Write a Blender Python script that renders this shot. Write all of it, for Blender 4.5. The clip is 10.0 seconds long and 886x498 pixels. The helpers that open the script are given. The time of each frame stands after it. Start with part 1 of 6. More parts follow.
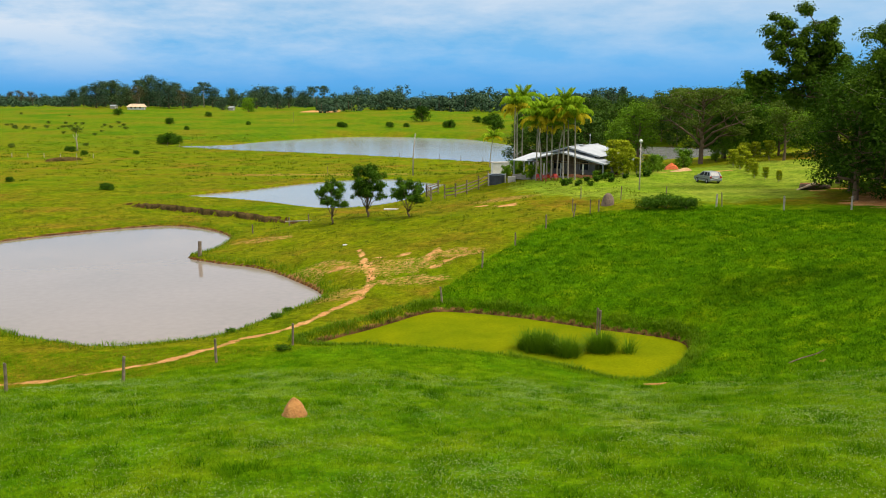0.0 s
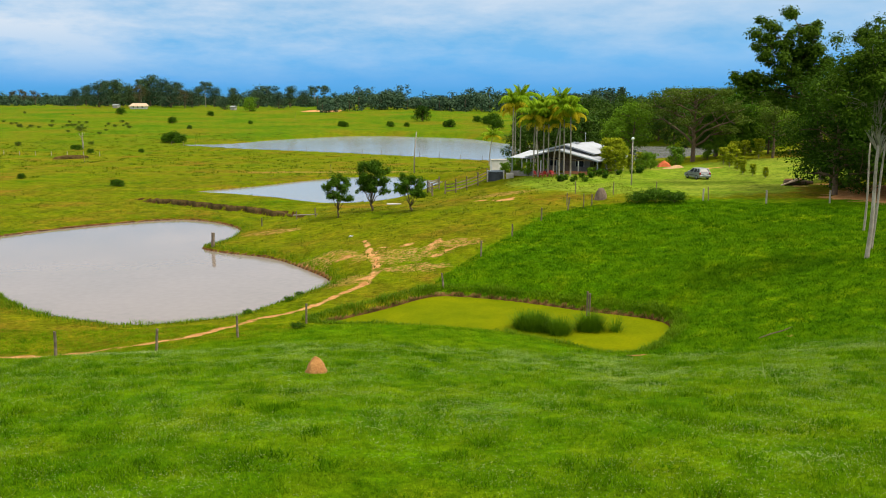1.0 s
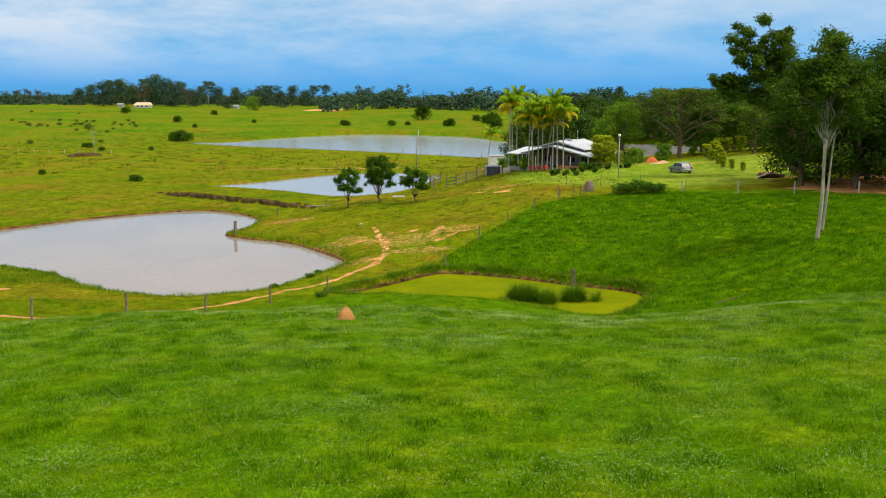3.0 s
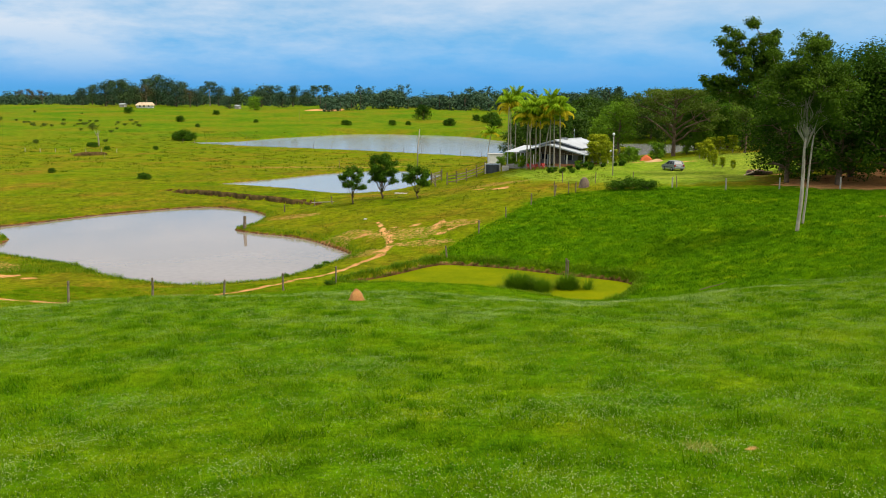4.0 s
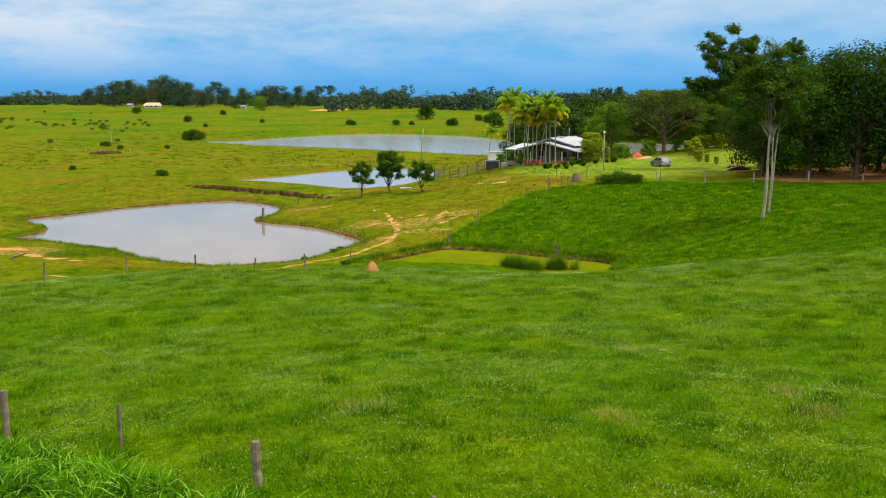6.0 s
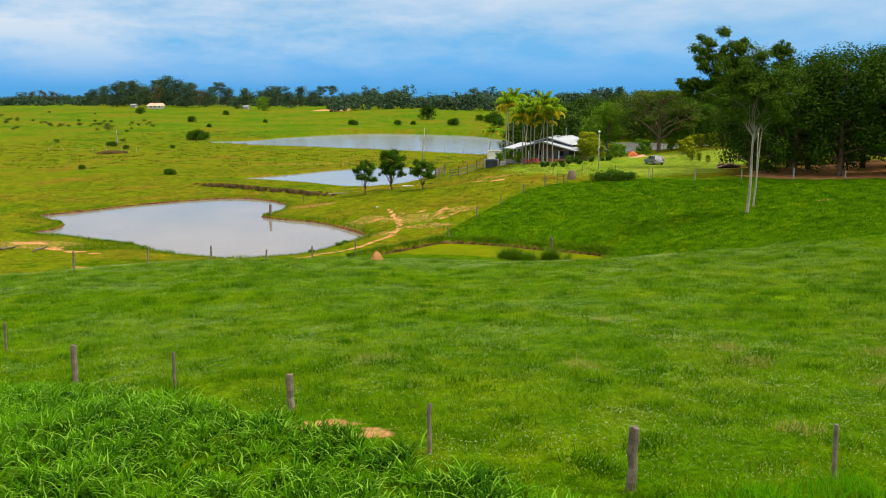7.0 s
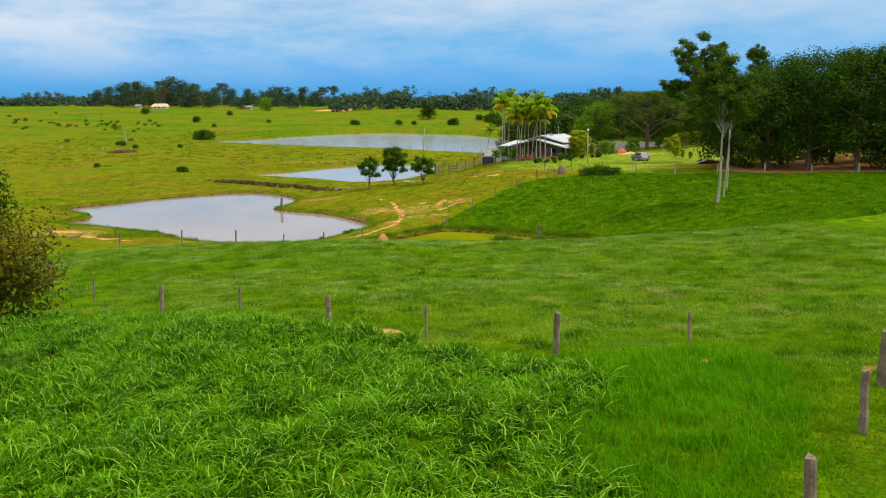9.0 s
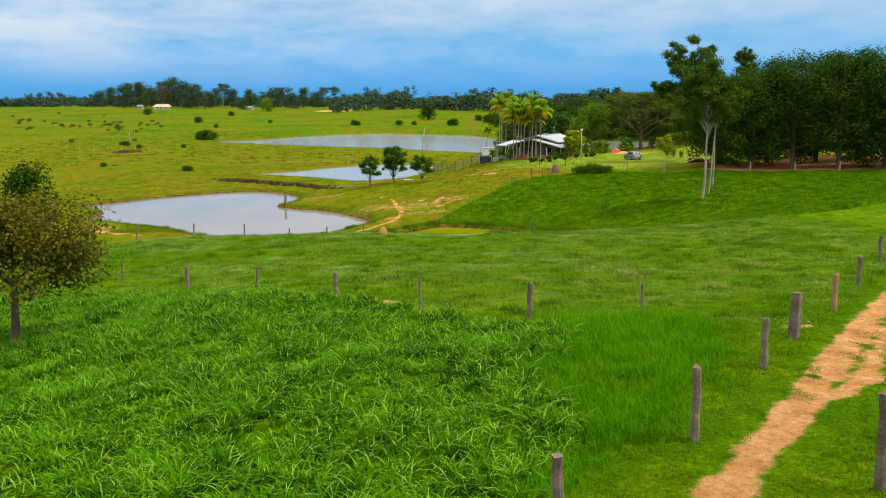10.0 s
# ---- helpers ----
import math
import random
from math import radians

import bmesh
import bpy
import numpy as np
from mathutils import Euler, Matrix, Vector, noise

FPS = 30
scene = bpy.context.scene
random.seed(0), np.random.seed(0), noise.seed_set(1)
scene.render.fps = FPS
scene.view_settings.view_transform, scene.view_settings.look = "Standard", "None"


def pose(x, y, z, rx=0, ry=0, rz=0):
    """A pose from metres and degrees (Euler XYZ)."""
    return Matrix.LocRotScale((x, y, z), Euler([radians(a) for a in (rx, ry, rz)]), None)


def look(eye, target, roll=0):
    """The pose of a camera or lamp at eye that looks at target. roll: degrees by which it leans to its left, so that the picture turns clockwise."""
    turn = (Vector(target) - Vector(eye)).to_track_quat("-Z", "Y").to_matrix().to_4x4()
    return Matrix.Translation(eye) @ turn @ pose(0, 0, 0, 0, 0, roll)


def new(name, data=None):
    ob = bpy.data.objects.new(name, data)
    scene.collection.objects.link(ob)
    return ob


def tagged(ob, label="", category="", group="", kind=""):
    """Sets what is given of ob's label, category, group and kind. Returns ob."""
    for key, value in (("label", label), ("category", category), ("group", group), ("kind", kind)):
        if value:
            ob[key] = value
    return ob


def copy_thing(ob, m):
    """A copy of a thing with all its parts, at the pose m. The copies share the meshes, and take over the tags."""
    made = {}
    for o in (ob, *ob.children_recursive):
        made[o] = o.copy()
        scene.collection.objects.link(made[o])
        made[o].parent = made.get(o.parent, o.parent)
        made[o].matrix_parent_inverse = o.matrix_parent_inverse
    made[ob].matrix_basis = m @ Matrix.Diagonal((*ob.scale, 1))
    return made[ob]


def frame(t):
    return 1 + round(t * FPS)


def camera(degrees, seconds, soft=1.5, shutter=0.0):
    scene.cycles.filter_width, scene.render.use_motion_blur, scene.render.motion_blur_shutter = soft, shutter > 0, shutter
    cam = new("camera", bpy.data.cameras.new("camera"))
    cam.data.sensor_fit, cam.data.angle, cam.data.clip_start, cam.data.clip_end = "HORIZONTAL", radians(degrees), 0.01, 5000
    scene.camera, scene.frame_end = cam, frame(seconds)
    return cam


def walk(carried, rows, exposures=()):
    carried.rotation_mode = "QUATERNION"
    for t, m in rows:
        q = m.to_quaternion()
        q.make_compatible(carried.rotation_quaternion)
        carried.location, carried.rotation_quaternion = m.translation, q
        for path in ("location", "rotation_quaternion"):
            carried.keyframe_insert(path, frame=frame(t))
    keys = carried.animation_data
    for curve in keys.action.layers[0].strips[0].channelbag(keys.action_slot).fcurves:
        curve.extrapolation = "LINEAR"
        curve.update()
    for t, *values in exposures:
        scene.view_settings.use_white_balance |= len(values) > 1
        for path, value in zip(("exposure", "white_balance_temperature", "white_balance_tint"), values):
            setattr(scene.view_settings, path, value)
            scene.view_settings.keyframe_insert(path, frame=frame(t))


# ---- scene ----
cam = camera(52.0, 10.0, soft=1.0)
PATH = [
    (0, (0.072, 0.364, 15.597), (0.072, 2.364, 15.271), 0.0),
    (0.5, (0, -2.213, 15.533), (0, -0.213, 15.207), 0.0),
    (1, (-0.0576, -4.761, 15.487), (-0.05693, -2.761, 15.161), 0.1),
    (1.5, (-0.1116, -7.221, 15.480), (-0.1103, -5.221, 15.153), 0.1),
    (2, (-0.1755, -9.661, 15.508), (-0.1741, -7.661, 15.182), 0.1),
    (2.5, (-0.252, -12.089, 15.542), (-0.2507, -10.089, 15.214), 0.1),
    (4, (-0.4455, -19.253, 15.592), (-0.4441, -17.253, 15.264), 0.1),
    (4.5, (-0.495, -21.674, 15.602), (-0.495, -19.674, 15.274), 0.1),
    (5, (-0.4986, -24.129, 15.629), (-0.5006, -22.129, 15.302), 0.1),
    (5.5, (-0.4725, -26.596, 15.661), (-0.4759, -24.596, 15.333), 0.1),
    (7, (-0.2313, -33.952, 15.784), (-0.2401, -31.952, 15.456), 0.0),
    (7.5, (-0.1305, -36.421, 15.818), (-0.1406, -34.421, 15.489), 0.0),
    (8, (-0.045, -38.915, 15.844), (-0.0558, -36.915, 15.516), -0.1),
    (8.5, (0.018, -41.413, 15.854), (0.006525, -39.413, 15.525), -0.1),
    (9, (0.099, -43.926, 15.872), (0.08819, -41.926, 15.544), -0.1),
    (9.5, (0.2547, -46.462, 15.910), (0.2452, -44.462, 15.582), -0.1),
    (10, (0.4662, -49.035, 15.957), (0.4547, -47.035, 15.630), -0.1),
]
walk(cam, [(t, look(eye, target, roll)) for t, eye, target, roll in PATH])

# ---- sky and sun ----
SUN_UP, SUN_ROUND = radians(57), radians(102)
world = bpy.data.worlds.new("world")
scene.world = world
world.use_nodes = True
wt = world.node_tree
wt.nodes.clear()


def wnode(kind, **values):
    n = wt.nodes.new(kind)
    for k, v in values.items():
        if k in n.inputs:
            n.inputs[k].default_value = v
    return n


def ramp(tree, stops, source):
    n = tree.nodes.new("ShaderNodeValToRGB")
    while len(n.color_ramp.elements) < len(stops):
        n.color_ramp.elements.new(0.5)
    for e, (p, c) in zip(n.color_ramp.elements, stops):
        e.position, e.color = p, (*c, 1) if len(c) == 3 else c
    tree.links.new(source, n.inputs[0])
    return n


def build_sky():
    link = wt.links.new
    coord = wt.nodes.new("ShaderNodeTexCoord")
    split = wt.nodes.new("ShaderNodeSeparateXYZ")
    link(coord.outputs["Generated"], split.inputs[0])
    # clear part of the air
    sky = wt.nodes.new("ShaderNodeTexSky")
    sky.sky_type = "NISHITA"
    sky.sun_disc = False
    sky.sun_elevation, sky.sun_rotation = SUN_UP, SUN_ROUND
    # rain cloud: blue near the horizon, paler and brighter upward
    grad = ramp(wt, [(0.0, (0.055, 0.33, 0.69)), (0.018, (0.055, 0.355, 0.78)), (0.046, (0.11, 0.42, 0.81)), (0.078, (0.16, 0.44, 0.76)),
                     (0.13, (0.36, 0.54, 0.74)), (0.30, (0.85, 0.84, 0.82)), (1.0, (2.3, 2.1, 1.75))], split.outputs["Z"])
    # cloud banks are stretched along the horizon
    bank = wt.nodes.new("ShaderNodeMapping")
    bank.inputs["Scale"].default_value = (3.6, 3.6, 13)
    bank.inputs["Location"].default_value = (2.9, 0.75, 0.2)
    link(coord.outputs["Generated"], bank.inputs[0])
    noise_a = wnode("ShaderNodeTexNoise", Scale=1.0, Detail=7, Roughness=0.55)
    link(bank.outputs[0], noise_a.inputs["Vector"])
    noise_b = wnode("ShaderNodeTexNoise", Scale=3.5, Detail=6, Roughness=0.6)
    link(bank.outputs[0], noise_b.inputs["Vector"])
    add = wt.nodes.new("ShaderNodeMath")
    add.operation = "MULTIPLY_ADD"
    link(noise_b.outputs[0], add.inputs[0])
    add.inputs[1].default_value = 0.5
    link(noise_a.outputs[0], add.inputs[2])
    high = ramp(wt, [(0.012, (0, 0, 0)), (0.08, (1, 1, 1))], split.outputs["Z"])
    fluff = ramp(wt, [(0.60, (0, 0, 0)), (0.88, (1, 1, 1))], add.outputs[0])
    mask = wt.nodes.new("ShaderNodeMath")
    mask.operation = "MULTIPLY"
    link(high.outputs[0], mask.inputs[0])
    link(fluff.outputs[0], mask.inputs[1])
    mix = wt.nodes.new("ShaderNodeMix")
    mix.data_type = "RGBA"
    # the overcast thins out towards the east
    thin = wt.nodes.new("ShaderNodeMapRange")
    thin.inputs["From Min"].default_value, thin.inputs["From Max"].default_value = -0.3, 0.5
    thin.inputs["To Min"].default_value, thin.inputs["To Max"].default_value = 0.95, 0.30
    link(split.outputs["X"], thin.inputs[0])
    part_mask = wt.nodes.new("ShaderNodeMath")
    part_mask.operation = "MULTIPLY"
    link(mask.outputs[0], part_mask.inputs[0])
    link(thin.outputs[0], part_mask.inputs[1])
    link(part_mask.outputs[0], mix.inputs["Factor"])
    link(grad.outputs[0], mix.inputs[6])
    mix.inputs[7].default_value = (0.66, 0.73, 0.83, 1)
    back_air = wnode("ShaderNodeBackground", Strength=0.012)
    link(sky.outputs[0], back_air.inputs[0])
    back_cloud = wnode("ShaderNodeBackground", Strength=1.0)
    link(mix.outputs[2], back_cloud.inputs[0])
    both = wt.nodes.new("ShaderNodeAddShader")
    link(back_air.outputs[0], both.inputs[0])
    link(back_cloud.outputs[0], both.inputs[1])
    out = wt.nodes.new("ShaderNodeOutputWorld")
    link(both.outputs[0], out.inputs[0])


build_sky()
sun_data = bpy.data.lights.new("sun", "SUN")
sun_data.energy, sun_data.angle, sun_data.color = 3.1, radians(12), (1.0, 0.93, 0.78)
sun = new("sun", sun_data)
sun.matrix_world = look((0, 0, 60), (0 - math.sin(SUN_ROUND) * math.cos(SUN_UP), 0 - math.cos(SUN_ROUND) * math.cos(SUN_UP), 60 - math.sin(SUN_UP)))
scene.view_settings.exposure = 0.02


# ---- mesh tools ----
def mesh_of(name, verts, faces, material, smooth=False):
    """A mesh from arrays: verts n x 3, faces m x k."""
    verts, faces = np.asarray(verts, np.float32), np.asarray(faces, np.int32)
    me = bpy.data.meshes.new(name)
    m, k = faces.shape
    me.vertices.add(len(verts))
    me.vertices.foreach_set("co", verts.ravel())
    me.loops.add(m * k)
    me.loops.foreach_set("vertex_index", faces.ravel())
    me.polygons.add(m)
    me.polygons.foreach_set("loop_start", np.arange(m, dtype=np.int32) * k)
    if smooth:
        me.polygons.foreach_set("use_smooth", np.ones(m, dtype=bool))
    me.materials.append(material)
    me.update(calc_edges=True)
    me.validate()
    return me


def part(name, bm, material, parent=None, label="", smooth=False):
    """Links a bmesh, or a ready mesh, as one mesh object under a thing."""
    if isinstance(bm, bpy.types.Mesh):
        me = bm
    else:
        me = bpy.data.meshes.new(name)
        bmesh.ops.recalc_face_normals(bm, faces=bm.faces)
        bm.to_mesh(me)
        bm.free()
        me.materials.append(material)
        if smooth:
            me.polygons.foreach_set("use_smooth", np.ones(len(me.polygons), dtype=bool))
    ob = new(name, me)
    if parent is not None:
        ob.parent = parent
    if label:
        tagged(ob, label)
    return ob


def thing(name, label, category, m=None, group="", kind=""):
    ob = tagged(new(name), label, category, group, kind)
    if m is not None:
        ob.matrix_world = m
    return ob


def box(bm, x0, x1, y0, y1, z0, z1, bevel=0.0, m=None):
    made = bmesh.ops.create_cube(bm, size=1.0)["verts"]
    for v in made:
        v.co = Vector((x0 + (v.co.x + 0.5) * (x1 - x0), y0 + (v.co.y + 0.5) * (y1 - y0), z0 + (v.co.z + 0.5) * (z1 - z0)))
    if bevel:
        edges = list({e for v in made for e in v.link_edges})
        r = bmesh.ops.bevel(bm, geom=edges, offset=bevel, segments=1, affect="EDGES")
        made = list({v for f in r["faces"] for v in f.verts} | {v for v in made if v.is_valid})
    if m is not None:
        bmesh.ops.transform(bm, matrix=m, verts=made)
    return bm


def prism(bm, low, high):
    """A solid between two rings of as many points."""
    a = [bm.verts.new(p) for p in low]
    b = [bm.verts.new(p) for p in high]
    bm.faces.new(a[::-1])
    bm.faces.new(b)
    n = len(a)
    for i in range(n):
        bm.faces.new((a[i], a[(i + 1) % n], b[(i + 1) % n], b[i]))
    return bm


def tube(bm, points, radii, sides=7, capped=True):
    """A tapered tube along points."""
    rings = []
    up = Vector((0.13, 0.07, 1)).normalized()
    for i, p in enumerate(points):
        p = Vector(p)
        d = Vector(points[min(i + 1, len(points) - 1)]) - Vector(points[max(i - 1, 0)])
        d.normalize()
        side = d.cross(up)
        if side.length < 0.2:
            side = d.cross(Vector((1, 0.1, 0)))
        side.normalize()
        other = d.cross(side)
        rings.append([bm.verts.new(p + float(radii[i]) * (math.cos(a) * side + math.sin(a) * other)) for a in (2 * math.pi * k / sides for k in range(sides))])
    for a, b in zip(rings, rings[1:]):
        for k in range(sides):
            bm.faces.new((a[k], a[(k + 1) % sides], b[(k + 1) % sides], b[k]))
    if capped:
        bm.faces.new(rings[0][::-1])
        bm.faces.new(rings[-1])
    return bm


# ---- materials ----
def material(name, color, rough=0.8, color2=None, scale=4.0, fine=40.0, fine_amount=0.25, bump=0.0, bump_scale=30.0, metal=0.0, per_piece=0.0, spec=0.3, coords="Object"):
    """A surface with two scales of variation, fine relief, and a shift of tone from piece to piece."""
    mat = bpy.data.materials.new(name)
    mat.use_nodes = True
    t = mat.node_tree
    bsdf = t.nodes["Principled BSDF"]
    bsdf.inputs["Roughness"].default_value, bsdf.inputs["Metallic"].default_value = rough, metal
    bsdf.inputs["Specular IOR Level"].default_value = spec
    co = t.nodes.new("ShaderNodeTexCoord")
    src = co.outputs[coords]
    n1, n2 = t.nodes.new("ShaderNodeTexNoise"), t.nodes.new("ShaderNodeTexNoise")
    n1.inputs["Scale"].default_value, n2.inputs["Scale"].default_value = scale, fine
    n1.inputs["Detail"].default_value, n2.inputs["Detail"].default_value = 5, 4
    t.links.new(src, n1.inputs["Vector"])
    t.links.new(src, n2.inputs["Vector"])
    c2 = color2 or tuple(c * 0.6 for c in color)
    r = ramp(t, [(0.35, color), (0.65, c2)], n1.outputs[0])
    last = r.outputs[0]
    v = t.nodes.new("ShaderNodeMapRange")
    v.inputs["To Min"].default_value, v.inputs["To Max"].default_value = 1 - fine_amount, 1 + fine_amount
    v.inputs["From Min"].default_value, v.inputs["From Max"].default_value = 0.3, 0.7
    t.links.new(n2.outputs[0], v.inputs[0])
    value = v.outputs[0]
    if per_piece:
        info = t.nodes.new("ShaderNodeObjectInfo")
        geo = t.nodes.new("ShaderNodeNewGeometry")
        s = t.nodes.new("ShaderNodeMath")
        s.operation = "ADD"
        t.links.new(info.outputs["Random"], s.inputs[0])
        t.links.new(geo.outputs["Random Per Island"], s.inputs[1])
        p = t.nodes.new("ShaderNodeMapRange")
        p.inputs["From Max"].default_value = 2
        p.inputs["To Min"].default_value, p.inputs["To Max"].default_value = 1 - per_piece, 1 + per_piece
        t.links.new(s.outputs[0], p.inputs[0])
        m = t.nodes.new("ShaderNodeMath")
        m.operation = "MULTIPLY"
        t.links.new(value, m.inputs[0])
        t.links.new(p.outputs[0], m.inputs[1])
        value = m.outputs[0]
    hsv = t.nodes.new("ShaderNodeHueSaturation")
    t.links.new(last, hsv.inputs["Color"])
    t.links.new(value, hsv.inputs["Value"])
    t.links.new(hsv.outputs[0], bsdf.inputs["Base Color"])
    if bump:
        b = t.nodes.new("ShaderNodeBump")
        b.inputs["Strength"].default_value, b.inputs["Distance"].default_value = 0.8, bump
        nb = t.nodes.new("ShaderNodeTexNoise")
        nb.inputs["Scale"].default_value, nb.inputs["Detail"].default_value = bump_scale, 4
        t.links.new(src, nb.inputs["Vector"])
        t.links.new(nb.outputs[0], b.inputs["Height"])
        t.links.new(b.outputs[0], bsdf.inputs["Normal"])
    return mat


def leaf_material(name, dark, light, through_amount=0.25, rough=0.6, patch=0.5, spec=0.04, single=0.42, spread=(-0.05, 0.35)):
    """Leaves that vary from leaf to leaf and plant to plant, and let some light through."""
    mat = bpy.data.materials.new(name)
    mat.use_nodes = True
    t = mat.node_tree
    bsdf = t.nodes["Principled BSDF"]
    bsdf.inputs["Roughness"].default_value = rough
    bsdf.inputs["Specular IOR Level"].default_value = spec
    geo, info = t.nodes.new("ShaderNodeNewGeometry"), t.nodes.new("ShaderNodeObjectInfo")
    co = t.nodes.new("ShaderNodeTexCoord")
    n = t.nodes.new("ShaderNodeTexNoise")
    n.inputs["Scale"].default_value = patch
    t.links.new(co.outputs["Object"], n.inputs["Vector"])
    a = t.nodes.new("ShaderNodeMath")
    a.operation = "MULTIPLY_ADD"
    a.inputs[1].default_value = single
    t.links.new(geo.outputs["Random Per Island"], a.inputs[0])
    nm = t.nodes.new("ShaderNodeMapRange")
    nm.inputs["From Min"].default_value, nm.inputs["From Max"].default_value = 0.3, 0.7
    nm.inputs["To Min"].default_value, nm.inputs["To Max"].default_value = spread
    t.links.new(n.outputs[0], nm.inputs[0])
    t.links.new(nm.outputs[0], a.inputs[2])
    b = t.nodes.new("ShaderNodeMath")
    b.operation = "MULTIPLY_ADD"
    b.inputs[1].default_value = 0.15
    t.links.new(info.outputs["Random"], b.inputs[0])
    t.links.new(a.outputs[0], b.inputs[2])
    r = ramp(t, [(0.05, dark), (0.95, light)], b.outputs[0])
    t.links.new(r.outputs[0], bsdf.inputs["Base Color"])
    if through_amount:
        tr = t.nodes.new("ShaderNodeBsdfTranslucent")
        t.links.new(r.outputs[0], tr.inputs[0])
        mx = t.nodes.new("ShaderNodeMixShader")
        mx.inputs[0].default_value = through_amount
        t.links.new(bsdf.outputs[0], mx.inputs[1])
        t.links.new(tr.outputs[0], mx.inputs[2])
        t.links.new(mx.outputs[0], t.nodes["Material Output"].inputs[0])
    return mat


BARK = material("bark", (0.17, 0.115, 0.07), 0.9, (0.09, 0.063, 0.042), 2.5, 25, 0.3, 0.02, 14)
PALE_BARK = material("pale_bark", (0.42, 0.37, 0.30), 0.85, (0.26, 0.22, 0.17), 1.6, 20, 0.3, 0.015, 14)
PALM_BARK = material("palm_bark", (0.34, 0.31, 0.26), 0.85, (0.22, 0.20, 0.16), 1.6, 20, 0.2, 0.015, 10)
LEAF_DARK = leaf_material("leaf_dark", (0.010, 0.034, 0.002), (0.050, 0.122, 0.006))
LEAF_MID = leaf_material("leaf_mid", (0.018, 0.058, 0.003), (0.095, 0.20, 0.008))
LEAF_BRIGHT = leaf_material("leaf_bright", (0.06, 0.145, 0.008), (0.21, 0.36, 0.018), single=0.45)
LEAF_YELLOW = leaf_material("leaf_yellow", (0.14, 0.22, 0.005), (0.5, 0.52, 0.02))
# far leaves bluer and paler: aerial haze is mixed into both colours
LEAF_FAR_HAZE = leaf_material("leaf_far_haze", (0.020, 0.052, 0.022), (0.105, 0.165, 0.050), 0.1, patch=0.07)
LEAF_FAR_DARK_HAZE = leaf_material("leaf_far_dark_haze", (0.024, 0.060, 0.034), (0.085, 0.140, 0.066), 0.1, patch=0.07, single=0.4)
LEAF_FOREST = leaf_material("leaf_forest", (0.022, 0.062, 0.006), (0.095, 0.165, 0.018), 0.15, patch=0.1, single=0.4)
LEAF_FIG = leaf_material("leaf_fig", (0.042, 0.082, 0.008), (0.135, 0.195, 0.022))
LEAF_DRY = leaf_material("leaf_dry", (0.05, 0.055, 0.02), (0.13, 0.12, 0.05), 0.1)
PALM_LEAF = leaf_material("palm_leaf", (0.1, 0.24, 0.006), (0.38, 0.5, 0.015), 0.3)
PALM_OLD = leaf_material("palm_old_leaf", (0.46, 0.4, 0.012), (0.74, 0.6, 0.03), 0.25)
GRASS_TALL = leaf_material("tall_grass_blade", (0.012, 0.070, 0.001), (0.120, 0.32, 0.002), 0.3, 0.5, spec=0.02, patch=0.9, spread=(-0.2, 0.5))
GRASS_SHORT = leaf_material("short_grass_blade", (0.055, 0.150, 0.001), (0.190, 0.315, 0.005), 0.3, patch=1.0, single=0.3, spread=(-0.25, 0.75), spec=0.01)
BANK_BLADE = leaf_material("bank_grass_blade", (0.050, 0.125, 0.002), (0.16, 0.26, 0.006), 0.3)
GRASS_STRAW = leaf_material("straw_blade", (0.20, 0.23, 0.03), (0.42, 0.38, 0.09), 0.3, spec=0.01)
GRASS_PALE = leaf_material("pale_seed_head", (0.32, 0.42, 0.12), (0.56, 0.62, 0.30), 0.3, spec=0.01)
GRASS_SLOPE = leaf_material("slope_grass_blade", (0.028, 0.105, 0.001), (0.130, 0.265, 0.002), 0.25, patch=0.8, single=0.4, spread=(-0.2, 0.6), spec=0.01)
GRASS_TIP = leaf_material("grass_tip", (0.15, 0.36, 0.012), (0.30, 0.52, 0.05), 0.3, 0.5, spec=0.04)
LEAF_GROVE = leaf_material("leaf_grove", (0.016, 0.048, 0.003), (0.074, 0.150, 0.006), patch=0.35, single=0.32)
LEAF_TALL = leaf_material("leaf_tall", (0.026, 0.066, 0.004), (0.115, 0.200, 0.010), single=0.4)
GRASS_VERGE = leaf_material("verge_grass_blade", (0.055, 0.145, 0.001), (0.135, 0.25, 0.003), 0.3, spec=0.01)
GRASS_FINE = leaf_material("fine_grass_blade", (0.045, 0.175, 0.001), (0.115, 0.335, 0.002), 0.3, spec=0.01)
REED = leaf_material("reed", (0.045, 0.125, 0.003), (0.15, 0.265, 0.008), 0.25)
POST_WOOD = material("post_wood", (0.23, 0.18, 0.125), 0.95, (0.115, 0.088, 0.06), 3.0, 30, 0.3, 0.012, 25, per_piece=0.3)
PALE_POST = material("pale_post", (0.40, 0.37, 0.32), 0.9, (0.27, 0.24, 0.2), 3.0, 30, 0.25, 0.01, 25, per_piece=0.2)
CLAY = material("termite_clay", (0.46, 0.225, 0.070), 0.95, (0.32, 0.14, 0.045), 3.0, 16, 0.3, 0.05, 9)


# ---- ground ----
POND_LOW = [(-58.2, 95.2), (-55.2, 90.5), (-51.4, 86.5), (-50.6, 81.5), (-52.0, 77.8), (-48.9, 75.6), (-45.7, 74.4), (-40.6, 71.2), (-36.6, 68.8), (-33.6, 65.6), (-29.8, 62.1), (-26.2, 60.2), (-22.4, 58.8), (-18.6, 59.9), (-15.6, 61.8), (-13.4, 66.1), (-11.6, 70.3), (-10.1, 75.0), (-13.14, 81.23),
            (-17.73, 87.69), (-23.4, 91.27), (-26.82, 94.57), (-25.38, 99.11), (-25.92, 109.42), (-32.4, 117.4), (-38.7, 117.95), (-48.6, 109.42), (-54.45, 100.62)]
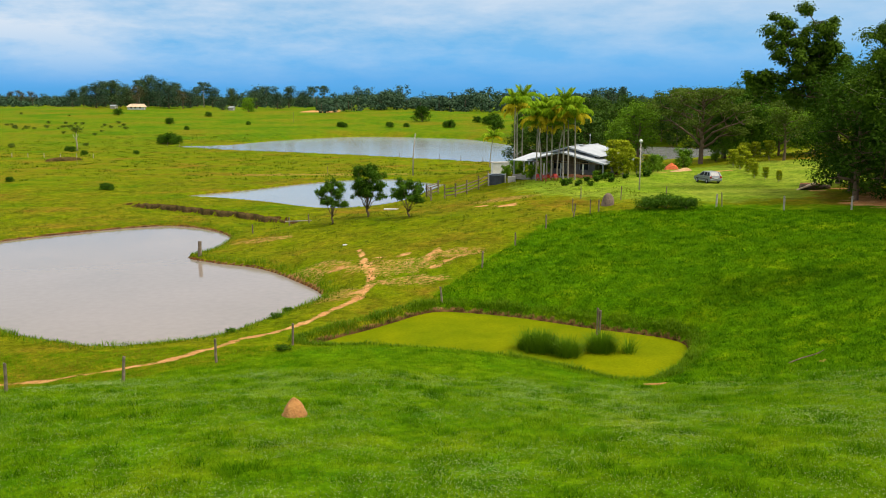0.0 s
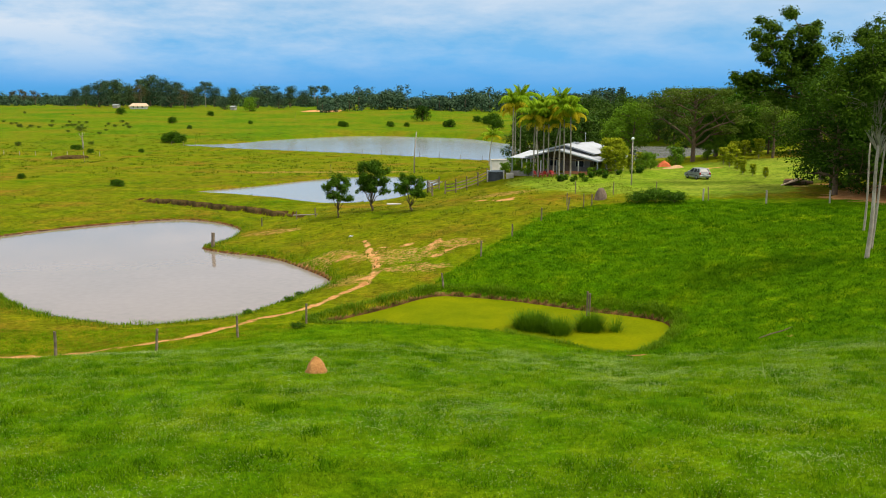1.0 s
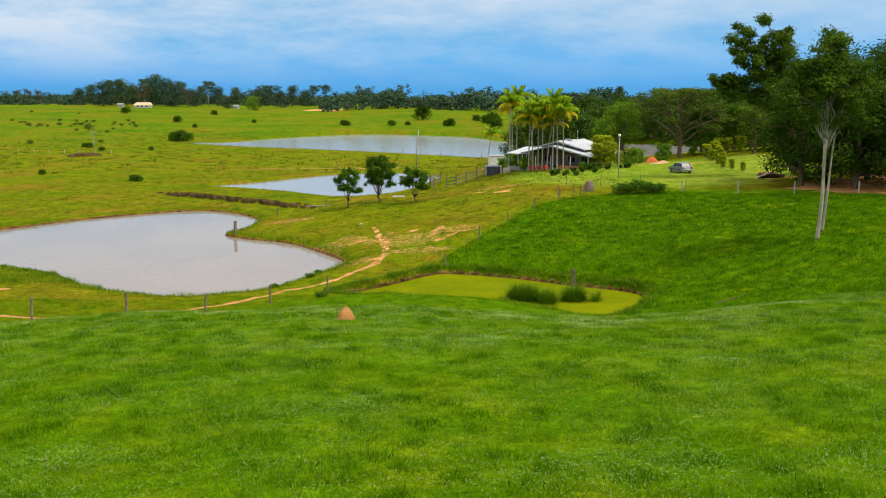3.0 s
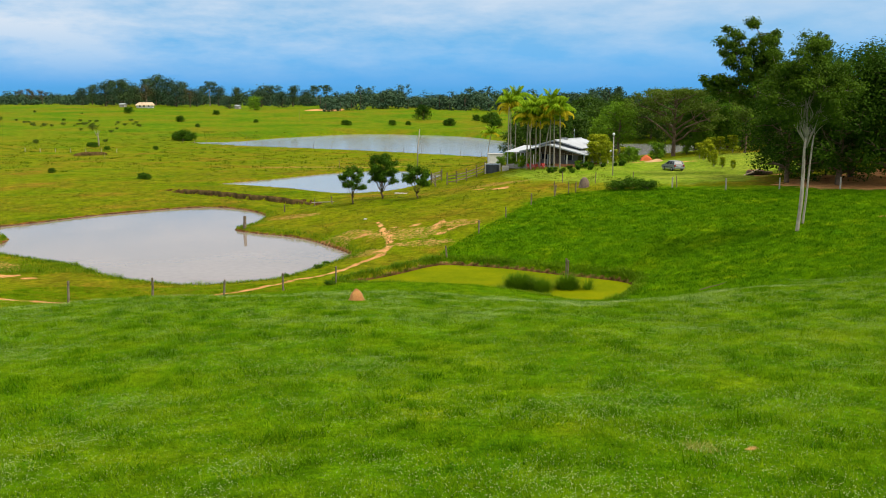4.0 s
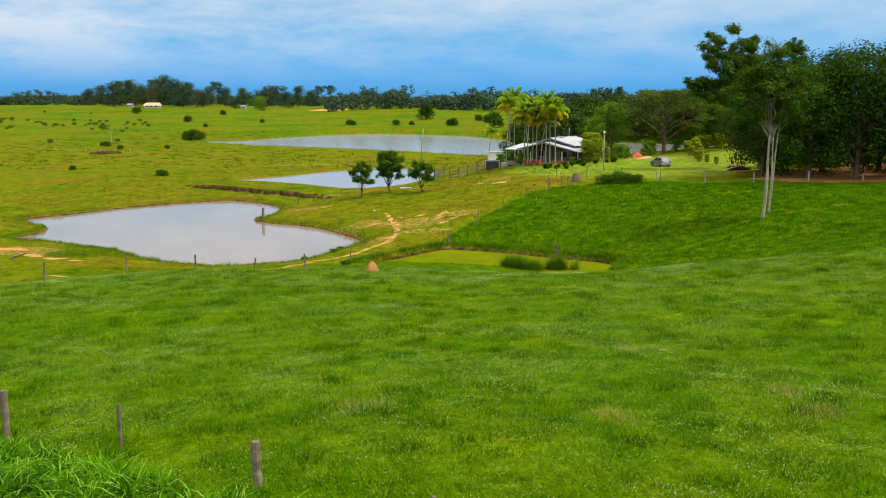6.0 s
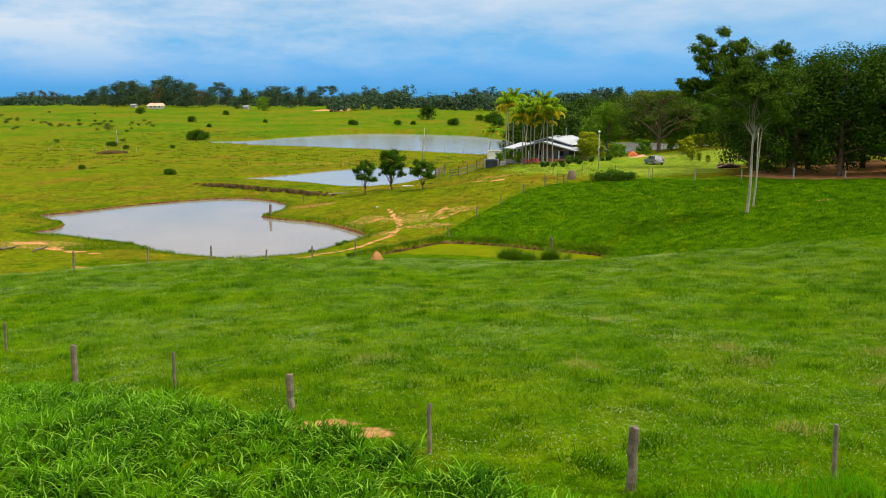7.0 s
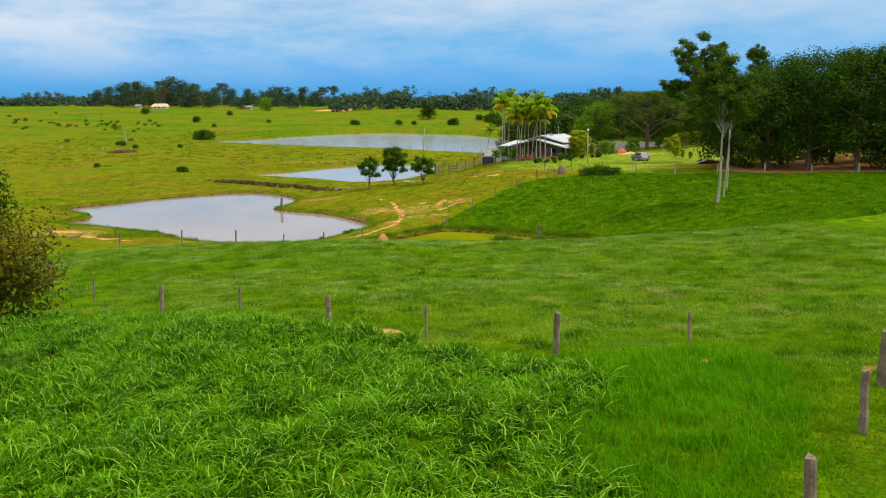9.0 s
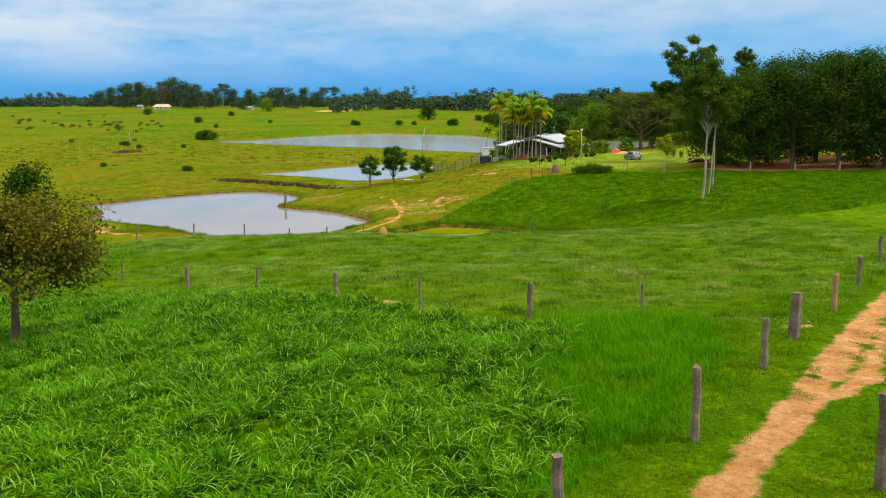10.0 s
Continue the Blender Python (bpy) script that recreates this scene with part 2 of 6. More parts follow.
POND_GREEN = [(-8.7, 58.3), (-7.0, 60.7), (-5.4, 62.5), (-3.6, 64.8), (-2.0, 67.0), (-0.2, 68.4), (2.91, 67.7), (5.8, 66.4), (8.9, 64.4), (11.1, 62.9), (13.6, 61.6), (15.6, 60.1), (16.1, 58.2), (14.9, 55.0), (13.3, 52.0), (11.85, 50.2), (10.2, 50.0),
              (8.5, 51.5), (6.1, 53.6), (2.75, 55.2), (-0.8, 56.4), (-4.5, 57.3), (-7.4, 57.5)]
POND_MID = [(-43.2, 152.8), (-35.1, 163.66), (-25.83, 178.1), (-16.65, 186.35), (-9.72, 186.35), (-2.61, 178.1), (1.8, 172.19), (4.5, 162.98), (-1.26, 149.22), (-7.92, 136.85), (-13.68, 134.1), (-18.63, 134.1), (-27, 141.66), (-35.19, 147.44)]
POND_FAR = [(-106.2, 357.24), (-99.9, 350.36), (-78.3, 329.05), (-54.9, 314.61), (-34.2, 300.85), (-14.76, 285.73), (2.7, 269.91), (13.95, 260.97), (36, 245.85), (63, 230.72), (94.5, 230.72), (117, 265.1), (108, 326.98), (85.5, 354.49), (46.8, 351.74),
            (27, 372.36), (11.97, 420.5), (-9, 441.12), (-37.8, 454.88), (-59.4, 434.25), (-77.4, 398.49), (-87.3, 368.24)]
LEVEL_LOW, LEVEL_GREEN, LEVEL_MID, LEVEL_FAR = -0.65, -0.38, -0.29, -1.94


def smooth_ring(points, steps=6):
    """A closed curve through the points."""
    p = np.array(points, float)
    out = []
    for i in range(len(p)):
        a, b, c, d = p[i - 1], p[i], p[(i + 1) % len(p)], p[(i + 2) % len(p)]
        for s in np.arange(steps) / steps:
            out.append(0.5 * (2 * b + (c - a) * s + (2 * a - 5 * b + 4 * c - d) * s * s + (3 * b - a - 3 * c + d) * s ** 3))
    return np.array(out)


def line_distance(x, y, line, closed=False):
    """The distance to a polyline, and for a closed one less than zero inside."""
    best = np.full(x.shape, 1e9)
    inside = np.zeros(x.shape, bool)
    n = len(line)
    for i in range(n if closed else n - 1):
        (ax, ay), (bx, by) = line[i], line[(i + 1) % n]
        dx, dy = bx - ax, by - ay
        s = np.clip(((x - ax) * dx + (y - ay) * dy) / (dx * dx + dy * dy + 1e-9), 0, 1)
        best = np.minimum(best, np.hypot(x - ax - s * dx, y - ay - s * dy))
        if closed and ay != by:
            inside ^= ((ay > y) != (by > y)) & (x < (bx - ax) * (y - ay) / (by - ay) + ax)
    return np.where(inside, -best, best) if closed else best


RINGS = [(smooth_ring(POND_LOW), LEVEL_LOW, 4.0, 0.35), (smooth_ring(POND_GREEN), LEVEL_GREEN, 3.5, 0.55), (smooth_ring(POND_MID), LEVEL_MID, 6.0, 0.4), (smooth_ring(POND_FAR), LEVEL_FAR, 8.0, 0.4)]
# spot heights of the land: the near hill, the hollow with the ponds, the yard, and the far plain
HILL = [(-13.5, 25.78, 4.57), (-8.1, 29.98, 4.21), (-5.4, 33.49, 3.88), (-3.6, 20.94, 5.3), (2.16, 19.54, 5.4), (4.5, 17.83, 5.67), (10.26, 14.45, 6.04), (11.7, 23.4, 5.4), (-11.25, 5.97, 5.85), (-17.46, 12.39, 5.4),
        (-3.6, 1.84, 6.5), (4.77, 6.56, 6.31), (11.43, 3.56, 6.82), (15.3, 9.52, 6.59), (8.82, -5.1, 7.41), (-12.06, -5.92, 6.77), (-3.96, -14.04, 8.05), (3.24, -17.37, 8.19), (7.2, -17.67, 8.33), (9, -25.2, 8.79),
        (5.76, -30.16, 8.83), (14.58, -16.28, 8.24), (-9, -16.16, 7.69), (-16.65, -14.52, 6.5), (0, -48.11, 9.15), (0, -94.9, 9.34), (-27, -39.3, 6.59)]
HOLLOW = [(0, 69.01, 0.54), (3.42, 76.63, 1.55), (6.75, 83.17, 2.46), (10.08, 87.92, 3.38), (13.32, 91.92, 3.93), (-16.56, 46.63, 1), (-22.5, 45.88, 0.63), (-12.6, 49.97, 0.81), (-9, 54.7, 0.59), (0.9, 49.91, 1.09), (9, 44.39, 1.18),
          (-33, 41.0, 1.3), (-27, 30, 3.7), (-23.5, 35.5, 3.1), (-19.75, 40, 2.45), (-16.25, 45, 1.4), (-36, 47.28, 0.54), (-43.2, 61.17, -0.1), (-61.2, 74.92, -0.1), (-36, 2.46, 4.3), (-63, 2.76, 2.92), (-18, 95.53, -0.01), (-13.05, 107.59, 1.46), (-4.5, 111.62, 1.91), (-7.65, 85.65, 1.18), (-2.7, 76.08, 0.91),
          (4.5, 105.82, 3.29), (4.5, 126.5, 3.01), (-9, 127, 0.72)]
YARD = [(31.5, 61.69, 3.84), (32.94, 87.5, 5.3), (27, 90.29, 5.12), (17.1, 94.57, 4.39), (22.5, 108.15, 5.21), (33.3, 115.02, 5.21), (18, 126.03, 5.21), (10.8, 134.4, 4.66), (44.1, 106.65, 5.76), (37.8, 142.53, 5.21), (27, 145.36, 4.85), (28.8, 181.73, 2.01),
        (55.8, 174.16, 5.21), (27, 230.6, -1.39), (90, 194.59, 6.13), (11.7, 145.34, 4.94), (17.1, 152.23, 4.85), (7.2, 137.29, 4.02), (49.5, 132.66, 6.31), (63, 150.3, 7.41), (43.2, 154.86, 5.4), (36, 178.76, 3.01), (81, 84.37, 7.05), (58.5, 63.88, 6.4), (42.3, 76.42, 5.67), (54, 1.66, 7.96), (22.5, 64.76, 2.37), (18.9, 51.36, 0.73), (29.7, 43.91, 3.38), (19.8, 35.48, 4.2), (40.5, 40.64, 5.76), (36, -39.84, 9.06)]
PLAIN = [(-21.6, 113.37, 0.17), (-33.3, 131.23, 0.26), (-54, 129.93, -0.1), (-76.5, 106.59, -0.29), (-117, 141.03, -0.56), (-90, 251.23, -1.39), (-54, 223.64, -1.02), (-22.5, 209.87, -0.93), (5.4, 209.85, -0.84), (-135, 292.6, -1.94), (-113.4, 364.01, -1.48),
         (-54, 278.81, -1.75), (0, 470.82, 0.63), (-243, 730, 10.35), (0, 634.37, 7.41), (-315, 415.32, 2.92), (135, 606.95, 7.05), (-540, 743.67, 10.71), (0, 1376.06, 11.63), (-810, 1513.38, 12.55), (810, 1375.86, 12.55), (270, 387.11, 6.13),
         (225, 139.18, 7.96), (144, -26.04, 8.88), (-270, 3.05, 1.55), (-225, -410.7, 7.05), (180, -411.3, 9.8), (0, -548.82, 9.8), (-2340, 3576.18, 12.55), (2340, 3576.18, 12.55), (-2340, -3574.46, 10.71), (2340, -3574.46, 10.71)]
SPOTS = np.array(HILL + HOLLOW + YARD + PLAIN, float)


def solve_land():
    p = SPOTS[:, :2]
    d = np.sqrt(((p[:, None] - p[None]) ** 2).sum(2) + 9.0)
    n = len(p)
    a = np.zeros((n + 1, n + 1))
    a[:n, :n] = d - np.eye(n) * 0.15
    a[:n, n] = a[n, :n] = 1
    return np.linalg.solve(a, np.append(SPOTS[:, 2], 0))


WEIGHTS = solve_land()
DAM = [(-106.2, 348.89), (-78.3, 324.14), (-54.9, 309.01), (-34.2, 295.26), (-14.76, 280.13), (2.7, 264.32), (14.4, 254)]
TERRACE = [(-49, 139.86), (-46.8, 138.17), (-37, 130.94), (-28.3, 125.3), (-20.8, 118.87), (-18.6, 115.43)]


DITCH = [(27.0, 47.5), (28.8, 39.0), (31.0, 35.6), (34.5, 36.2), (39.0, 37.5), (47.0, 39.5), (60.0, 41.0)]


def smoothstep(v):
    v = np.clip(v, 0, 1)
    return v * v * (3 - 2 * v)


def waves(x, y):
    """Small uneven ground, in metres."""
    h = 0.10 * np.sin(0.31 * x + 1.7 * np.sin(0.13 * y)) * np.sin(0.27 * y + 1.3 * np.sin(0.17 * x))
    h = h + 0.030 * np.sin(2.7 * x + 1.1 * y + 2.2 * np.sin(0.61 * y)) * np.sin(2.3 * y - 0.9 * x + 1.9 * np.sin(0.53 * x))
    return h + 0.035 * np.sin(1.3 * x + 2 * np.sin(0.7 * y)) * np.sin(1.1 * y + 1.5 * np.sin(0.9 * x))


def land(x, y):
    """The height of the ground."""
    x, y = np.atleast_1d(np.asarray(x, float)), np.atleast_1d(np.asarray(y, float))
    z = np.full(x.shape, WEIGHTS[-1])
    for (px, py, _), w in zip(SPOTS, WEIGHTS):
        z = z + w * np.sqrt((x - px) ** 2 + (y - py) ** 2 + 9.0)
    z = z + waves(x, y)
    d = line_distance(x, y, DITCH)
    z = z - 0.75 * np.exp(-(d / 1.0) ** 2) + 0.22 * np.exp(-((d - 2.2) / 1.1) ** 2)
    near = (np.abs(x) < 180) & (y > 30) & (y < 620)
    if near.any():
        xs, ys, zs = x[near], y[near], z[near]
        d = line_distance(xs, ys, DAM)
        zs = np.maximum(zs, -1.45 - 0.30 * np.maximum(d - 2.0, 0))
        d = line_distance(xs, ys, TERRACE)
        beyond = ys > np.interp(xs, [p[0] for p in TERRACE], [p[1] for p in TERRACE])
        ends = smoothstep((xs + 50) / 5) * smoothstep((-17.5 - xs) / 3)
        zs = zs + ends * np.where(beyond, 0.30, -0.45 * smoothstep(d / 0.3) - 0.0) * np.exp(-(d / 4.0) ** 2)
        for ring, level, wide, lip in RINGS:
            d = line_distance(xs, ys, ring, True)
            bank = level + lip * smoothstep(d / 0.5)
            zs = np.where(d > 0, bank + (zs - level - lip) * smoothstep(d / wide), zs)
            zs = np.where(d <= 0, level - np.minimum(1.0, 0.12 - 0.5 * d), zs)
        z[near] = zs
    return z


def ground(x, y):
    return float(land(x, y)[0])


# cattle path, eroded patches and the dirt track
TRAIL = [(-36, 49.37), (-27.9, 47.6), (-24.3, 48.6), (-21.5, 49.2), (-19, 50.6), (-16.4, 52.2), (-14.9, 55.2), (-13.2, 58.4), (-10.4, 61.4), (-9, 64.1), (-8.1, 66.5), (-6.6, 69.4), (-6, 73.8), (-6.2, 78.6), (-7.4, 83.5), (-8.1, 88.2)]
TRACK = [(-3.2, -53.62), (2.8, -38.6), (5.3, -33.7), (7.7, -30.1), (9.2, -27.9), (10.9, -25.0), (13.2, -21.2), (15.7, -17.0), (17.6, -14.2), (25, -2.82), (36, 7.32), (54, 18.28)]
SPUR = [(9.4, -27.8), (10.3, -27.4), (11.5, -26.0), (13.4, -22.7), (14.9, -20.2), (17.4, -16.2), (19.0, -12.6)]
LAWN = [(9, 124.8), (13, 109.41), (20, 99.39), (30, 93.92), (39, 95.39), (43, 104.5), (53, 109.0), (61, 121.0), (61, 138.0), (49, 142.5), (33, 142.89), (22, 124.49), (12, 130.74)]
SCARS = [[(-2.0, 79.5), (-1.3, 81.8), (-0.4, 84.7)], [(-0.5, 78.5), (0.6, 80.2), (1.6, 81.2)], [(-5.6, 83.3), (-3.3, 84.3)], [(-9.8, 80.9), (-7.8, 81.0), (-6.4, 79.6)], [(-8.64, 72.85), (-6.75, 71.6)]]
BARE = [(-43, 63.5, 2.4), (-47, 67, 2.4), (-40.2, 61.5, 2.0), (-37.6, 60.6, 1.2), (7.2, 104.8, 2.4), (4.5, 107.6, 1.6), (-4.7, -11.8, 0.85), (-3.1, -12.8, 1.2), (-2.0, -13.3, 0.9), (7.5, 3.1, 0.45), (11.2, 46.3, 0.9), (15.1, 45.9, 0.7), (21.3, 49.4, 0.9), (40.7, 64.4, 1.1), (42.2, 47.7, 0.9), (12.2, -19.6, 0.8), (7.4, -18.4, 0.6), (-131, 323, 6), (39.6, 130, 2.2), (31.5, 133, 1.8), (42, 101, 1.6), (45, 103, 1.8)]
EROSION = [(-4.5, 80.0, 6.5, 4.0), (-12.8, 78.5, 3.2, 2.6), (-2.5, 75.0, 4.5, 2.6), (-8.5, 72.0, 3.0, 4.0), (1.5, 82.5, 3.5, 2.5), (-20, 101, 5, 2), (-11.5, 82.5, 4.5, 3.0), (-46, 66, 8, 5), (-26, 205, 30, 7), (8, 112, 6, 4)]
RANK_EDGE = [(-9.0, 58.6), (-7.4, 57.3), (-0.8, 56.2), (6.1, 53.4), (9.4, 49.9), (11.2, 47.5), (14.2, 43.5), (18.3, 41.6), (24.0, 39.0), (30.0, 36.0), (40.0, 37.5), (70.0, 41.0), (110, 45), (110, 66), (63, 78), (54.5, 76.5), (43.7, 81.2), (32.8, 87.0), (27.5, 90.9), (16.2, 93.9), (11.0, 90.5), (6.75, 84.0), (3.4, 78.0), (-0.9, 70.0), (-5.4, 60.0)]
FENCE_HILL = [(0, 69.09), (3.42, 76.61), (6.75, 83.16), (10.08, 87.91), (13.32, 91.92), (16.2, 93.92), (27.45, 90.85), (32.76, 86.97), (38.16, 84.56), (43.65, 81.2), (49.05, 78.54), (54.45, 76.58), (60.3, 74.87)]
LUSH_EDGE = [(-85.5, 30.59), (-27, 41.66), (-16.2, 47.89), (-7.65, 55.55), (-5.4, 59.99), (-0.9, 70.03), (3.42, 77.95), (6.75, 83.97), (11.7, 91.94), (27, 93.03), (40.5, 87.42), (63, 78.97), (108, 56.67), (108, -122.48), (-85.5, -121.68)]
WOOD_FLOOR = [(38.7, 88.82), (42.3, 81.2), (63, 75.54), (90, 65.04), (99, 104.89), (63, 105.08), (45, 97.01)]


def growing(start, end, step, rate):
    out, v = [], start
    while v < end:
        out.append(v)
        step *= rate
        v += step
    out.append(end)
    return np.array(out)


def build_ground():
    xs = np.concatenate([-growing(66, 4200, 0.45, 1.06)[::-1], np.arange(-65.6, 48, 0.46), growing(48, 4200, 0.45, 1.06)])
    ys = np.concatenate([-growing(60, 4200, 0.8, 1.14)[::-1], np.arange(-59.5, 140, 0.46), growing(140, 4600, 0.55, 1.025)])
    x, y = np.meshgrid(xs, ys)
    shape = x.shape
    x, y = x.ravel(), y.ravel()
    z = land(x, y)
    n, m = shape
    i = np.arange(n * m).reshape(n, m)
    faces = np.stack([i[:-1, :-1], i[:-1, 1:], i[1:, 1:], i[1:, :-1]], -1).reshape(-1, 4)
    me = mesh_of("ground", np.stack([x, y, z], 1), faces, GROUND, True)
    wob = 0.25 * np.sin(2.1 * x + 1.3 * np.sin(1.7 * y)) + 0.2 * np.sin(2.7 * y + 1.1 * np.sin(2.3 * x))
    dirt = np.zeros(len(x))
    near = (np.abs(x) < 170) & (y > -100) & (y < 420)
    xn, yn, wn = x[near], y[near], wob[near]
    d = np.zeros(len(xn))
    d = np.maximum(d, 0.93 * smoothstep((0.78 - line_distance(xn, yn, TRAIL) - 0.35 * wn) / 1.0))
    d = np.maximum(d, smoothstep((0.94 - line_distance(xn, yn, TRACK) - 0.3 * wn) / 1.0))
    d = np.maximum(d, 0.9 * smoothstep((0.86 - line_distance(xn, yn, SPUR) - 0.3 * wn) / 1.0))
    for scar in SCARS:
        d = np.maximum(d, 0.62 * smoothstep((1.1 - line_distance(xn, yn, scar) - 1.3 * wn) / 1.3))
    for bx, by, br in BARE:
        d = np.maximum(d, 0.8 * smoothstep((br - np.hypot(xn - bx, (yn - by) * 1.6) - min(2.0, 0.7 * br) * wn) / (0.6 * br)))
    for ex, ey, ea, eb in EROSION:
        d = np.maximum(d, 0.44 * smoothstep(1.6 * (1.15 - np.hypot((xn - ex) / ea, (yn - ey) / eb)) + 0.5 * wn))
    d = np.maximum(d, 0.9 * smoothstep((-line_distance(xn, yn, WOOD_FLOOR, True) + 2 * wn + 1.0) / 2.5))
    for ring, level, wide, lip in RINGS[:2]:
        s = line_distance(xn, yn, ring, True)
        d = np.maximum(d, 0.95 * smoothstep((0.38 - s) / 0.25))
    for ring, level, wide, lip in RINGS[2:]:
        s = line_distance(xn, yn, ring, True)
        d = np.maximum(d, 0.6 * smoothstep((0.5 - s) / 0.5))
    cut = smoothstep((0.55 - line_distance(xn, yn + 0.15, TERRACE) - 0.5 * wn) / 0.5)
    d = np.maximum(d, cut)
    wet = smoothstep((1.5 - line_distance(xn, yn, TERRACE)) / 0.7)
    for ring, level, wide, lip in RINGS:
        wet = np.maximum(wet, smoothstep((0.5 - line_distance(xn, yn, ring, True)) / 0.3))
    dirt[near] = d
    damp = np.zeros(len(x))
    damp[near] = wet
    lawn = smoothstep(-line_distance(x, y, LAWN, True) / 3.0 + 0.5 + wob)
    far_soil = (np.abs(y - 675) < 24) & (x > -102 + 0.06 * (y - 675)) & (x < -76)
    dirt = np.where(far_soil, 1.0, dirt)
    lush = smoothstep(-line_distance(x, y, LUSH_EDGE, True) / 2.0 + 0.5 + wob)
    rank = smoothstep(-line_distance(x, y, RANK_EDGE, True) / 3.0 + 0.5 + 1.6 * wob)
    extra = me.attributes.new("rank", "FLOAT", "POINT")
    extra.data.foreach_set("value", rank.astype(np.float32))
    layer = me.attributes.new("cover", "FLOAT_COLOR", "POINT")
    layer.data.foreach_set("color", np.stack([dirt, lush, damp, lawn], 1).astype(np.float32).ravel())
    return tagged(new("ground", me), "green pasture with worn reddish dirt paths and pond banks", "ground", kind="structure")


def ground_material():
    mat = bpy.data.materials.new("pasture")
    mat.use_nodes = True
    t = mat.node_tree
    link = t.links.new
    bsdf = t.nodes["Principled BSDF"]
    bsdf.inputs["Roughness"].default_value, bsdf.inputs["Specular IOR Level"].default_value = 0.95, 0.01
    co = t.nodes.new("ShaderNodeTexCoord")
    at = t.nodes.new("ShaderNodeAttribute")
    at.attribute_name = "cover"
    sp = t.nodes.new("ShaderNodeSeparateColor")
    link(at.outputs["Color"], sp.inputs[0])

    def noise_at(scale, detail=5, rough=0.6):
        n = t.nodes.new("ShaderNodeTexNoise")
        n.inputs["Scale"].default_value, n.inputs["Detail"].default_value, n.inputs["Roughness"].default_value = scale, detail, rough
        link(co.outputs["Object"], n.inputs["Vector"])
        return n.outputs[0]

    def mixed(a, b, f):
        m = t.nodes.new("ShaderNodeMix")
        m.data_type = "RGBA"
        link(f, m.inputs["Factor"])
        link(a, m.inputs[6])
        link(b, m.inputs[7])
        return m.outputs[2]

    lush = ramp(t, [(0.34, (0.044, 0.136, 0.001)), (0.5, (0.080, 0.178, 0.001)), (0.66, (0.140, 0.212, 0.003))], noise_at(0.22, 9, 0.68)).outputs[0]
    heavy = ramp(t, [(0.32, (0.034, 0.115, 0.001)), (0.5, (0.070, 0.162, 0.001)), (0.66, (0.135, 0.208, 0.002))], noise_at(0.3, 8, 0.7)).outputs[0]
    at_rank = t.nodes.new("ShaderNodeAttribute")
    at_rank.attribute_name = "rank"
    lush = mixed(lush, heavy, at_rank.outputs["Fac"])
    dry = ramp(t, [(0.34, (0.064, 0.134, 0.001)), (0.45, (0.118, 0.155, 0.002)), (0.54, (0.134, 0.146, 0.004)), (0.64, (0.172, 0.120, 0.010))], noise_at(0.055, 12, 0.72)).outputs[0]
    mown = ramp(t, [(0.3, (0.125, 0.225, 0.008)), (0.7, (0.21, 0.255, 0.03))], noise_at(0.15, 8, 0.65)).outputs[0]
    fresh = ramp(t, [(0.38, (0.060, 0.135, 0.002)), (0.5, (0.098, 0.150, 0.003)), (0.62, (0.135, 0.138, 0.006))], noise_at(0.03, 8, 0.65)).outputs[0]
    place = t.nodes.new("ShaderNodeSeparateXYZ")
    link(co.outputs["Object"], place.inputs[0])
    away = t.nodes.new("ShaderNodeMapRange")
    away.inputs["From Min"].default_value, away.inputs["From Max"].default_value = 285, 400
    link(place.outputs["Y"], away.inputs[0])
    dry = mixed(mixed(dry, fresh, away.outputs[0]), mown, at.outputs["Alpha"])
    grass = mixed(dry, lush, sp.outputs[1])
    clump = ramp(t, [(0.36, (0.52, 0.58, 0.5)), (0.5, (1.0, 1.0, 1.0)), (0.64, (1.5, 1.42, 1.36))], noise_at(1.5, 9, 0.75)).outputs[0]
    patches = ramp(t, [(0.36, (0.74, 0.79, 0.7)), (0.5, (1.0, 1.0, 1.0)), (0.64, (1.30, 1.22, 1.12))], noise_at(0.34, 9, 0.70)).outputs[0]
    broad = t.nodes.new("ShaderNodeMix")
    broad.data_type, broad.blend_type = "RGBA", "MULTIPLY"
    broad.inputs["Factor"].default_value = 1.0
    link(grass, broad.inputs[6])
    link(patches, broad.inputs[7])
    grass = broad.outputs[2]
    mul = t.nodes.new("ShaderNodeMix")
    mul.data_type, mul.blend_type = "RGBA", "MULTIPLY"
    mul.inputs["Factor"].default_value = 0.85
    link(grass, mul.inputs[6])
    link(clump, mul.inputs[7])
    blade = ramp(t, [(0.32, (0.52, 0.56, 0.5)), (0.5, (1.0, 1.0, 1.0)), (0.68, (1.5, 1.42, 1.4))], noise_at(7.0, 8, 0.72)).outputs[0]
    close = t.nodes.new("ShaderNodeMix")
    close.data_type, close.blend_type = "RGBA", "MULTIPLY"
    close.inputs["Factor"].default_value = 0.9
    link(mul.outputs[2], close.inputs[6])
    link(blade, close.inputs[7])
    soil = ramp(t, [(0.3, (0.40, 0.18, 0.06)), (0.55, (0.58, 0.30, 0.115)), (0.75, (0.68, 0.42, 0.20))], noise_at(1.1, 7, 0.65)).outputs[0]
    grit = t.nodes.new("ShaderNodeMix")
    grit.data_type, grit.blend_type = "RGBA", "MULTIPLY"
    grit.inputs["Factor"].default_value = 1.0
    link(soil, grit.inputs[6])
    link(ramp(t, [(0.34, (0.62, 0.58, 0.52)), (0.5, (1.0, 1.0, 1.0)), (0.68, (1.25, 1.25, 1.28))], noise_at(5.5, 10, 0.8)).outputs[0], grit.inputs[7])
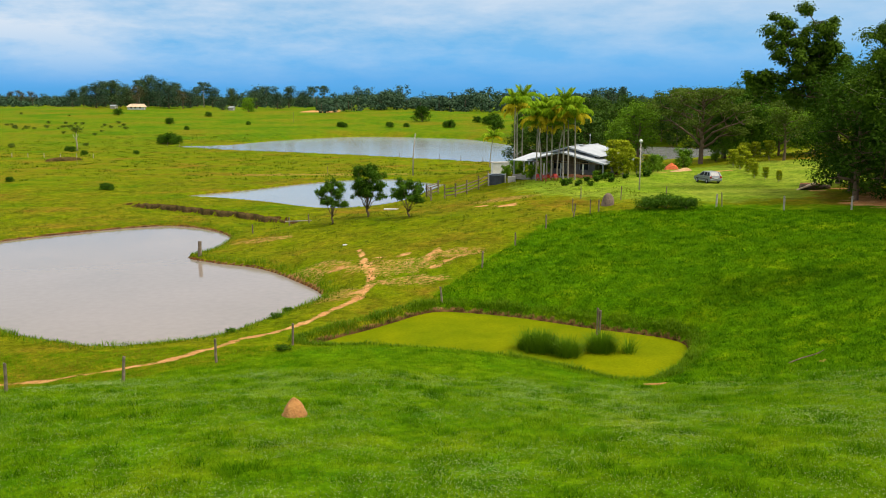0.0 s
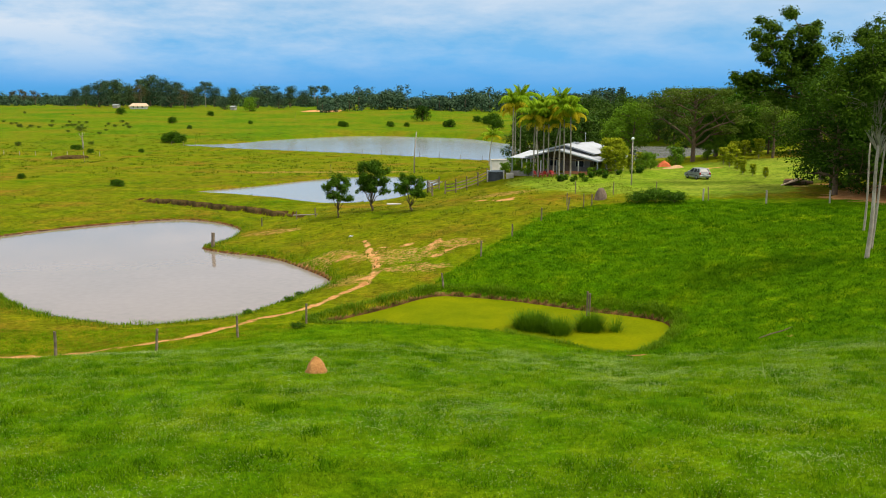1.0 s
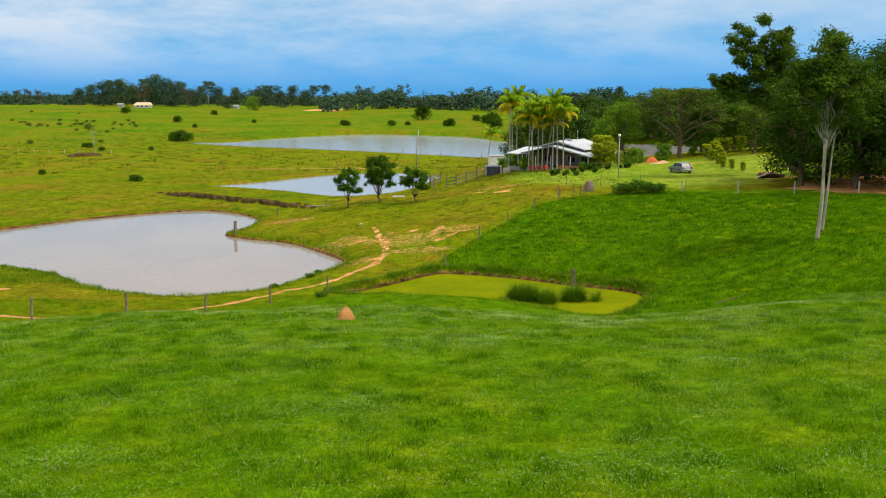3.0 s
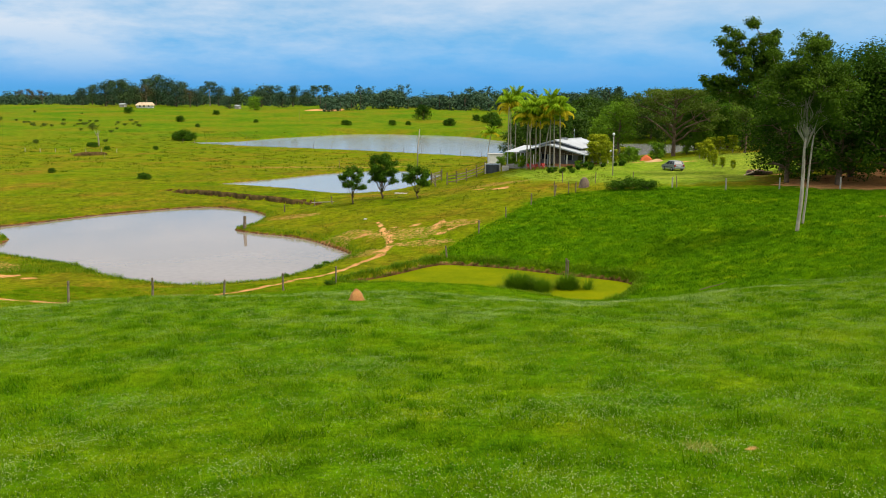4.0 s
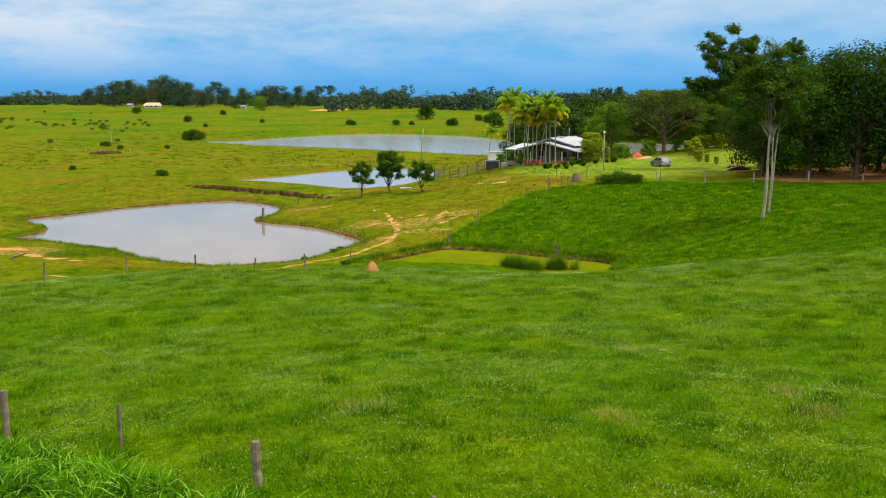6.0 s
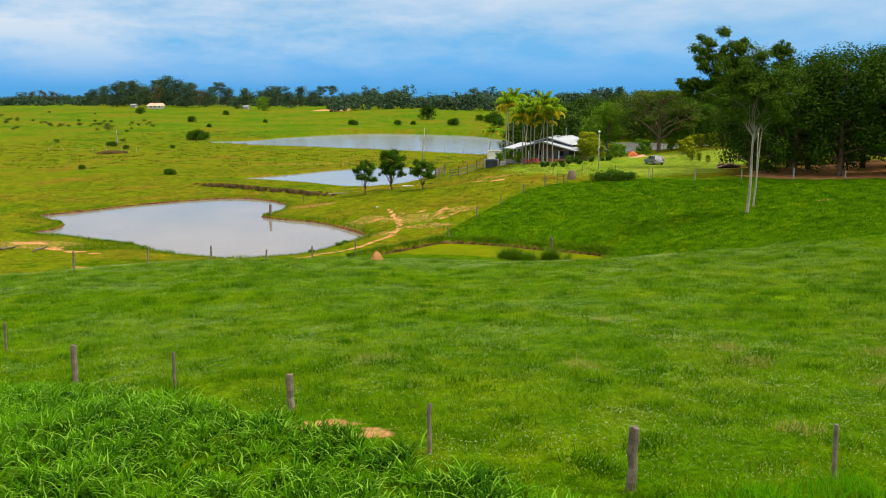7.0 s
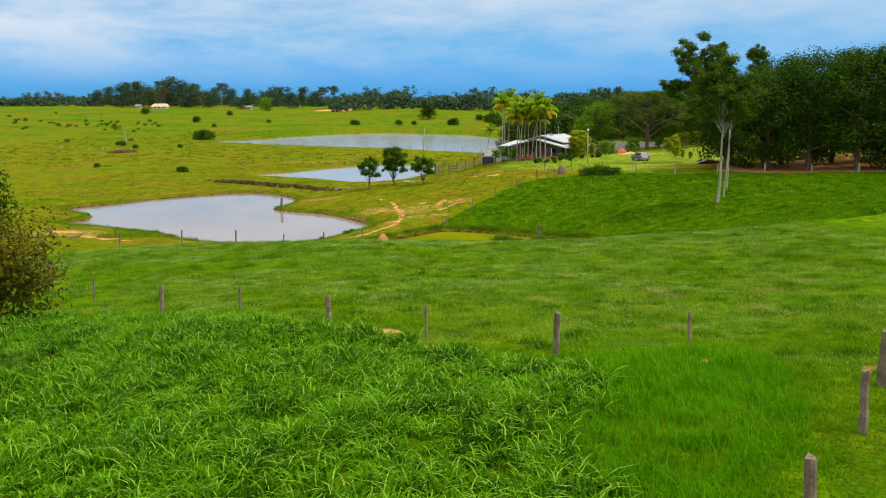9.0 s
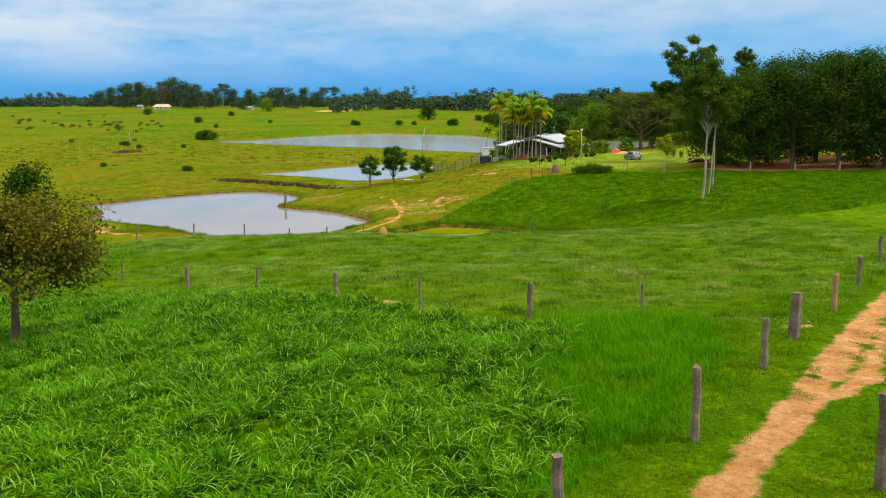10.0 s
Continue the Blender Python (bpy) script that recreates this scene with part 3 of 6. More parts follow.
    soil = grit.outputs[2]
    mud = ramp(t, [(0.3, (0.032, 0.019, 0.008)), (0.7, (0.115, 0.060, 0.022))], noise_at(0.9, 6, 0.65)).outputs[0]
    soil = mixed(soil, mud, sp.outputs[2])
    # the edge of bare soil is ragged
    ragged = t.nodes.new("ShaderNodeMath")
    ragged.operation = "MULTIPLY_ADD"
    link(noise_at(2.6, 6, 0.7), ragged.inputs[0])
    ragged.inputs[1].default_value = 0.9
    link(sp.outputs[0], ragged.inputs[2])
    edge = t.nodes.new("ShaderNodeMapRange")
    edge.inputs["From Min"].default_value, edge.inputs["From Max"].default_value = 0.84, 1.06
    link(ragged.outputs[0], edge.inputs[0])
    link(mixed(close.outputs[2], soil, edge.outputs[0]), bsdf.inputs["Base Color"])
    b = t.nodes.new("ShaderNodeBump")
    b.inputs["Strength"].default_value, b.inputs["Distance"].default_value = 1.0, 0.22
    link(noise_at(4.5, 8, 0.7), b.inputs["Height"])
    link(b.outputs[0], bsdf.inputs["Normal"])
    return mat


GROUND = ground_material()
ground_sheet = build_ground()


# ---- water ----
def water_material(name, color, rough, color2=None, bump=0.004, bump_scale=1.2, spec=0.5):
    mat = material(name, color, rough, color2, 0.08, 1.5, 0.05, bump, bump_scale, spec=spec)
    mat.node_tree.nodes["Principled BSDF"].inputs["IOR"].default_value = 1.33
    return mat


WATER_CLAY = water_material("clay_water", (0.235, 0.195, 0.170), 0.03, (0.215, 0.18, 0.155), 0.0015)
WATER_GREY = water_material("grey_water", (0.24, 0.245, 0.24), 0.13, (0.21, 0.215, 0.215), 0.012)
ALGAE = material("algae_mat", (0.150, 0.172, 0.001), 0.9, (0.105, 0.140, 0.001), 0.35, 9, 0.16, 0.004, 30, spec=0.01)


def build_water(name, ring, level, mat, label):
    bm = bmesh.new()
    pts = []
    for i, (px, py) in enumerate(ring):
        a, b = ring[i - 1], ring[(i + 1) % len(ring)]
        t = (b - a) / (np.hypot(*(b - a)) + 1e-9)
        area = np.sum(ring[:, 0] * np.roll(ring[:, 1], -1) - np.roll(ring[:, 0], -1) * ring[:, 1])
        out = np.array([t[1], -t[0]]) * (1 if area > 0 else -1)
        pts.append(bm.verts.new((px + 0.18 * out[0], py + 0.18 * out[1], level)))
    bm.faces.new(pts)
    bmesh.ops.triangulate(bm, faces=bm.faces)
    for f in bm.faces:
        if f.normal.z < 0:
            f.normal_flip()
    me = bpy.data.meshes.new(name)
    bm.to_mesh(me)
    bm.free()
    me.materials.append(mat)
    return tagged(new(name, me), label, "pond", kind="structure")


MUD = material("bank_earth", (0.20, 0.082, 0.026), 0.95, (0.055, 0.028, 0.011), 0.7, 7, 0.4, 0.03, 6, spec=0.03)


MUD_DARK = material("dark_earth", (0.130, 0.085, 0.030), 0.95, (0.045, 0.034, 0.012), 0.7, 7, 0.4, 0.03, 6, spec=0.03)


def earth_bank(name, line, foot, head, out, label, rng):
    """A ragged cut face of earth along a line, standing from foot to head."""
    bm = bmesh.new()
    rows = []
    for (x, y), z0, z1, (ox, oy) in zip(line, foot, head, out):
        j = rng.normal(size=4) * 0.025
        rows.append([bm.verts.new(p) for p in ((x - ox * 0.05, y - oy * 0.05, z0 - 0.15), (x + ox * (0.05 + j[0]), y + oy * (0.05 + j[0]), z0 + (z1 - z0) * 0.45),
                                               (x + ox * (0.16 + j[1]), y + oy * (0.16 + j[1]), z1 + j[2] * 0.6), (x + ox * 0.6, y + oy * 0.6, z1 - 0.12))])
    for a, b in zip(rows, rows[1:]):
        for k in range(3):
            bm.faces.new((a[k], b[k], b[k + 1], a[k + 1]))
    return tagged(part(name, bm, MUD if name == "pond_bank" else MUD_DARK, smooth=True), label, "bank", kind="structure")


def build_banks():
    rng = np.random.default_rng(12)
    for n, ((ring, level, wide, lip), high) in enumerate(zip(RINGS[:2], (0.2, 0.24))):
        fine = np.concatenate([ring[i] + (ring[(i + 1) % len(ring)] - ring[i]) * np.arange(3)[:, None] / 3 for i in range(len(ring))])
        t = np.roll(fine, -2, 0) - np.roll(fine, 2, 0)
        t /= np.linalg.norm(t, axis=1, keepdims=True) + 1e-9
        area = np.sum(fine[:, 0] * np.roll(fine[:, 1], -1) - np.roll(fine[:, 0], -1) * fine[:, 1])
        out = np.stack([t[:, 1], -t[:, 0]], 1) * (1 if area > 0 else -1)
        h = high * (0.75 + 0.35 * np.sin(np.arange(len(fine)) * 0.37) * np.sin(np.arange(len(fine)) * 0.113))
        close = lambda a: np.concatenate([a, a[:1]])
        line = fine + out * 0.1
        earth_bank("pond_bank", close(line), np.full(len(fine) + 1, level), close(level + h), close(out), ("low brown earth bank round the clay pond", "reddish brown cut bank round the green pond")[n], rng)
    # small dark cut in the plain
    s = np.linspace(0, 1, 30)
    xs, ys = -114.5 + 8.6 * s, 262.5 + 5.0 * s + 0.5 * np.sin(s * 9)
    low = land(xs, ys) - 0.1
    earth_bank("earth_step", np.stack([xs, ys], 1), low, low + 0.15 + 1.15 * np.sin(math.pi * s) ** 0.4, np.tile(np.array([-0.3, 0.95]), (30, 1)), "dark reddish earth cut in the open plain", rng)
    xs = np.linspace(-48, -19.5, 110)
    ys = np.interp(xs, [p[0] for p in TERRACE], [p[1] for p in TERRACE]) + 0.25 * np.sin(xs * 1.9) + 0.15 * np.sin(xs * 4.3)
    top = land(xs, ys + 1.0)
    low = land(xs, ys - 1.2)
    fade = np.clip(np.minimum(xs + 48, -19.5 - xs) / 3, 0.05, 1)
    out = np.tile(np.array([0.42, 0.9]), (len(xs), 1))
    earth_bank("earth_step", np.stack([xs, ys - 0.5], 1), low - 0.05, low + (top - low + 0.04) * fade, out, "dark eroded earth step in the pasture", rng)


build_water("water_1", RINGS[0][0], LEVEL_LOW, WATER_CLAY, "still milky clay-coloured pond water")
build_water("water_2", RINGS[1][0], LEVEL_GREEN, ALGAE, "small pond covered by bright yellow-green algae")
build_water("water_3", RINGS[2][0], LEVEL_MID, WATER_GREY, "still grey pond water beside the cattle pen")
build_water("water_4", RINGS[3][0], LEVEL_FAR, WATER_GREY, "wide grey pond behind a grassy dam")


build_banks()


# ---- plants ----
def leaf_quads(rng, centers, normals, size, ratio=0.55, fold=0.18):
    """One diamond leaf, folded along its middle, at each centre."""
    n = len(centers)
    r = rng.normal(size=(n, 3))
    u = np.cross(normals, r)
    u /= np.linalg.norm(u, axis=1, keepdims=True) + 1e-9
    v = np.cross(normals, u)
    s = (size * rng.uniform(0.65, 1.35, n))[:, None]
    base, tip = centers - u * s * 0.5, centers + u * s * 0.5
    left, right = centers + v * s * 0.5 * ratio + normals * s * fold, centers - v * s * 0.5 * ratio + normals * s * fold
    verts = np.stack([base, left, tip, right], 1).reshape(-1, 3)
    return verts, np.arange(4 * n).reshape(n, 4)


def crown_points(rng, clumps, count, flat=0.8, shell=0.5, toss=0.45):
    c = np.asarray(clumps, float)
    w = c[:, 3] ** 2
    k = rng.choice(len(c), count, p=w / w.sum())
    d = rng.normal(size=(count, 3))
    d /= np.linalg.norm(d, axis=1, keepdims=True)
    rad = c[k, 3] * (shell + (1 - shell) * rng.random(count) ** 0.7) * (1 + 0.18 * rng.normal(size=count))
    p = c[k, :3] + d * rad[:, None] * np.array([1, 1, flat])
    nrm = d * 0.7 + np.array([0, 0, 0.6]) + rng.normal(size=(count, 3)) * toss
    nrm /= np.linalg.norm(nrm, axis=1, keepdims=True)
    return p, nrm


def bent(a, b, rng, sway=0.08, steps=4, lift=0.0):
    a, b = np.array(a, float), np.array(b, float)
    length = np.linalg.norm(b - a)
    out = []
    for i in range(steps + 1):
        s = i / steps
        p = a + (b - a) * s + np.array([0, 0, lift * length * math.sin(math.pi * s)])
        if 0 < i < steps:
            p = p + rng.normal(size=3) * sway * length / steps
        out.append(p)
    return out


def branch_tree(bm, rng, base, top, radius, limbs, spread, clump, start=0.35, rise=0.35, lean=(0, 0), sides=7, twigs=2, sway=0.05):
    """Adds a trunk with limbs to bm and returns the leaf clumps at their ends."""
    base, top = np.array(base, float), np.array(top, float)
    trunk = bent(base, top, rng, sway, 6)
    h = top[2] - base[2]
    tube(bm, [base + (0, 0, -0.5)] + trunk, [radius * 1.35] + [radius * (1.15 - 0.95 * i / 6) for i in range(7)], sides)
    clumps = []
    for k in range(limbs):
        s = start + (0.97 - start) * (k + rng.random() * 0.7) / limbs
        i = min(int(s * 6), 5)
        f = s * 6 - i
        p = trunk[i] * (1 - f) + trunk[i + 1] * f
        a = k * 2.4 + rng.random() * 0.8
        reach = spread * (1.0 - 0.55 * max(0.0, (s - 0.45))) * rng.uniform(0.65, 1.1)
        e = p + np.array([math.cos(a) * reach + lean[0] * reach, math.sin(a) * reach + lean[1] * reach, reach * rise + rng.uniform(-0.05, 0.2) * reach])
        e[2] = min(e[2], base[2] + h * 1.03)
        line = bent(p, e, rng, 0.16, 4, 0.08)
        rr = radius * (1.05 - 0.75 * s) * 0.75
        tube(bm, line, [rr * (1 - 0.8 * j / 4) for j in range(5)], 5)
        clumps.append((*e, clump * rng.uniform(0.75, 1.2)))
        clumps.append((*(line[3] + rng.normal(size=3) * 0.3 * clump), clump * rng.uniform(0.6, 1.0)))
        for _ in range(twigs):
            q = line[2] if rng.random() < 0.5 else line[3]
            e2 = q + np.array([rng.normal() * 0.45 * reach, rng.normal() * 0.45 * reach, abs(rng.normal()) * 0.35 * reach])
            e2[2] = min(e2[2], base[2] + h * 1.04)
            tube(bm, bent(q, e2, rng, 0.15, 3), [rr * 0.4, rr * 0.3, rr * 0.2, rr * 0.1], 3)
            clumps.append((*e2, clump * rng.uniform(0.6, 1.0)))
    clumps.append((*(top + np.array([0, 0, -0.2 * clump])), clump))
    return clumps


def make_tree(label, m, height, radius, limbs, spread, clump, leaves, leaf, bark, leafmat, seed, start=0.35, rise=0.35, lean=(0, 0), flat=0.8, twigs=2, category="tree", group="", name="tree", shell=0.5, sway=0.05, toss=0.45):
    """A tree > trunk, crown, standing at the origin of m."""
    rng = np.random.default_rng(seed)
    t = thing(name, label, category, m, group)
    bm = bmesh.new()
    clumps = branch_tree(bm, rng, (0, 0, 0), (lean[0] * height * 0.3, lean[1] * height * 0.3, height - clump * flat * 0.7), radius, limbs, spread, clump, start, rise, lean, twigs=twigs, sway=sway)
    part("trunk", bm, bark, t, smooth=True)
    p, nrm = crown_points(rng, clumps, leaves, flat, shell, toss)
    v, f = leaf_quads(rng, p, nrm, leaf)
    part("crown", mesh_of("crown", v, f, leafmat), leafmat, t)
    return t


def at(x, y, turn=0.0, size=1.0, sink=0.05):
    return pose(x, y, ground(x, y) - sink, 0, 0, turn) @ Matrix.Scale(size, 4)


def placed(ob, x, y, turn=0.0, size=1.0, sink=0.05):
    """A copy of a plant or post on the ground."""
    c = copy_thing(ob, pose(x, y, ground(x, y) - sink, 0, 0, turn))
    c.scale = (size, size, size)
    return c


def ring_ends(count, reach, low, high, lean=(0, 0)):
    """Limb ends on a rising spiral."""
    return [(reach * (1 - 0.3 * (k / count) ** 3) * math.cos(2.4 * k) + lean[0], reach * (1 - 0.3 * (k / count) ** 3) * math.sin(2.4 * k) + lean[1], low + (high - low) * k / (count - 1)) for k in range(count)] + [(lean[0], lean[1], high)]


def limb_tree(label, m, fork, radius, ends, clump, leaves, leaf, bark, leafmat, seed, bend=(0, 0), group="", flat=0.75, shell=0.3, twigs=5, reach=1.3, name="tree"):
    """A tree > trunk, crown: a bare stem up to its fork, then limbs that rise to the given ends, each with twigs and leaf clumps."""
    rng = np.random.default_rng(seed)
    t = thing(name, label, "tree", m, group)
    bm = bmesh.new()
    head = np.array([bend[0], bend[1], fork], float)
    stem = [np.array([bend[0] * s ** 1.5 + 0.1 * math.sin(5 * s) * radius * 8, bend[1] * s ** 1.5, fork * s]) for s in np.linspace(0, 1, 8)]
    tube(bm, [np.array([0, 0, -0.6])] + stem, [radius * 1.5] + [radius * (1.2 - 0.5 * k / 7) for k in range(8)], 9)
    clumps = []
    for e in ends:
        e = np.array(e, float)
        start = head + np.array([0, 0, -rng.uniform(0, 0.12) * fork * (1 if len(ends) > 3 else 0)])
        line = bent(start, e, rng, 0.14, 5, 0.05)
        tube(bm, line, [radius * 0.42 * (1 - 0.8 * k / 5) for k in range(6)], 6)
        clumps.append((*e, clump * rng.uniform(0.85, 1.15)))
        for _ in range(twigs):
            q = line[int(rng.integers(3, 6))]
            w = rng.normal(size=3)
            w /= np.linalg.norm(w)
            tip = q + w * np.array([1, 1, 0.7]) * clump * reach * rng.uniform(0.6, 1.2) + np.array([0, 0, 0.25 * clump])
            tube(bm, bent(q, tip, rng, 0.15, 3), [radius * 0.16, radius * 0.12, radius * 0.09, radius * 0.04], 4)
            clumps.append((*tip, clump * rng.uniform(0.4, 0.85)))
    part("trunk", bm, bark, t, smooth=True)
    p, nrm = crown_points(rng, clumps, leaves, flat, shell, 0.35)
    v, f = leaf_quads(rng, p, nrm, leaf)
    part("crown", mesh_of("crown", v, f, leafmat), leafmat, t)
    return t


# ---- the wood beside the yard ----
def build_wood():
    g = "trees beside the yard"
    limb_tree("tall old tree with an open uneven dark crown", at(47.0, 108.0), 9.5, 0.36, [(-5.2, 0, 20.2), (-7.6, 0.5, 18.8), (-9.3, -0.5, 17.6), (-6.6, 1.0, 16.4), (-3.1, -0.8, 17.8), (-2.0, 0.6, 15.4), (-3.8, 1.0, 15.0), (-6.4, -1.0, 13.8), (-4.4, 0, 12.6), (-2.4, 1.2, 12.4), (-9.2, 0.4, 12.4), (-10.2, 0, 11.5), (-0.8, 0.8, 13.6), (-5.0, 0.8, 10.6), (-2.8, 0.4, 10.0)],
              1.25, 30000, 0.36, BARK, LEAF_TALL, 11, (-1.6, 0), g, 0.75, 0.1, 9, 1.6)
    limb_tree("slim dark tree with a small round tuft of a crown", at(49.0, 102.5), 13.5, 0.2, [(0.1, 0, 17.2), (1.1, 0.2, 16.9), (-1.0, 0.3, 16.7), (0.5, 0, 15.2), (-0.8, 0.2, 14.8)], 0.85, 8000, 0.25, BARK, LEAF_TALL, 12, (0.2, 0), g, 0.8, 0.1, 7, 1.3)
    limb_tree("slender pale-barked tree with a high thin crown", at(31.75, 62.4), 8.6, 0.145, [(-1.9, 0.3, 13.4), (-0.9, -0.6, 14.6), (0.1, 0.4, 15.2), (0.9, -0.5, 14.4), (2.0, 0.5, 13.6), (-0.3, 1.4, 13.2), (3.2, 0.2, 11.6), (-3.2, 0.2, 12.0), (0.8, 0.6, 16.6), (-0.4, 0.2, 16.2), (2.6, 0.8, 14.4), (-2.4, 0.6, 14.6), (3.4, 1.0, 13.4), (-1.5, -1.2, 12.2), (1.6, -1.2, 12.4), (0.2, -1.3, 13.2)],
              1.2, 25000, 0.22, PALE_BARK, LEAF_TALL, 5, (0.45, 0.2), g, 0.75, 0.1, 8, 1.6)
    limb_tree("thin pale stem rising beside the tall slender tree", at(33.1, 64.6), 8.2, 0.09, [(-0.2, 0.3, 11.0), (0.9, 0.2, 10.2), (1.7, 0, 9.6)], 0.6, 900, 0.22, PALE_BARK, LEAF_TALL, 8, (0.7, 0.3), g, 0.8, 0.15, 3, 1.2)
    limb_tree("thin grey stem behind the tall slender tree", at(35.4, 71.0), 7.4, 0.085, [(0.1, 0.2, 10.4), (0.8, 0.2, 9.8), (-0.8, 0, 10.1)], 0.7, 1000, 0.22, PALE_BARK, LEAF_TALL, 9, (0.2, 0.3), g, 0.8, 0.15, 3, 1.2)
    spots = [(41.3, 90.79, 12.8), (45.5, 86.14, 14.5), (50.5, 83.82, 15.0), (56, 80.72, 16), (62.5, 80.65, 16), (50.5, 94.18, 15.5), (57.5, 92.75, 16.2), (67.5, 77.57, 15.5), (72, 87.48, 16.2), (65, 95.14, 16.6), (79, 79.03, 16.2),
             (86.5, 73.6, 16.2), (44.5, 99.15, 13.5), (76, 69.09, 15), (93, 65.94, 16), (84, 90.47, 16.5)]
    kinds = []
    for i in range(3):
        kinds.append(make_tree("dense dark green broadleaf tree in a grove", at(*spots[i][:2], 0, spots[i][2] / 15.0), 15, 0.32, 20, 5.0, 1.75, 12500, 0.36, BARK, LEAF_GROVE, 31 + i, 0.08, 0.08, (0, 0), 0.85, 4, group=g, shell=0.62, toss=0.25))
    for i, (x, y, h) in enumerate(spots[3:]):
        placed(kinds[i % 3], x, y, 67 * i, h / 15.0)
    # undergrowth between the grove and the yard
    low = make_tree("bushy mid-green tree at the edge of the yard", at(52, 153.32), 8.5, 0.2, 12, 3.0, 1.3, 5200, 0.34, BARK, LEAF_MID, 41, 0.12, 0.2, group=g)
    for i, (x, y, s) in enumerate([(48.5, 156.91, 1.2), (50, 163.05, 1.4), (66, 133.2, 1.5), (57, 164.93, 1.6), (49.5, 105.75, 0.8)]):
        placed(low, x, y, 83 * i, s)
    # extra row behind the grove, added to block the bright gaps between trunks
    for i, (x, y, s) in enumerate([(55, 103, 0.75), (61, 104, 0.8), (67, 103, 0.85), (73, 101, 0.8), (79, 99, 0.85), (85, 97, 0.8), (91, 93, 0.9), (97, 88, 0.9), (49, 98, 0.6)]):
        placed(low, x, y, 59 * i, s)
    sunny = make_tree("leafy sunlit green tree behind the lawn", at(55.5, 151.0), 8.0, 0.18, 13, 3.0, 1.3, 5200, 0.32, BARK, LEAF_BRIGHT, 43, 0.08, 0.2, group=g, toss=0.3)
    for i, (x, y, s) in enumerate([(51.5, 153.0, 0.75), (59.5, 146.0, 0.9), (62, 151.0, 1.15), (47.5, 151.5, 0.6)]):
        placed(sunny, x, y, 97 * i, s)
    make_tree("brownish olive tree with a thin crown behind the lawn", at(52.5, 140.5), 9.5, 0.2, 12, 2.8, 1.1, 2800, 0.32, BARK, LEAF_FIG, 44, 0.3, 0.35, group=g, shell=0.3)
    # round the house
    g = "trees behind the house"
    make_tree("gnarled wide-spreading fig tree with bare grey limbs", at(42.2, 149.34), 11.8, 0.36, 20, 7.8, 1.5, 9500, 0.36, BARK, LEAF_FIG, 57, 0.2, 0.40, flat=0.42, twigs=4, group=g, shell=0.35)
    make_tree("leafy bright green tree beside the house", at(33, 154.44), 10.6, 0.24, 12, 3.2, 1.5, 5200, 0.36, BARK, LEAF_BRIGHT, 61, 0.3, 0.25, group=g)
    make_tree("young upright bright green tree", at(30.5, 158.33), 8.2, 0.18, 9, 1.9, 1.2, 3200, 0.32, BARK, LEAF_BRIGHT, 62, 0.15, 0.3, group=g)
    dark = make_tree("dark green tree behind the house", at(19.5, 181.79, 0, 0.85), 13.5, 0.3, 14, 4.4, 1.9, 2800, 0.68, BARK, LEAF_FOREST, 63, 0.04, 0.15, group=g)
    for i, (x, y, s) in enumerate([(16.6, 189.63, 0.75), (24, 177.1, 0.78), (28.5, 183.3, 0.85), (34.5, 175.39, 0.85), (23, 198.89, 0.85), (30, 197.21, 0.85)]):
        placed(dark, x, y, 71 * i, s)
    # beyond the far pond
    for i in range(14):
        x = 44 + 5.2 * i
        placed(dark, x, np.interp(x, (44, 85, 108, 117), (358, 360, 332, 275)) + 3 * math.sin(i * 3.1), 91 * i, 0.85 + 0.1 * ((i * 3) % 4), 1.2)
    for i in range(30):
        x = 34 + 4.1 * i + 3 * math.sin(i * 2.3)
        placed(dark, x, np.interp(x, (20, 45, 60), (402, 372, 362)) + 16 * ((i * 7) % 4) + 0.15 * x, 47 * i, 0.85 + 0.12 * ((i * 5) % 4))
    # three trees by the pond
    g = "small trees by the pond"
    limb_tree("small dark green tree with forked stems", at(-12.9, 105.46), 1.0, 0.11, ring_ends(9, 1.25, 2.5, 4.7), 0.6, 5200, 0.22, BARK, LEAF_MID, 71, (0.1, 0), g, 0.85, 0.2, 4, 1.1, "small_tree")
    limb_tree("small round-crowned dark green tree, the largest of three", at(-9.1, 109.98), 1.1, 0.16, ring_ends(13, 1.6, 2.7, 5.9), 0.7, 9000, 0.23, BARK, LEAF_MID, 72, (0, 0), g, 0.85, 0.2, 5, 1.1, "small_tree")
    limb_tree("small dark green tree with a low round crown", at(-3.9, 105.31), 0.7, 0.11, ring_ends(10, 1.45, 2.1, 4.1), 0.62, 6000, 0.22, BARK, LEAF_MID, 73, (-0.1, 0), g, 0.8, 0.2, 4, 1.1, "small_tree")
    # two trees near the tall grass
    make_tree("small sparse tree with yellowing leaves in tall grass", at(-16.4, -14.83), 5.8, 0.17, 15, 2.9, 1.1, 14000, 0.17, BARK, leaf_material("leaf_turning", (0.022, 0.058, 0.005), (0.25, 0.19, 0.014)), 81, 0.42, 0.25, (0.12, 0), group="trees in the tall grass", name="small_tree")
    make_tree("small round dark tree in the pasture", at(-20.6, -4.16), 7.2, 0.14, 9, 1.1, 0.8, 2400, 0.2, BARK, LEAF_DARK, 82, 0.6, 0.4, group="trees in the tall grass", name="small_tree")


build_wood()


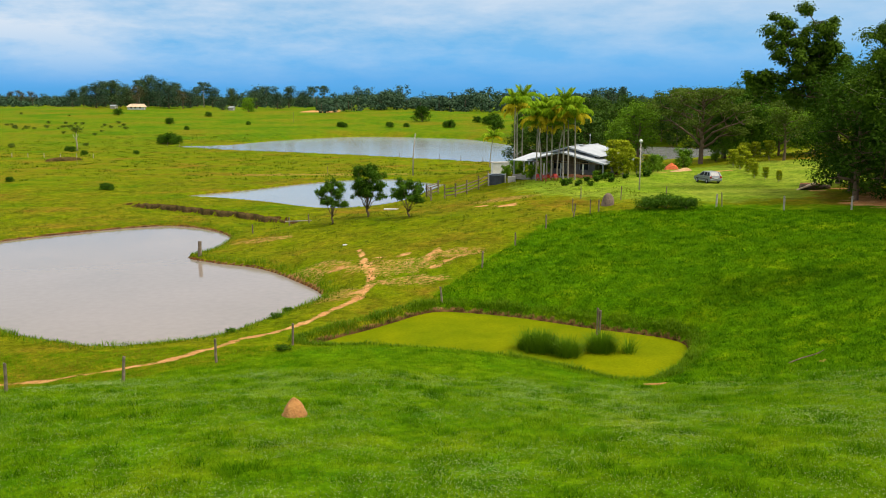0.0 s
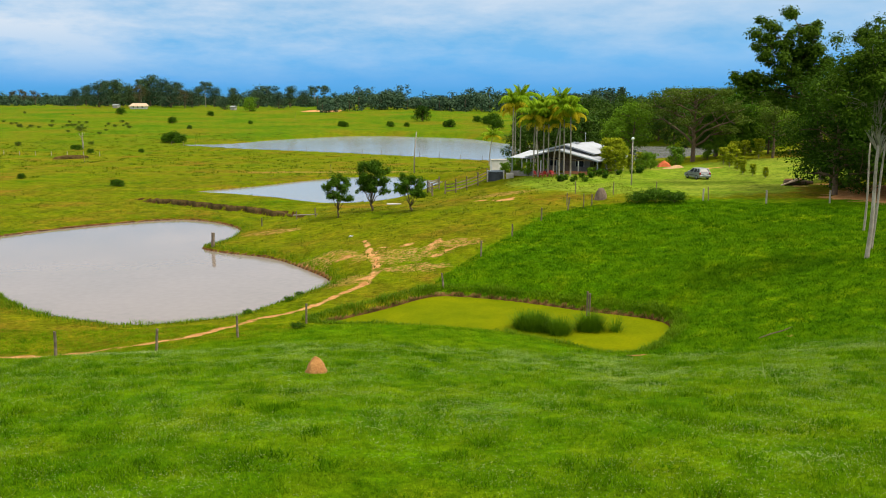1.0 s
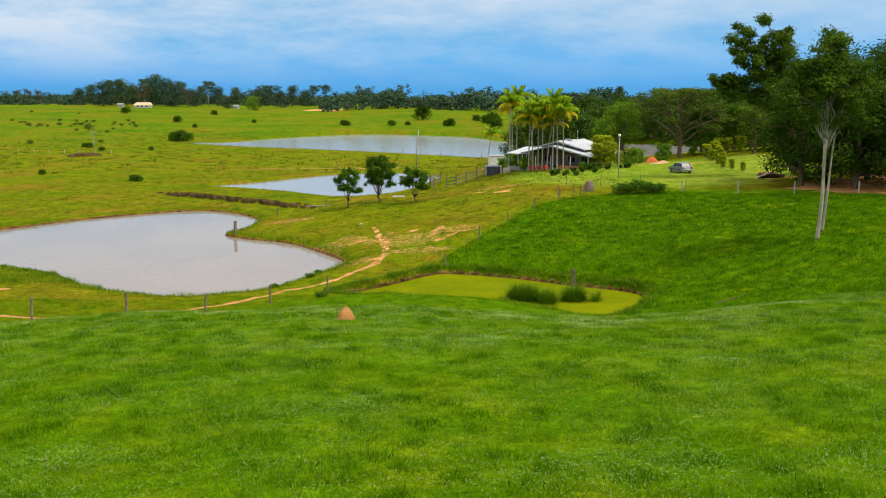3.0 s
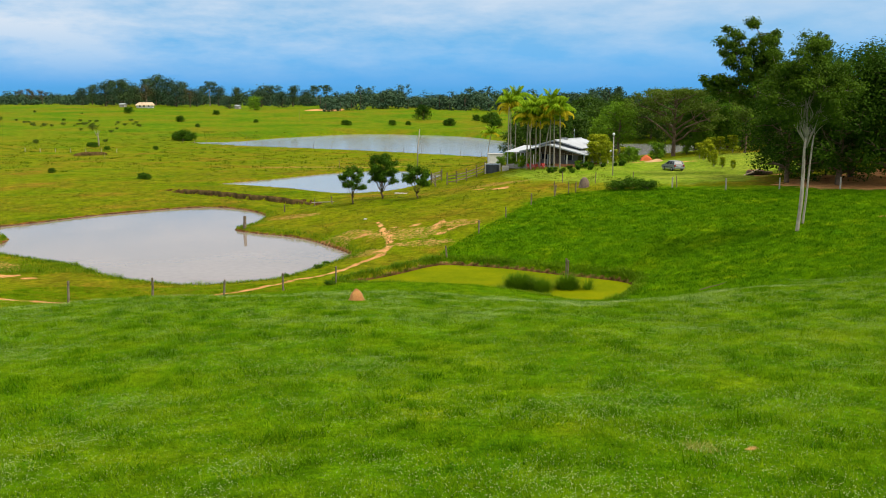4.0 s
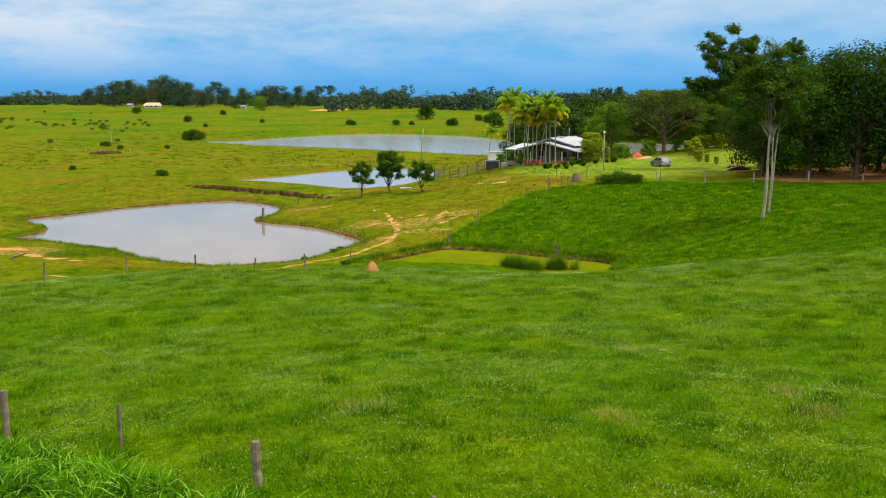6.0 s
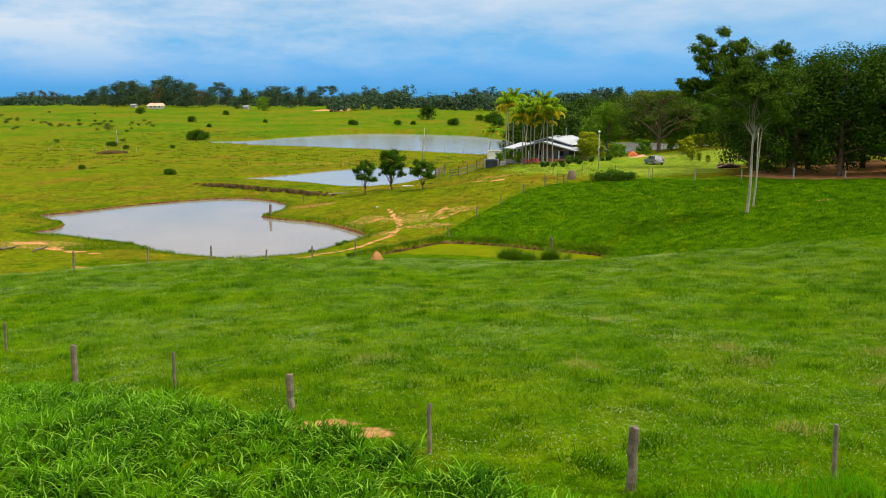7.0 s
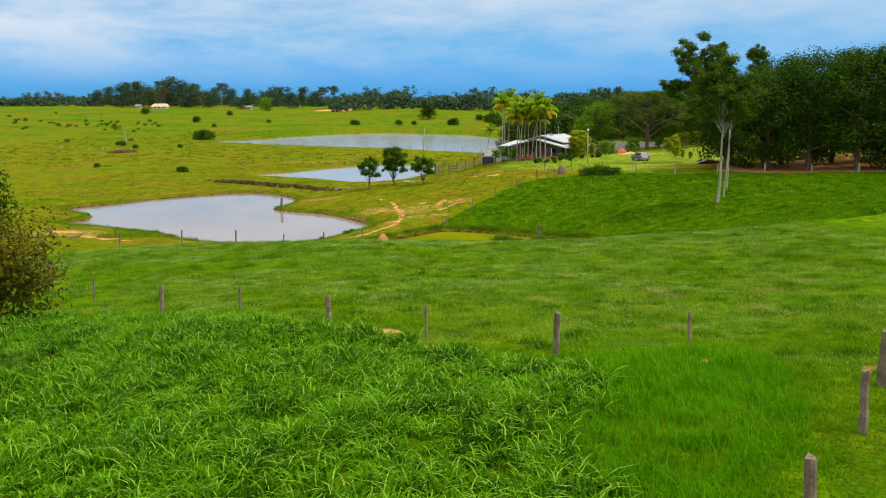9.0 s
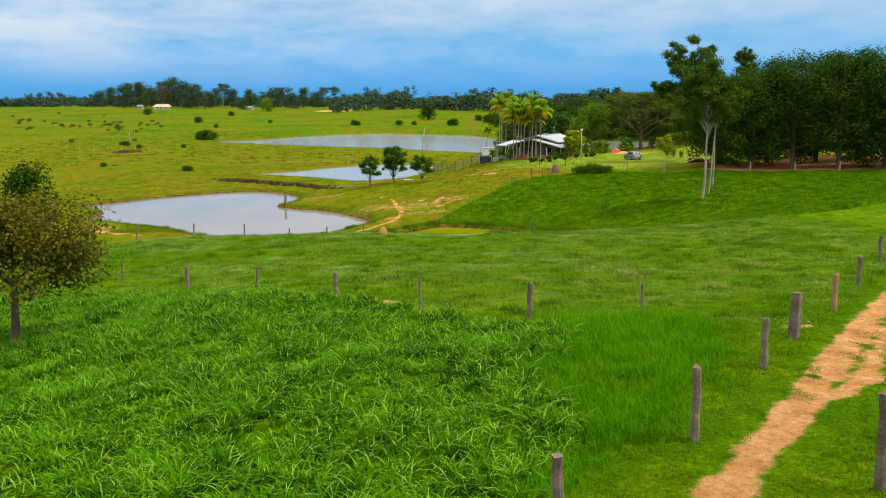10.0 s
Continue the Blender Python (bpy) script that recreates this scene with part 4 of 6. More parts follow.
# ---- palms ----
def frond_mesh(name, length, rise, droop, mat, seed):
    """One feather leaf: a curved rib with narrow leaflets on both sides."""
    rng = np.random.default_rng(seed)
    n = 17
    s = np.linspace(0, 1, n)
    turn = np.radians(rise - (rise + droop) * s ** 1.45)
    rib = np.stack([np.cumsum(np.cos(turn)), np.zeros(n), np.cumsum(np.sin(turn))], 1) * length / n
    rib -= rib[0]
    verts, faces = [], []

    def quad(a, b, c, d):
        k = len(verts)
        verts.extend([a, b, c, d])
        faces.append((k, k + 1, k + 2, k + 3))

    w = np.array([0, 0.03, 0])
    for i in range(n - 1):
        quad(rib[i] - w, rib[i] + w, rib[i + 1] + w * 0.9, rib[i + 1] - w * 0.9)
    for i in range(3, n):
        for sub in (0.0, 0.5):
            p = rib[i - 1] * sub + rib[i] * (1 - sub)
            reach = length * 0.25 * math.sin(math.pi * min(0.97, 0.12 + 0.85 * s[i])) ** 0.7
            for side in (-1, 1):
                e = p + np.array([0.30 * reach, side * reach * rng.uniform(0.35, 0.75), -reach * rng.uniform(0.5, 1.05)])
                m = (p + e) / 2 + np.array([0, 0, 0.10 * reach])
                t = np.array([0.075, 0, 0])
                quad(p - t * 0.5, p + t * 0.5, m + t, m - t)
                quad(m - t, m + t, e + t * 0.2, e - t * 0.2)
    return mesh_of(name, np.array(verts), np.array(faces), mat)


def build_palms():
    young = [frond_mesh("frond", n, r, d, PALM_LEAF, k) for k, (n, r, d) in enumerate(((3.3, 88, -15), (4.0, 80, 62), (3.9, 62, 92)))]
    old = frond_mesh("old_frond", 3.3, 22, 96, PALM_OLD, 9)

    def palm(height, seed, label):
        rng = np.random.default_rng(seed)
        t = thing("palm_tree", label, "palm", None, "palms before the house")
        bm = bmesh.new()
        bend = rng.normal(size=2) * 0.25
        line = [(bend[0] * s * s, bend[1] * s * s, height * s) for s in np.linspace(0, 1, 7)]
        tube(bm, [(0, 0, -0.4)] + line, [0.15, 0.125, 0.105, 0.10, 0.095, 0.09, 0.085, 0.08], 8)
        part("trunk", bm, PALM_BARK, t, smooth=True)
        bm = bmesh.new()
        tube(bm, [(bend[0], bend[1], height - 0.1), (bend[0], bend[1], height + 0.5), (bend[0], bend[1], height + 0.9)], [0.11, 0.10, 0.04], 8)
        part("crown_shaft", bm, LEAF_BRIGHT, t, smooth=True)
        for k in range(18):
            f = new("frond", old if k >= 13 else young[k % 3])
            f.parent = t
            lift = 7 * math.sin(k * 2.1 + seed)
            f.matrix_basis = pose(bend[0], bend[1], height + 0.7 - 0.1 * (k % 3), 0, 0, k * 137.5 + seed * 40) @ pose(0, 0, 0, 0, -lift, 0)
        return t

    kinds = [palm(9.6, 1, "slender palm with arching green and yellowing fronds"), palm(10.4, 2, "tall slender palm with drooping yellow-green fronds"), palm(8.9, 3, "slender palm with full green fronds")]
    spots = [(11.4, 145.2, 1), (12.0, 147.4, 0), (13.0, 149.6, 1), (15.4, 147.46, 2), (13.1, 127.2, 0), (13.7, 126.4, 2), (14.5, 126.9, 1), (15.0, 125.5, 0), (15.8, 126.0, 2), (16.5, 124.8, 1), (17.2, 125.0, 0), (18.0, 123.9, 1)]
    used = set()
    for i, (x, y, k) in enumerate(spots):
        if k not in used:
            used.add(k)
            kinds[k].matrix_basis = pose(x, y, ground(x, y), 0, 0, 31 * i)
            kinds[k].scale = (1, 1, 0.93)
        else:
            c = copy_thing(kinds[k], pose(x, y, ground(x, y), 0, 0, 53 * i))
            c.scale = (1, 1, (0.88 if y > 140 else 0.76) + 0.05 * (i * 3 % 4))
    c = copy_thing(kinds[2], pose(12.4, 240.0, ground(12.4, 240.0), 0, 0, 20))
    c.scale = (1.2, 1.2, 0.85)
    tagged(c, "lone palm on the dam of the far pond", "palm", "palms before the house")


build_palms()


# ---- far trees ----
def far_at(px, depth):
    return (px - 784) / 1628.0 * (depth + 1.5)


def build_distance():
    g = "trees on the far rise"
    # far crowns carry the haze in their leaf colour
    kinds = [make_tree("large round-crowned tree far across the plain", at(far_at(200, 735.79), 735.79, 0, 1.2), 18, 0.5, 14, 5.2, 3.3, 2300, 0.95, BARK, LEAF_FAR_HAZE, 91, 0.1, 0.3, group=g),
             make_tree("broad dark tree far across the plain", at(far_at(285, 751.07), 751.07, 0, 1.3), 17, 0.5, 16, 6.2, 3.3, 2500, 0.95, BARK, LEAF_FAR_DARK_HAZE, 92, 0.04, 0.2, group=g),
             make_tree("tall flat-topped tree far across the plain", at(far_at(362, 766.35), 766.35, 0, 1.05), 19, 0.4, 9, 5.5, 2.6, 1300, 0.9, PALE_BARK, LEAF_FAR_HAZE, 93, 0.6, 0.25, flat=0.5, group=g)]
    tall = [(130, 766.35, 0.85, 1), (150, 796.91, 1.0, 0), (172, 720.51, 1.15, 1), (188, 781.63, 1.2, 0), (215, 766.35, 1.15, 1), (228, 720.51, 0.95, 0), (248, 796.91, 1.15, 2), (264, 766.35, 1.45, 0), (300, 720.51, 1.1, 1), (315, 781.63, 1.15, 0),
            (338, 735.79, 0.85, 1), (350, 796.91, 0.95, 0), (378, 766.35, 0.95, 1), (395, 689.95, 0.55, 1), (412, 796.91, 0.9, 0), (455, 735.79, 0.9, 1), (470, 812.19, 1.0, 0), (492, 720.51, 0.8, 1), (512, 766.35, 1.0, 0), (535, 796.91, 0.85, 1), (556, 858.03, 0.95, 2), (575, 919.15, 1.0, 2)]
    for i, (px, d, s, k) in enumerate(tall):
        placed(kinds[k], far_at(px, d), d, 61 * i, s, 0.3)
    bright = make_tree("rounded bright green tree at the field edge", at(far_at(440, 659.39), 659.39), 10, 0.3, 12, 4.2, 2.6, 2200, 0.75, BARK, LEAF_BRIGHT, 94, 0.04, 0.2, group=g)
    dry = make_tree("brownish thin-crowned tree on the far rise", at(far_at(325, 712.87), 712.87), 14, 0.35, 10, 4.0, 2.0, 700, 0.9, BARK, LEAF_DRY, 95, 0.3, 0.4, group=g)
    for i, (px, d, s) in enumerate([(40, 796.91, 0.95), (60, 827.47, 0.9), (245, 697.59, 1.2), (20, 858.03, 0.9)]):
        placed(dry, far_at(px, d), d, 50 * i, s)
    # the woods along the horizon: one mass of many crowns, haze in their leaf colour
    rng = np.random.default_rng(17)
    clumps, stems = [], bmesh.new()
    for i in range(1050):
        px = rng.uniform(-220, 1760)
        deep = rng.random() ** 1.5
        d = deep * 700 + (800 if px < 560 else 676 + 35 * math.sin(px * 0.02))
        x = far_at(px, d)
        z = ground(x, d)
        h = (9.5 + 2.5 * math.sin(px * 0.031) + 1.5 * math.sin(px * 0.083)) * rng.uniform(0.7, 1.15) * (1.2 if px > 560 else 1) + (rng.random() < 0.08) * rng.uniform(5, 10) * (0.4 + deep)
        if px < 110:
            h *= 0.7
        r = rng.uniform(3.2, 5.8)
        tube(stems, [(x, d, z - 1), (x + rng.normal() * 0.5, d, z + h * 0.8)], [0.35, 0.15], 5)
        for k in range(7 if h < 17 else 5):
            clumps.append((x + rng.normal() * r * 0.7, d + rng.normal() * r * 0.7, z + h * (rng.uniform(0.12, 0.88) if h < 17 else rng.uniform(0.6, 0.96)), r * rng.uniform(0.55, 0.95)))
    for i in range(620):
        px = rng.uniform(-220, 1760)
        d = (768 if px < 560 else 670 + 35 * math.sin(px * 0.02)) + rng.uniform(0, 90)
        if -110 < far_at(px, d) < -70 and d < 720:
            continue
        clumps.append((far_at(px, d), d, ground(far_at(px, d), d) + rng.uniform(0.5, 4.5), rng.uniform(2.0, 4.0)))
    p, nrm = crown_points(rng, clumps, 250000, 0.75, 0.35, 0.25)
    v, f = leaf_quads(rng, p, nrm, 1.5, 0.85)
    woods = tagged(new("distant_woods", mesh_of("distant_woods", v, f, LEAF_FAR_DARK_HAZE)), "dark green woods along the horizon", "woods", kind="stuff")
    part("trunks", stems, BARK, woods)
    # bushes standing in the fields
    g = "bushes in the far fields"
    bush = make_tree("rounded dark bush in the far field", at(far_at(300, 364.06), 364.06, 0, 1.15), 4.0, 0.18, 14, 2.3, 1.25, 1700, 0.5, BARK, LEAF_MID, 96, 0.02, 0.15, name="bush", category="bush", group=g)
    placed(bush, far_at(288, 367.12), 367.12, 30, 1.0)
    placed(bush, far_at(312, 365.59), 365.59, 130, 0.85)
    dome = make_tree("broad dome-shaped dark tree alone in the field", at(far_at(747, 541.73), 541.73), 8.6, 0.3, 15, 4.4, 2.0, 2400, 0.7, BARK, LEAF_DARK, 97, 0.06, 0.12, group=g)
    for i, (px, d, s) in enumerate([(797, 491.31, 1.0), (790, 492.83, 0.8), (603, 494.36, 0.75), (610, 492.83, 0.65), (690, 494.36, 0.75), (719, 494.36, 0.6), (862, 514.23, 1.1), (875, 506.59, 1.6), (370, 590.63, 0.8), (126, 316.69, 0.5), (118, 321.28, 0.42), (148, 300.22, 0.4),
                                    (187, 163.89, 0.33), (183, 165.42, 0.3), (192, 163.13, 0.3), (300, 506.59, 0.9), (210, 598.27, 1.1), (440, 506.59, 0.5), (240, 301.41, 0.35), (330, 461.85, 0.5), (880, 461.85, 1.3), (15, 186.81, 0.3), (845, 529.51, 0.9)]):
        placed(bush, far_at(px, d), d, 77 * i, s)
    rng = np.random.default_rng(23)
    scrub = make_tree("low olive-green shrub in the open pasture", at(far_at(134, 430), 430, 0, 1.0), 2.6, 0.1, 13, 2.2, 0.8, 700, 0.42, BARK, LEAF_FIG, 98, 0.02, 0.25, name="shrub", category="shrub", group="shrubs in the open pasture", flat=0.7)
    for i in range(46):
        px, d = rng.uniform(-60, 230), rng.normal() * 40 + 470
        if i % 4 == 0:
            px, d = rng.uniform(-60, 560), rng.uniform(300, 600)
        if -106 < far_at(px, d) and d < 460:
            continue
        placed(scrub, far_at(px, d), d, rng.uniform(0, 360), rng.uniform(0.25, 0.62))


build_distance()


# ---- house ----
ROOF_WHITE = material("white_metal_roof", (0.43, 0.46, 0.51), 0.4, (0.36, 0.39, 0.43), 0.7, 6, 0.08, 0.0, spec=0.5)
HOUSE_WALL = material("house_wall", (0.30, 0.28, 0.25), 0.9, (0.22, 0.2, 0.18), 1.2, 14, 0.15)
TIMBER = material("veranda_timber", (0.27, 0.20, 0.14), 0.8, (0.16, 0.115, 0.08), 2, 24, 0.25, 0.006, 20, per_piece=0.25)
WHITE_PAINT = material("white_paint", (0.78, 0.77, 0.74), 0.6, (0.66, 0.64, 0.6), 1.2, 12, 0.1)
BRICK_RED = material("low_brick", (0.46, 0.19, 0.09), 0.85, (0.36, 0.14, 0.07), 2, 20, 0.25, 0.01, 18)
DARK_GLASS = material("dark_glass", (0.02, 0.024, 0.03), 0.25, (0.016, 0.02, 0.025), 1, 4, 0.1, spec=0.15)
CONCRETE = material("concrete", (0.45, 0.43, 0.39), 0.9, (0.33, 0.31, 0.28), 1.0, 12, 0.2, 0.006, 20)
GALV = material("galvanised_steel", (0.45, 0.47, 0.49), 0.45, (0.36, 0.38, 0.4), 3, 30, 0.1, metal=0.8)
RED_PLASTIC = material("red_plastic", (0.45, 0.05, 0.04), 0.45, (0.36, 0.04, 0.035), 2, 20, 0.1)
SLATE_BLUE = material("tank_wall", (0.055, 0.065, 0.08), 0.6, (0.035, 0.042, 0.05), 1.5, 14, 0.15)


def corrugated(bm, x0, x1, y_top, y_low, z_top, z_low, step=0.09, amp=0.016, thick=0.03):
    """A sheet of ribbed metal sloping from y_top to y_low; ribs run down the slope."""
    n = max(int((x1 - x0) / step), 2)
    rows = []
    for lower in (0.0, -thick):
        for y, z in ((y_top, z_top), (y_low, z_low)):
            rows.append([bm.verts.new((x0 + (x1 - x0) * i / n, y, z + lower + amp * (1 if i % 2 else -1))) for i in range(n + 1)])
    for a, b in ((rows[0], rows[1]), (rows[2], rows[3]), (rows[0], rows[2]), (rows[1], rows[3])):
        for i in range(n):
            bm.faces.new((a[i], a[i + 1], b[i + 1], b[i]))
    for i in (0, n):
        bm.faces.new((rows[0][i], rows[1][i], rows[3][i], rows[2][i]))
    return bm


def build_house():
    h = thing("house", "low farmhouse with white metal roofs and open timber verandas", "house", pose(18.2, 129.56, 5.11, 0, 0, 56))
    # sheets of the two-tiered roof
    for x0 in np.arange(-3.3, 8.9, 2.05):
        bm = bmesh.new()
        corrugated(bm, x0, x0 + 2.07, 0, -6.6, 3.5, 2.08)
        part("roof_sheet", bm, ROOF_WHITE, h)
        bm = bmesh.new()
        corrugated(bm, x0, x0 + 2.07, 0, 5.2, 3.5, 2.3)
        part("roof_sheet", bm, ROOF_WHITE, h)
    for x0 in np.arange(-0.9, 8.6, 2.0):
        for low_y, low_z in ((-4.9, 2.91), (4.2, 3.08)):
            bm = bmesh.new()
            corrugated(bm, x0, x0 + 2.02, 0, low_y, 4.12, low_z)
            part("roof_sheet", bm, ROOF_WHITE, h, "raised white metal roof sheet")
    bm = bmesh.new()
    prism(bm, [(-1.0, -0.14, 4.13), (9.15, -0.14, 4.13), (9.15, 0.14, 4.13), (-1.0, 0.14, 4.13)], [(-1.0, -0.02, 4.2), (9.15, -0.02, 4.2), (9.15, 0.02, 4.2), (-1.0, 0.02, 4.2)])
    part("ridge_cap", bm, ROOF_WHITE, h)
    # low wing at the side
    for x0 in np.arange(-7.75, -3.8, 1.98):
        bm = bmesh.new()
        corrugated(bm, x0, x0 + 2.0, 3.0, -3.5, 2.92, 2.12)
        bmesh.ops.rotate(bm, cent=(0, 0, 0), matrix=Matrix.Rotation(-math.pi / 2, 3, "Z"), verts=bm.verts)
        part("roof_sheet", bm, ROOF_WHITE, h, "low side roof sheet of white metal")
    # verges and fascia boards
    for name, pts in (("fascia_board", [(-3.34, -6.6, 2.01), (-3.34, 0, 3.43)]), ("fascia_board", [(-3.34, 5.2, 2.2), (-3.34, 0, 3.43)]), ("fascia_board", [(-0.95, -4.9, 2.84), (-0.95, 0, 4.05)]), ("fascia_board", [(-0.95, 4.2, 3.0), (-0.95, 0, 4.05)])):
        (x, ya, za), (_, yb, zb) = pts
        bm = bmesh.new()
        prism(bm, [(x, ya, za - 0.1), (x + 0.05, ya, za - 0.1), (x + 0.05, ya, za + 0.1), (x, ya, za + 0.1)], [(x, yb, zb - 0.1), (x + 0.05, yb, zb - 0.1), (x + 0.05, yb, zb + 0.1), (x, yb, zb + 0.1)])
        part(name, bm, GALV, h)
    bm = bmesh.new()
    box(bm, -3.3, 9.0, -6.62, -6.57, 1.92, 2.06)
    part("fascia_board", bm, GALV, h)
    # raised clerestory between the tiers
    bm = bmesh.new()
    box(bm, -0.6, 8.9, -4.0, -3.94, 2.55, 3.02)
    part("clerestory", bm, DARK_GLASS, h, "dark vent strip between the roofs")
    # walls round the rooms
    bm = bmesh.new()
    box(bm, 0.4, 8.7, -3.6, -3.45, -0.3, 2.6)
    box(bm, 0.4, 8.7, 3.45, 3.6, -0.3, 2.6)
    box(bm, 0.4, 0.55, -3.45, 3.45, -0.3, 2.6)
    box(bm, 8.55, 8.7, -3.45, 3.45, -0.3, 2.6)
    part("wall", bm, HOUSE_WALL, h)
    bm = bmesh.new()
    box(bm, -3.3, 9.0, -6.0, 5.2, -0.6, 0.06)
    box(bm, -3.2, 3.0, 5.2, 7.7, -0.6, 0.04)
    part("floor_slab", bm, HOUSE_WALL, h)
    # gable boards
    for k, y in enumerate(np.arange(-5.0, 4.2, 0.3)):
        top = 3.42 + (y * 0.222 if y < 0 else -y * 0.231)
        if top > 2.25:
            bm = bmesh.new()
            box(bm, -1.42, -1.38, y, y + 0.27, 2.12, top - 0.02)
            part("gable_board", bm, BARK, h)
    bm = bmesh.new()
    box(bm, -3.25, -3.13, -5.9, 5.0, 1.98, 2.12)
    part("beam", bm, BARK, h)
    # posts
    for x, y in [(-3.1, -6.35), (-3.1, -3.4), (-3.1, 0), (-3.1, 2.6), (-3.1, 5.0), (0, -6.35), (3, -6.35), (6, -6.35), (8.7, -6.35), (-3.0, 7.5), (0, 7.5), (2.8, 7.5)]:
        bm = bmesh.new()
        box(bm, x - 0.07, x + 0.07, y - 0.07, y + 0.07, -0.3, (1.95 if y < -6 else 2.02) if y < 7 else 2.06, 0.01)
        part("veranda_post", bm, WHITE_PAINT if (x + y) % 2 > 0.9 else GALV, h)
    # openings in the front wall
    for y0, w, z0, z1, kind in [(-2.6, 1.3, 0.9, 2.0, "window"), (-0.5, 0.95, 0.06, 2.1, "door"), (1.6, 1.3, 0.9, 2.0, "window")]:
        bm = bmesh.new()
        box(bm, 0.35, 0.39, y0, y0 + w, z0, z1)
        pane = part(kind, bm, DARK_GLASS if kind == "window" else TIMBER, h)
        bm = bmesh.new()
        for a, b, c, d in ((y0 - 0.08, y0, z0, z1 + 0.08), (y0 + w, y0 + w + 0.08, z0, z1 + 0.08), (y0, y0 + w, z1, z1 + 0.08)):
            box(bm, 0.33, 0.395, a, b, c, d)
        part("frame", bm, WHITE_PAINT, pane)
    for x0 in (1.6, 4.6, 6.9):
        bm = bmesh.new()
        box(bm, x0, x0 + 1.2, -3.65, -3.61, 0.9, 2.0)
        pane = part("window", bm, DARK_GLASS, h)
        bm = bmesh.new()
        for a, b, c, d in ((x0 - 0.08, x0, 0.82, 2.08), (x0 + 1.2, x0 + 1.28, 0.82, 2.08), (x0, x0 + 1.2, 2.0, 2.08), (x0, x0 + 1.2, 0.82, 0.9)):
            box(bm, a, b, -3.66, -3.615, c, d)
        part("frame", bm, WHITE_PAINT, pane)
    # low brick wall on two sides of the veranda
    bm = bmesh.new()
    box(bm, -3.2, -3.0, -5.7, -1.2, 0.06, 0.48, 0.015)
    part("low_wall", bm, BRICK_RED, h, "low reddish brick wall of the veranda")
    bm = bmesh.new()
    box(bm, -2.9, 3.0, -5.95, -5.78, 0.06, 0.42, 0.015)
    part("low_wall", bm, BRICK_RED, h, "low reddish brick wall of the veranda")
    bm = bmesh.new()
    tube(bm, [(6.9, 0.3, 3.9), (6.9, 0.3, 5.4)], [0.05, 0.05], 8)
    tube(bm, [(6.9, 0.3, 5.4), (6.9, 0.3, 5.7)], [0.13, 0.02], 8)
    part("flue", bm, GALV, h)
    bm = bmesh.new()
    box(bm, 2.4, 3.2, -0.45, 0.45, 4.0, 4.35, 0.03)
    part("roof_vent", bm, GALV, h)


build_house()


def build_chairs():
    bm_seat = bmesh.new()
    c = thing("plastic_chair", "red plastic garden chair before the house", "chair", None, "red chairs before the house")
    box(bm_seat, -0.25, 0.25, -0.24, 0.24, 0.42, 0.46, 0.015)
    part("seat", bm_seat, RED_PLASTIC, c)
    bm = bmesh.new()
    prism(bm, [(-0.25, 0.22, 0.46), (0.25, 0.22, 0.46), (0.25, 0.26, 0.46), (-0.25, 0.26, 0.46)], [(-0.2, 0.34, 0.88), (0.2, 0.34, 0.88), (0.2, 0.37, 0.88), (-0.2, 0.37, 0.88)])
    part("backrest", bm, RED_PLASTIC, c)
    for s in (-1, 1):
        bm = bmesh.new()
        box(bm, s * 0.26 - 0.025, s * 0.26 + 0.025, -0.22, 0.26, 0.62, 0.66, 0.01)
        part("armrest", bm, RED_PLASTIC, c)
        for t in (-1, 1):
            bm = bmesh.new()
            tube(bm, [(s * 0.25, t * 0.23, -0.02), (s * 0.22, t * 0.2, 0.43)], [0.025, 0.03], 6)
            part("leg", bm, RED_PLASTIC, c)
    spots = [(13.4, 126.59, 30), (14.1, 126.11, 80), (14.6, 124.88, 150), (15.2, 125.16, 200), (13.9, 124.75, 260), (15.6, 124.24, 20)]
    for i, (x, y, a) in enumerate(spots):
        if i == 0:
            c.matrix_world = pose(x, y, ground(x, y), 0, 0, a)
        else:
            copy_thing(c, pose(x, y, ground(x, y), 0, 0, a))


build_chairs()


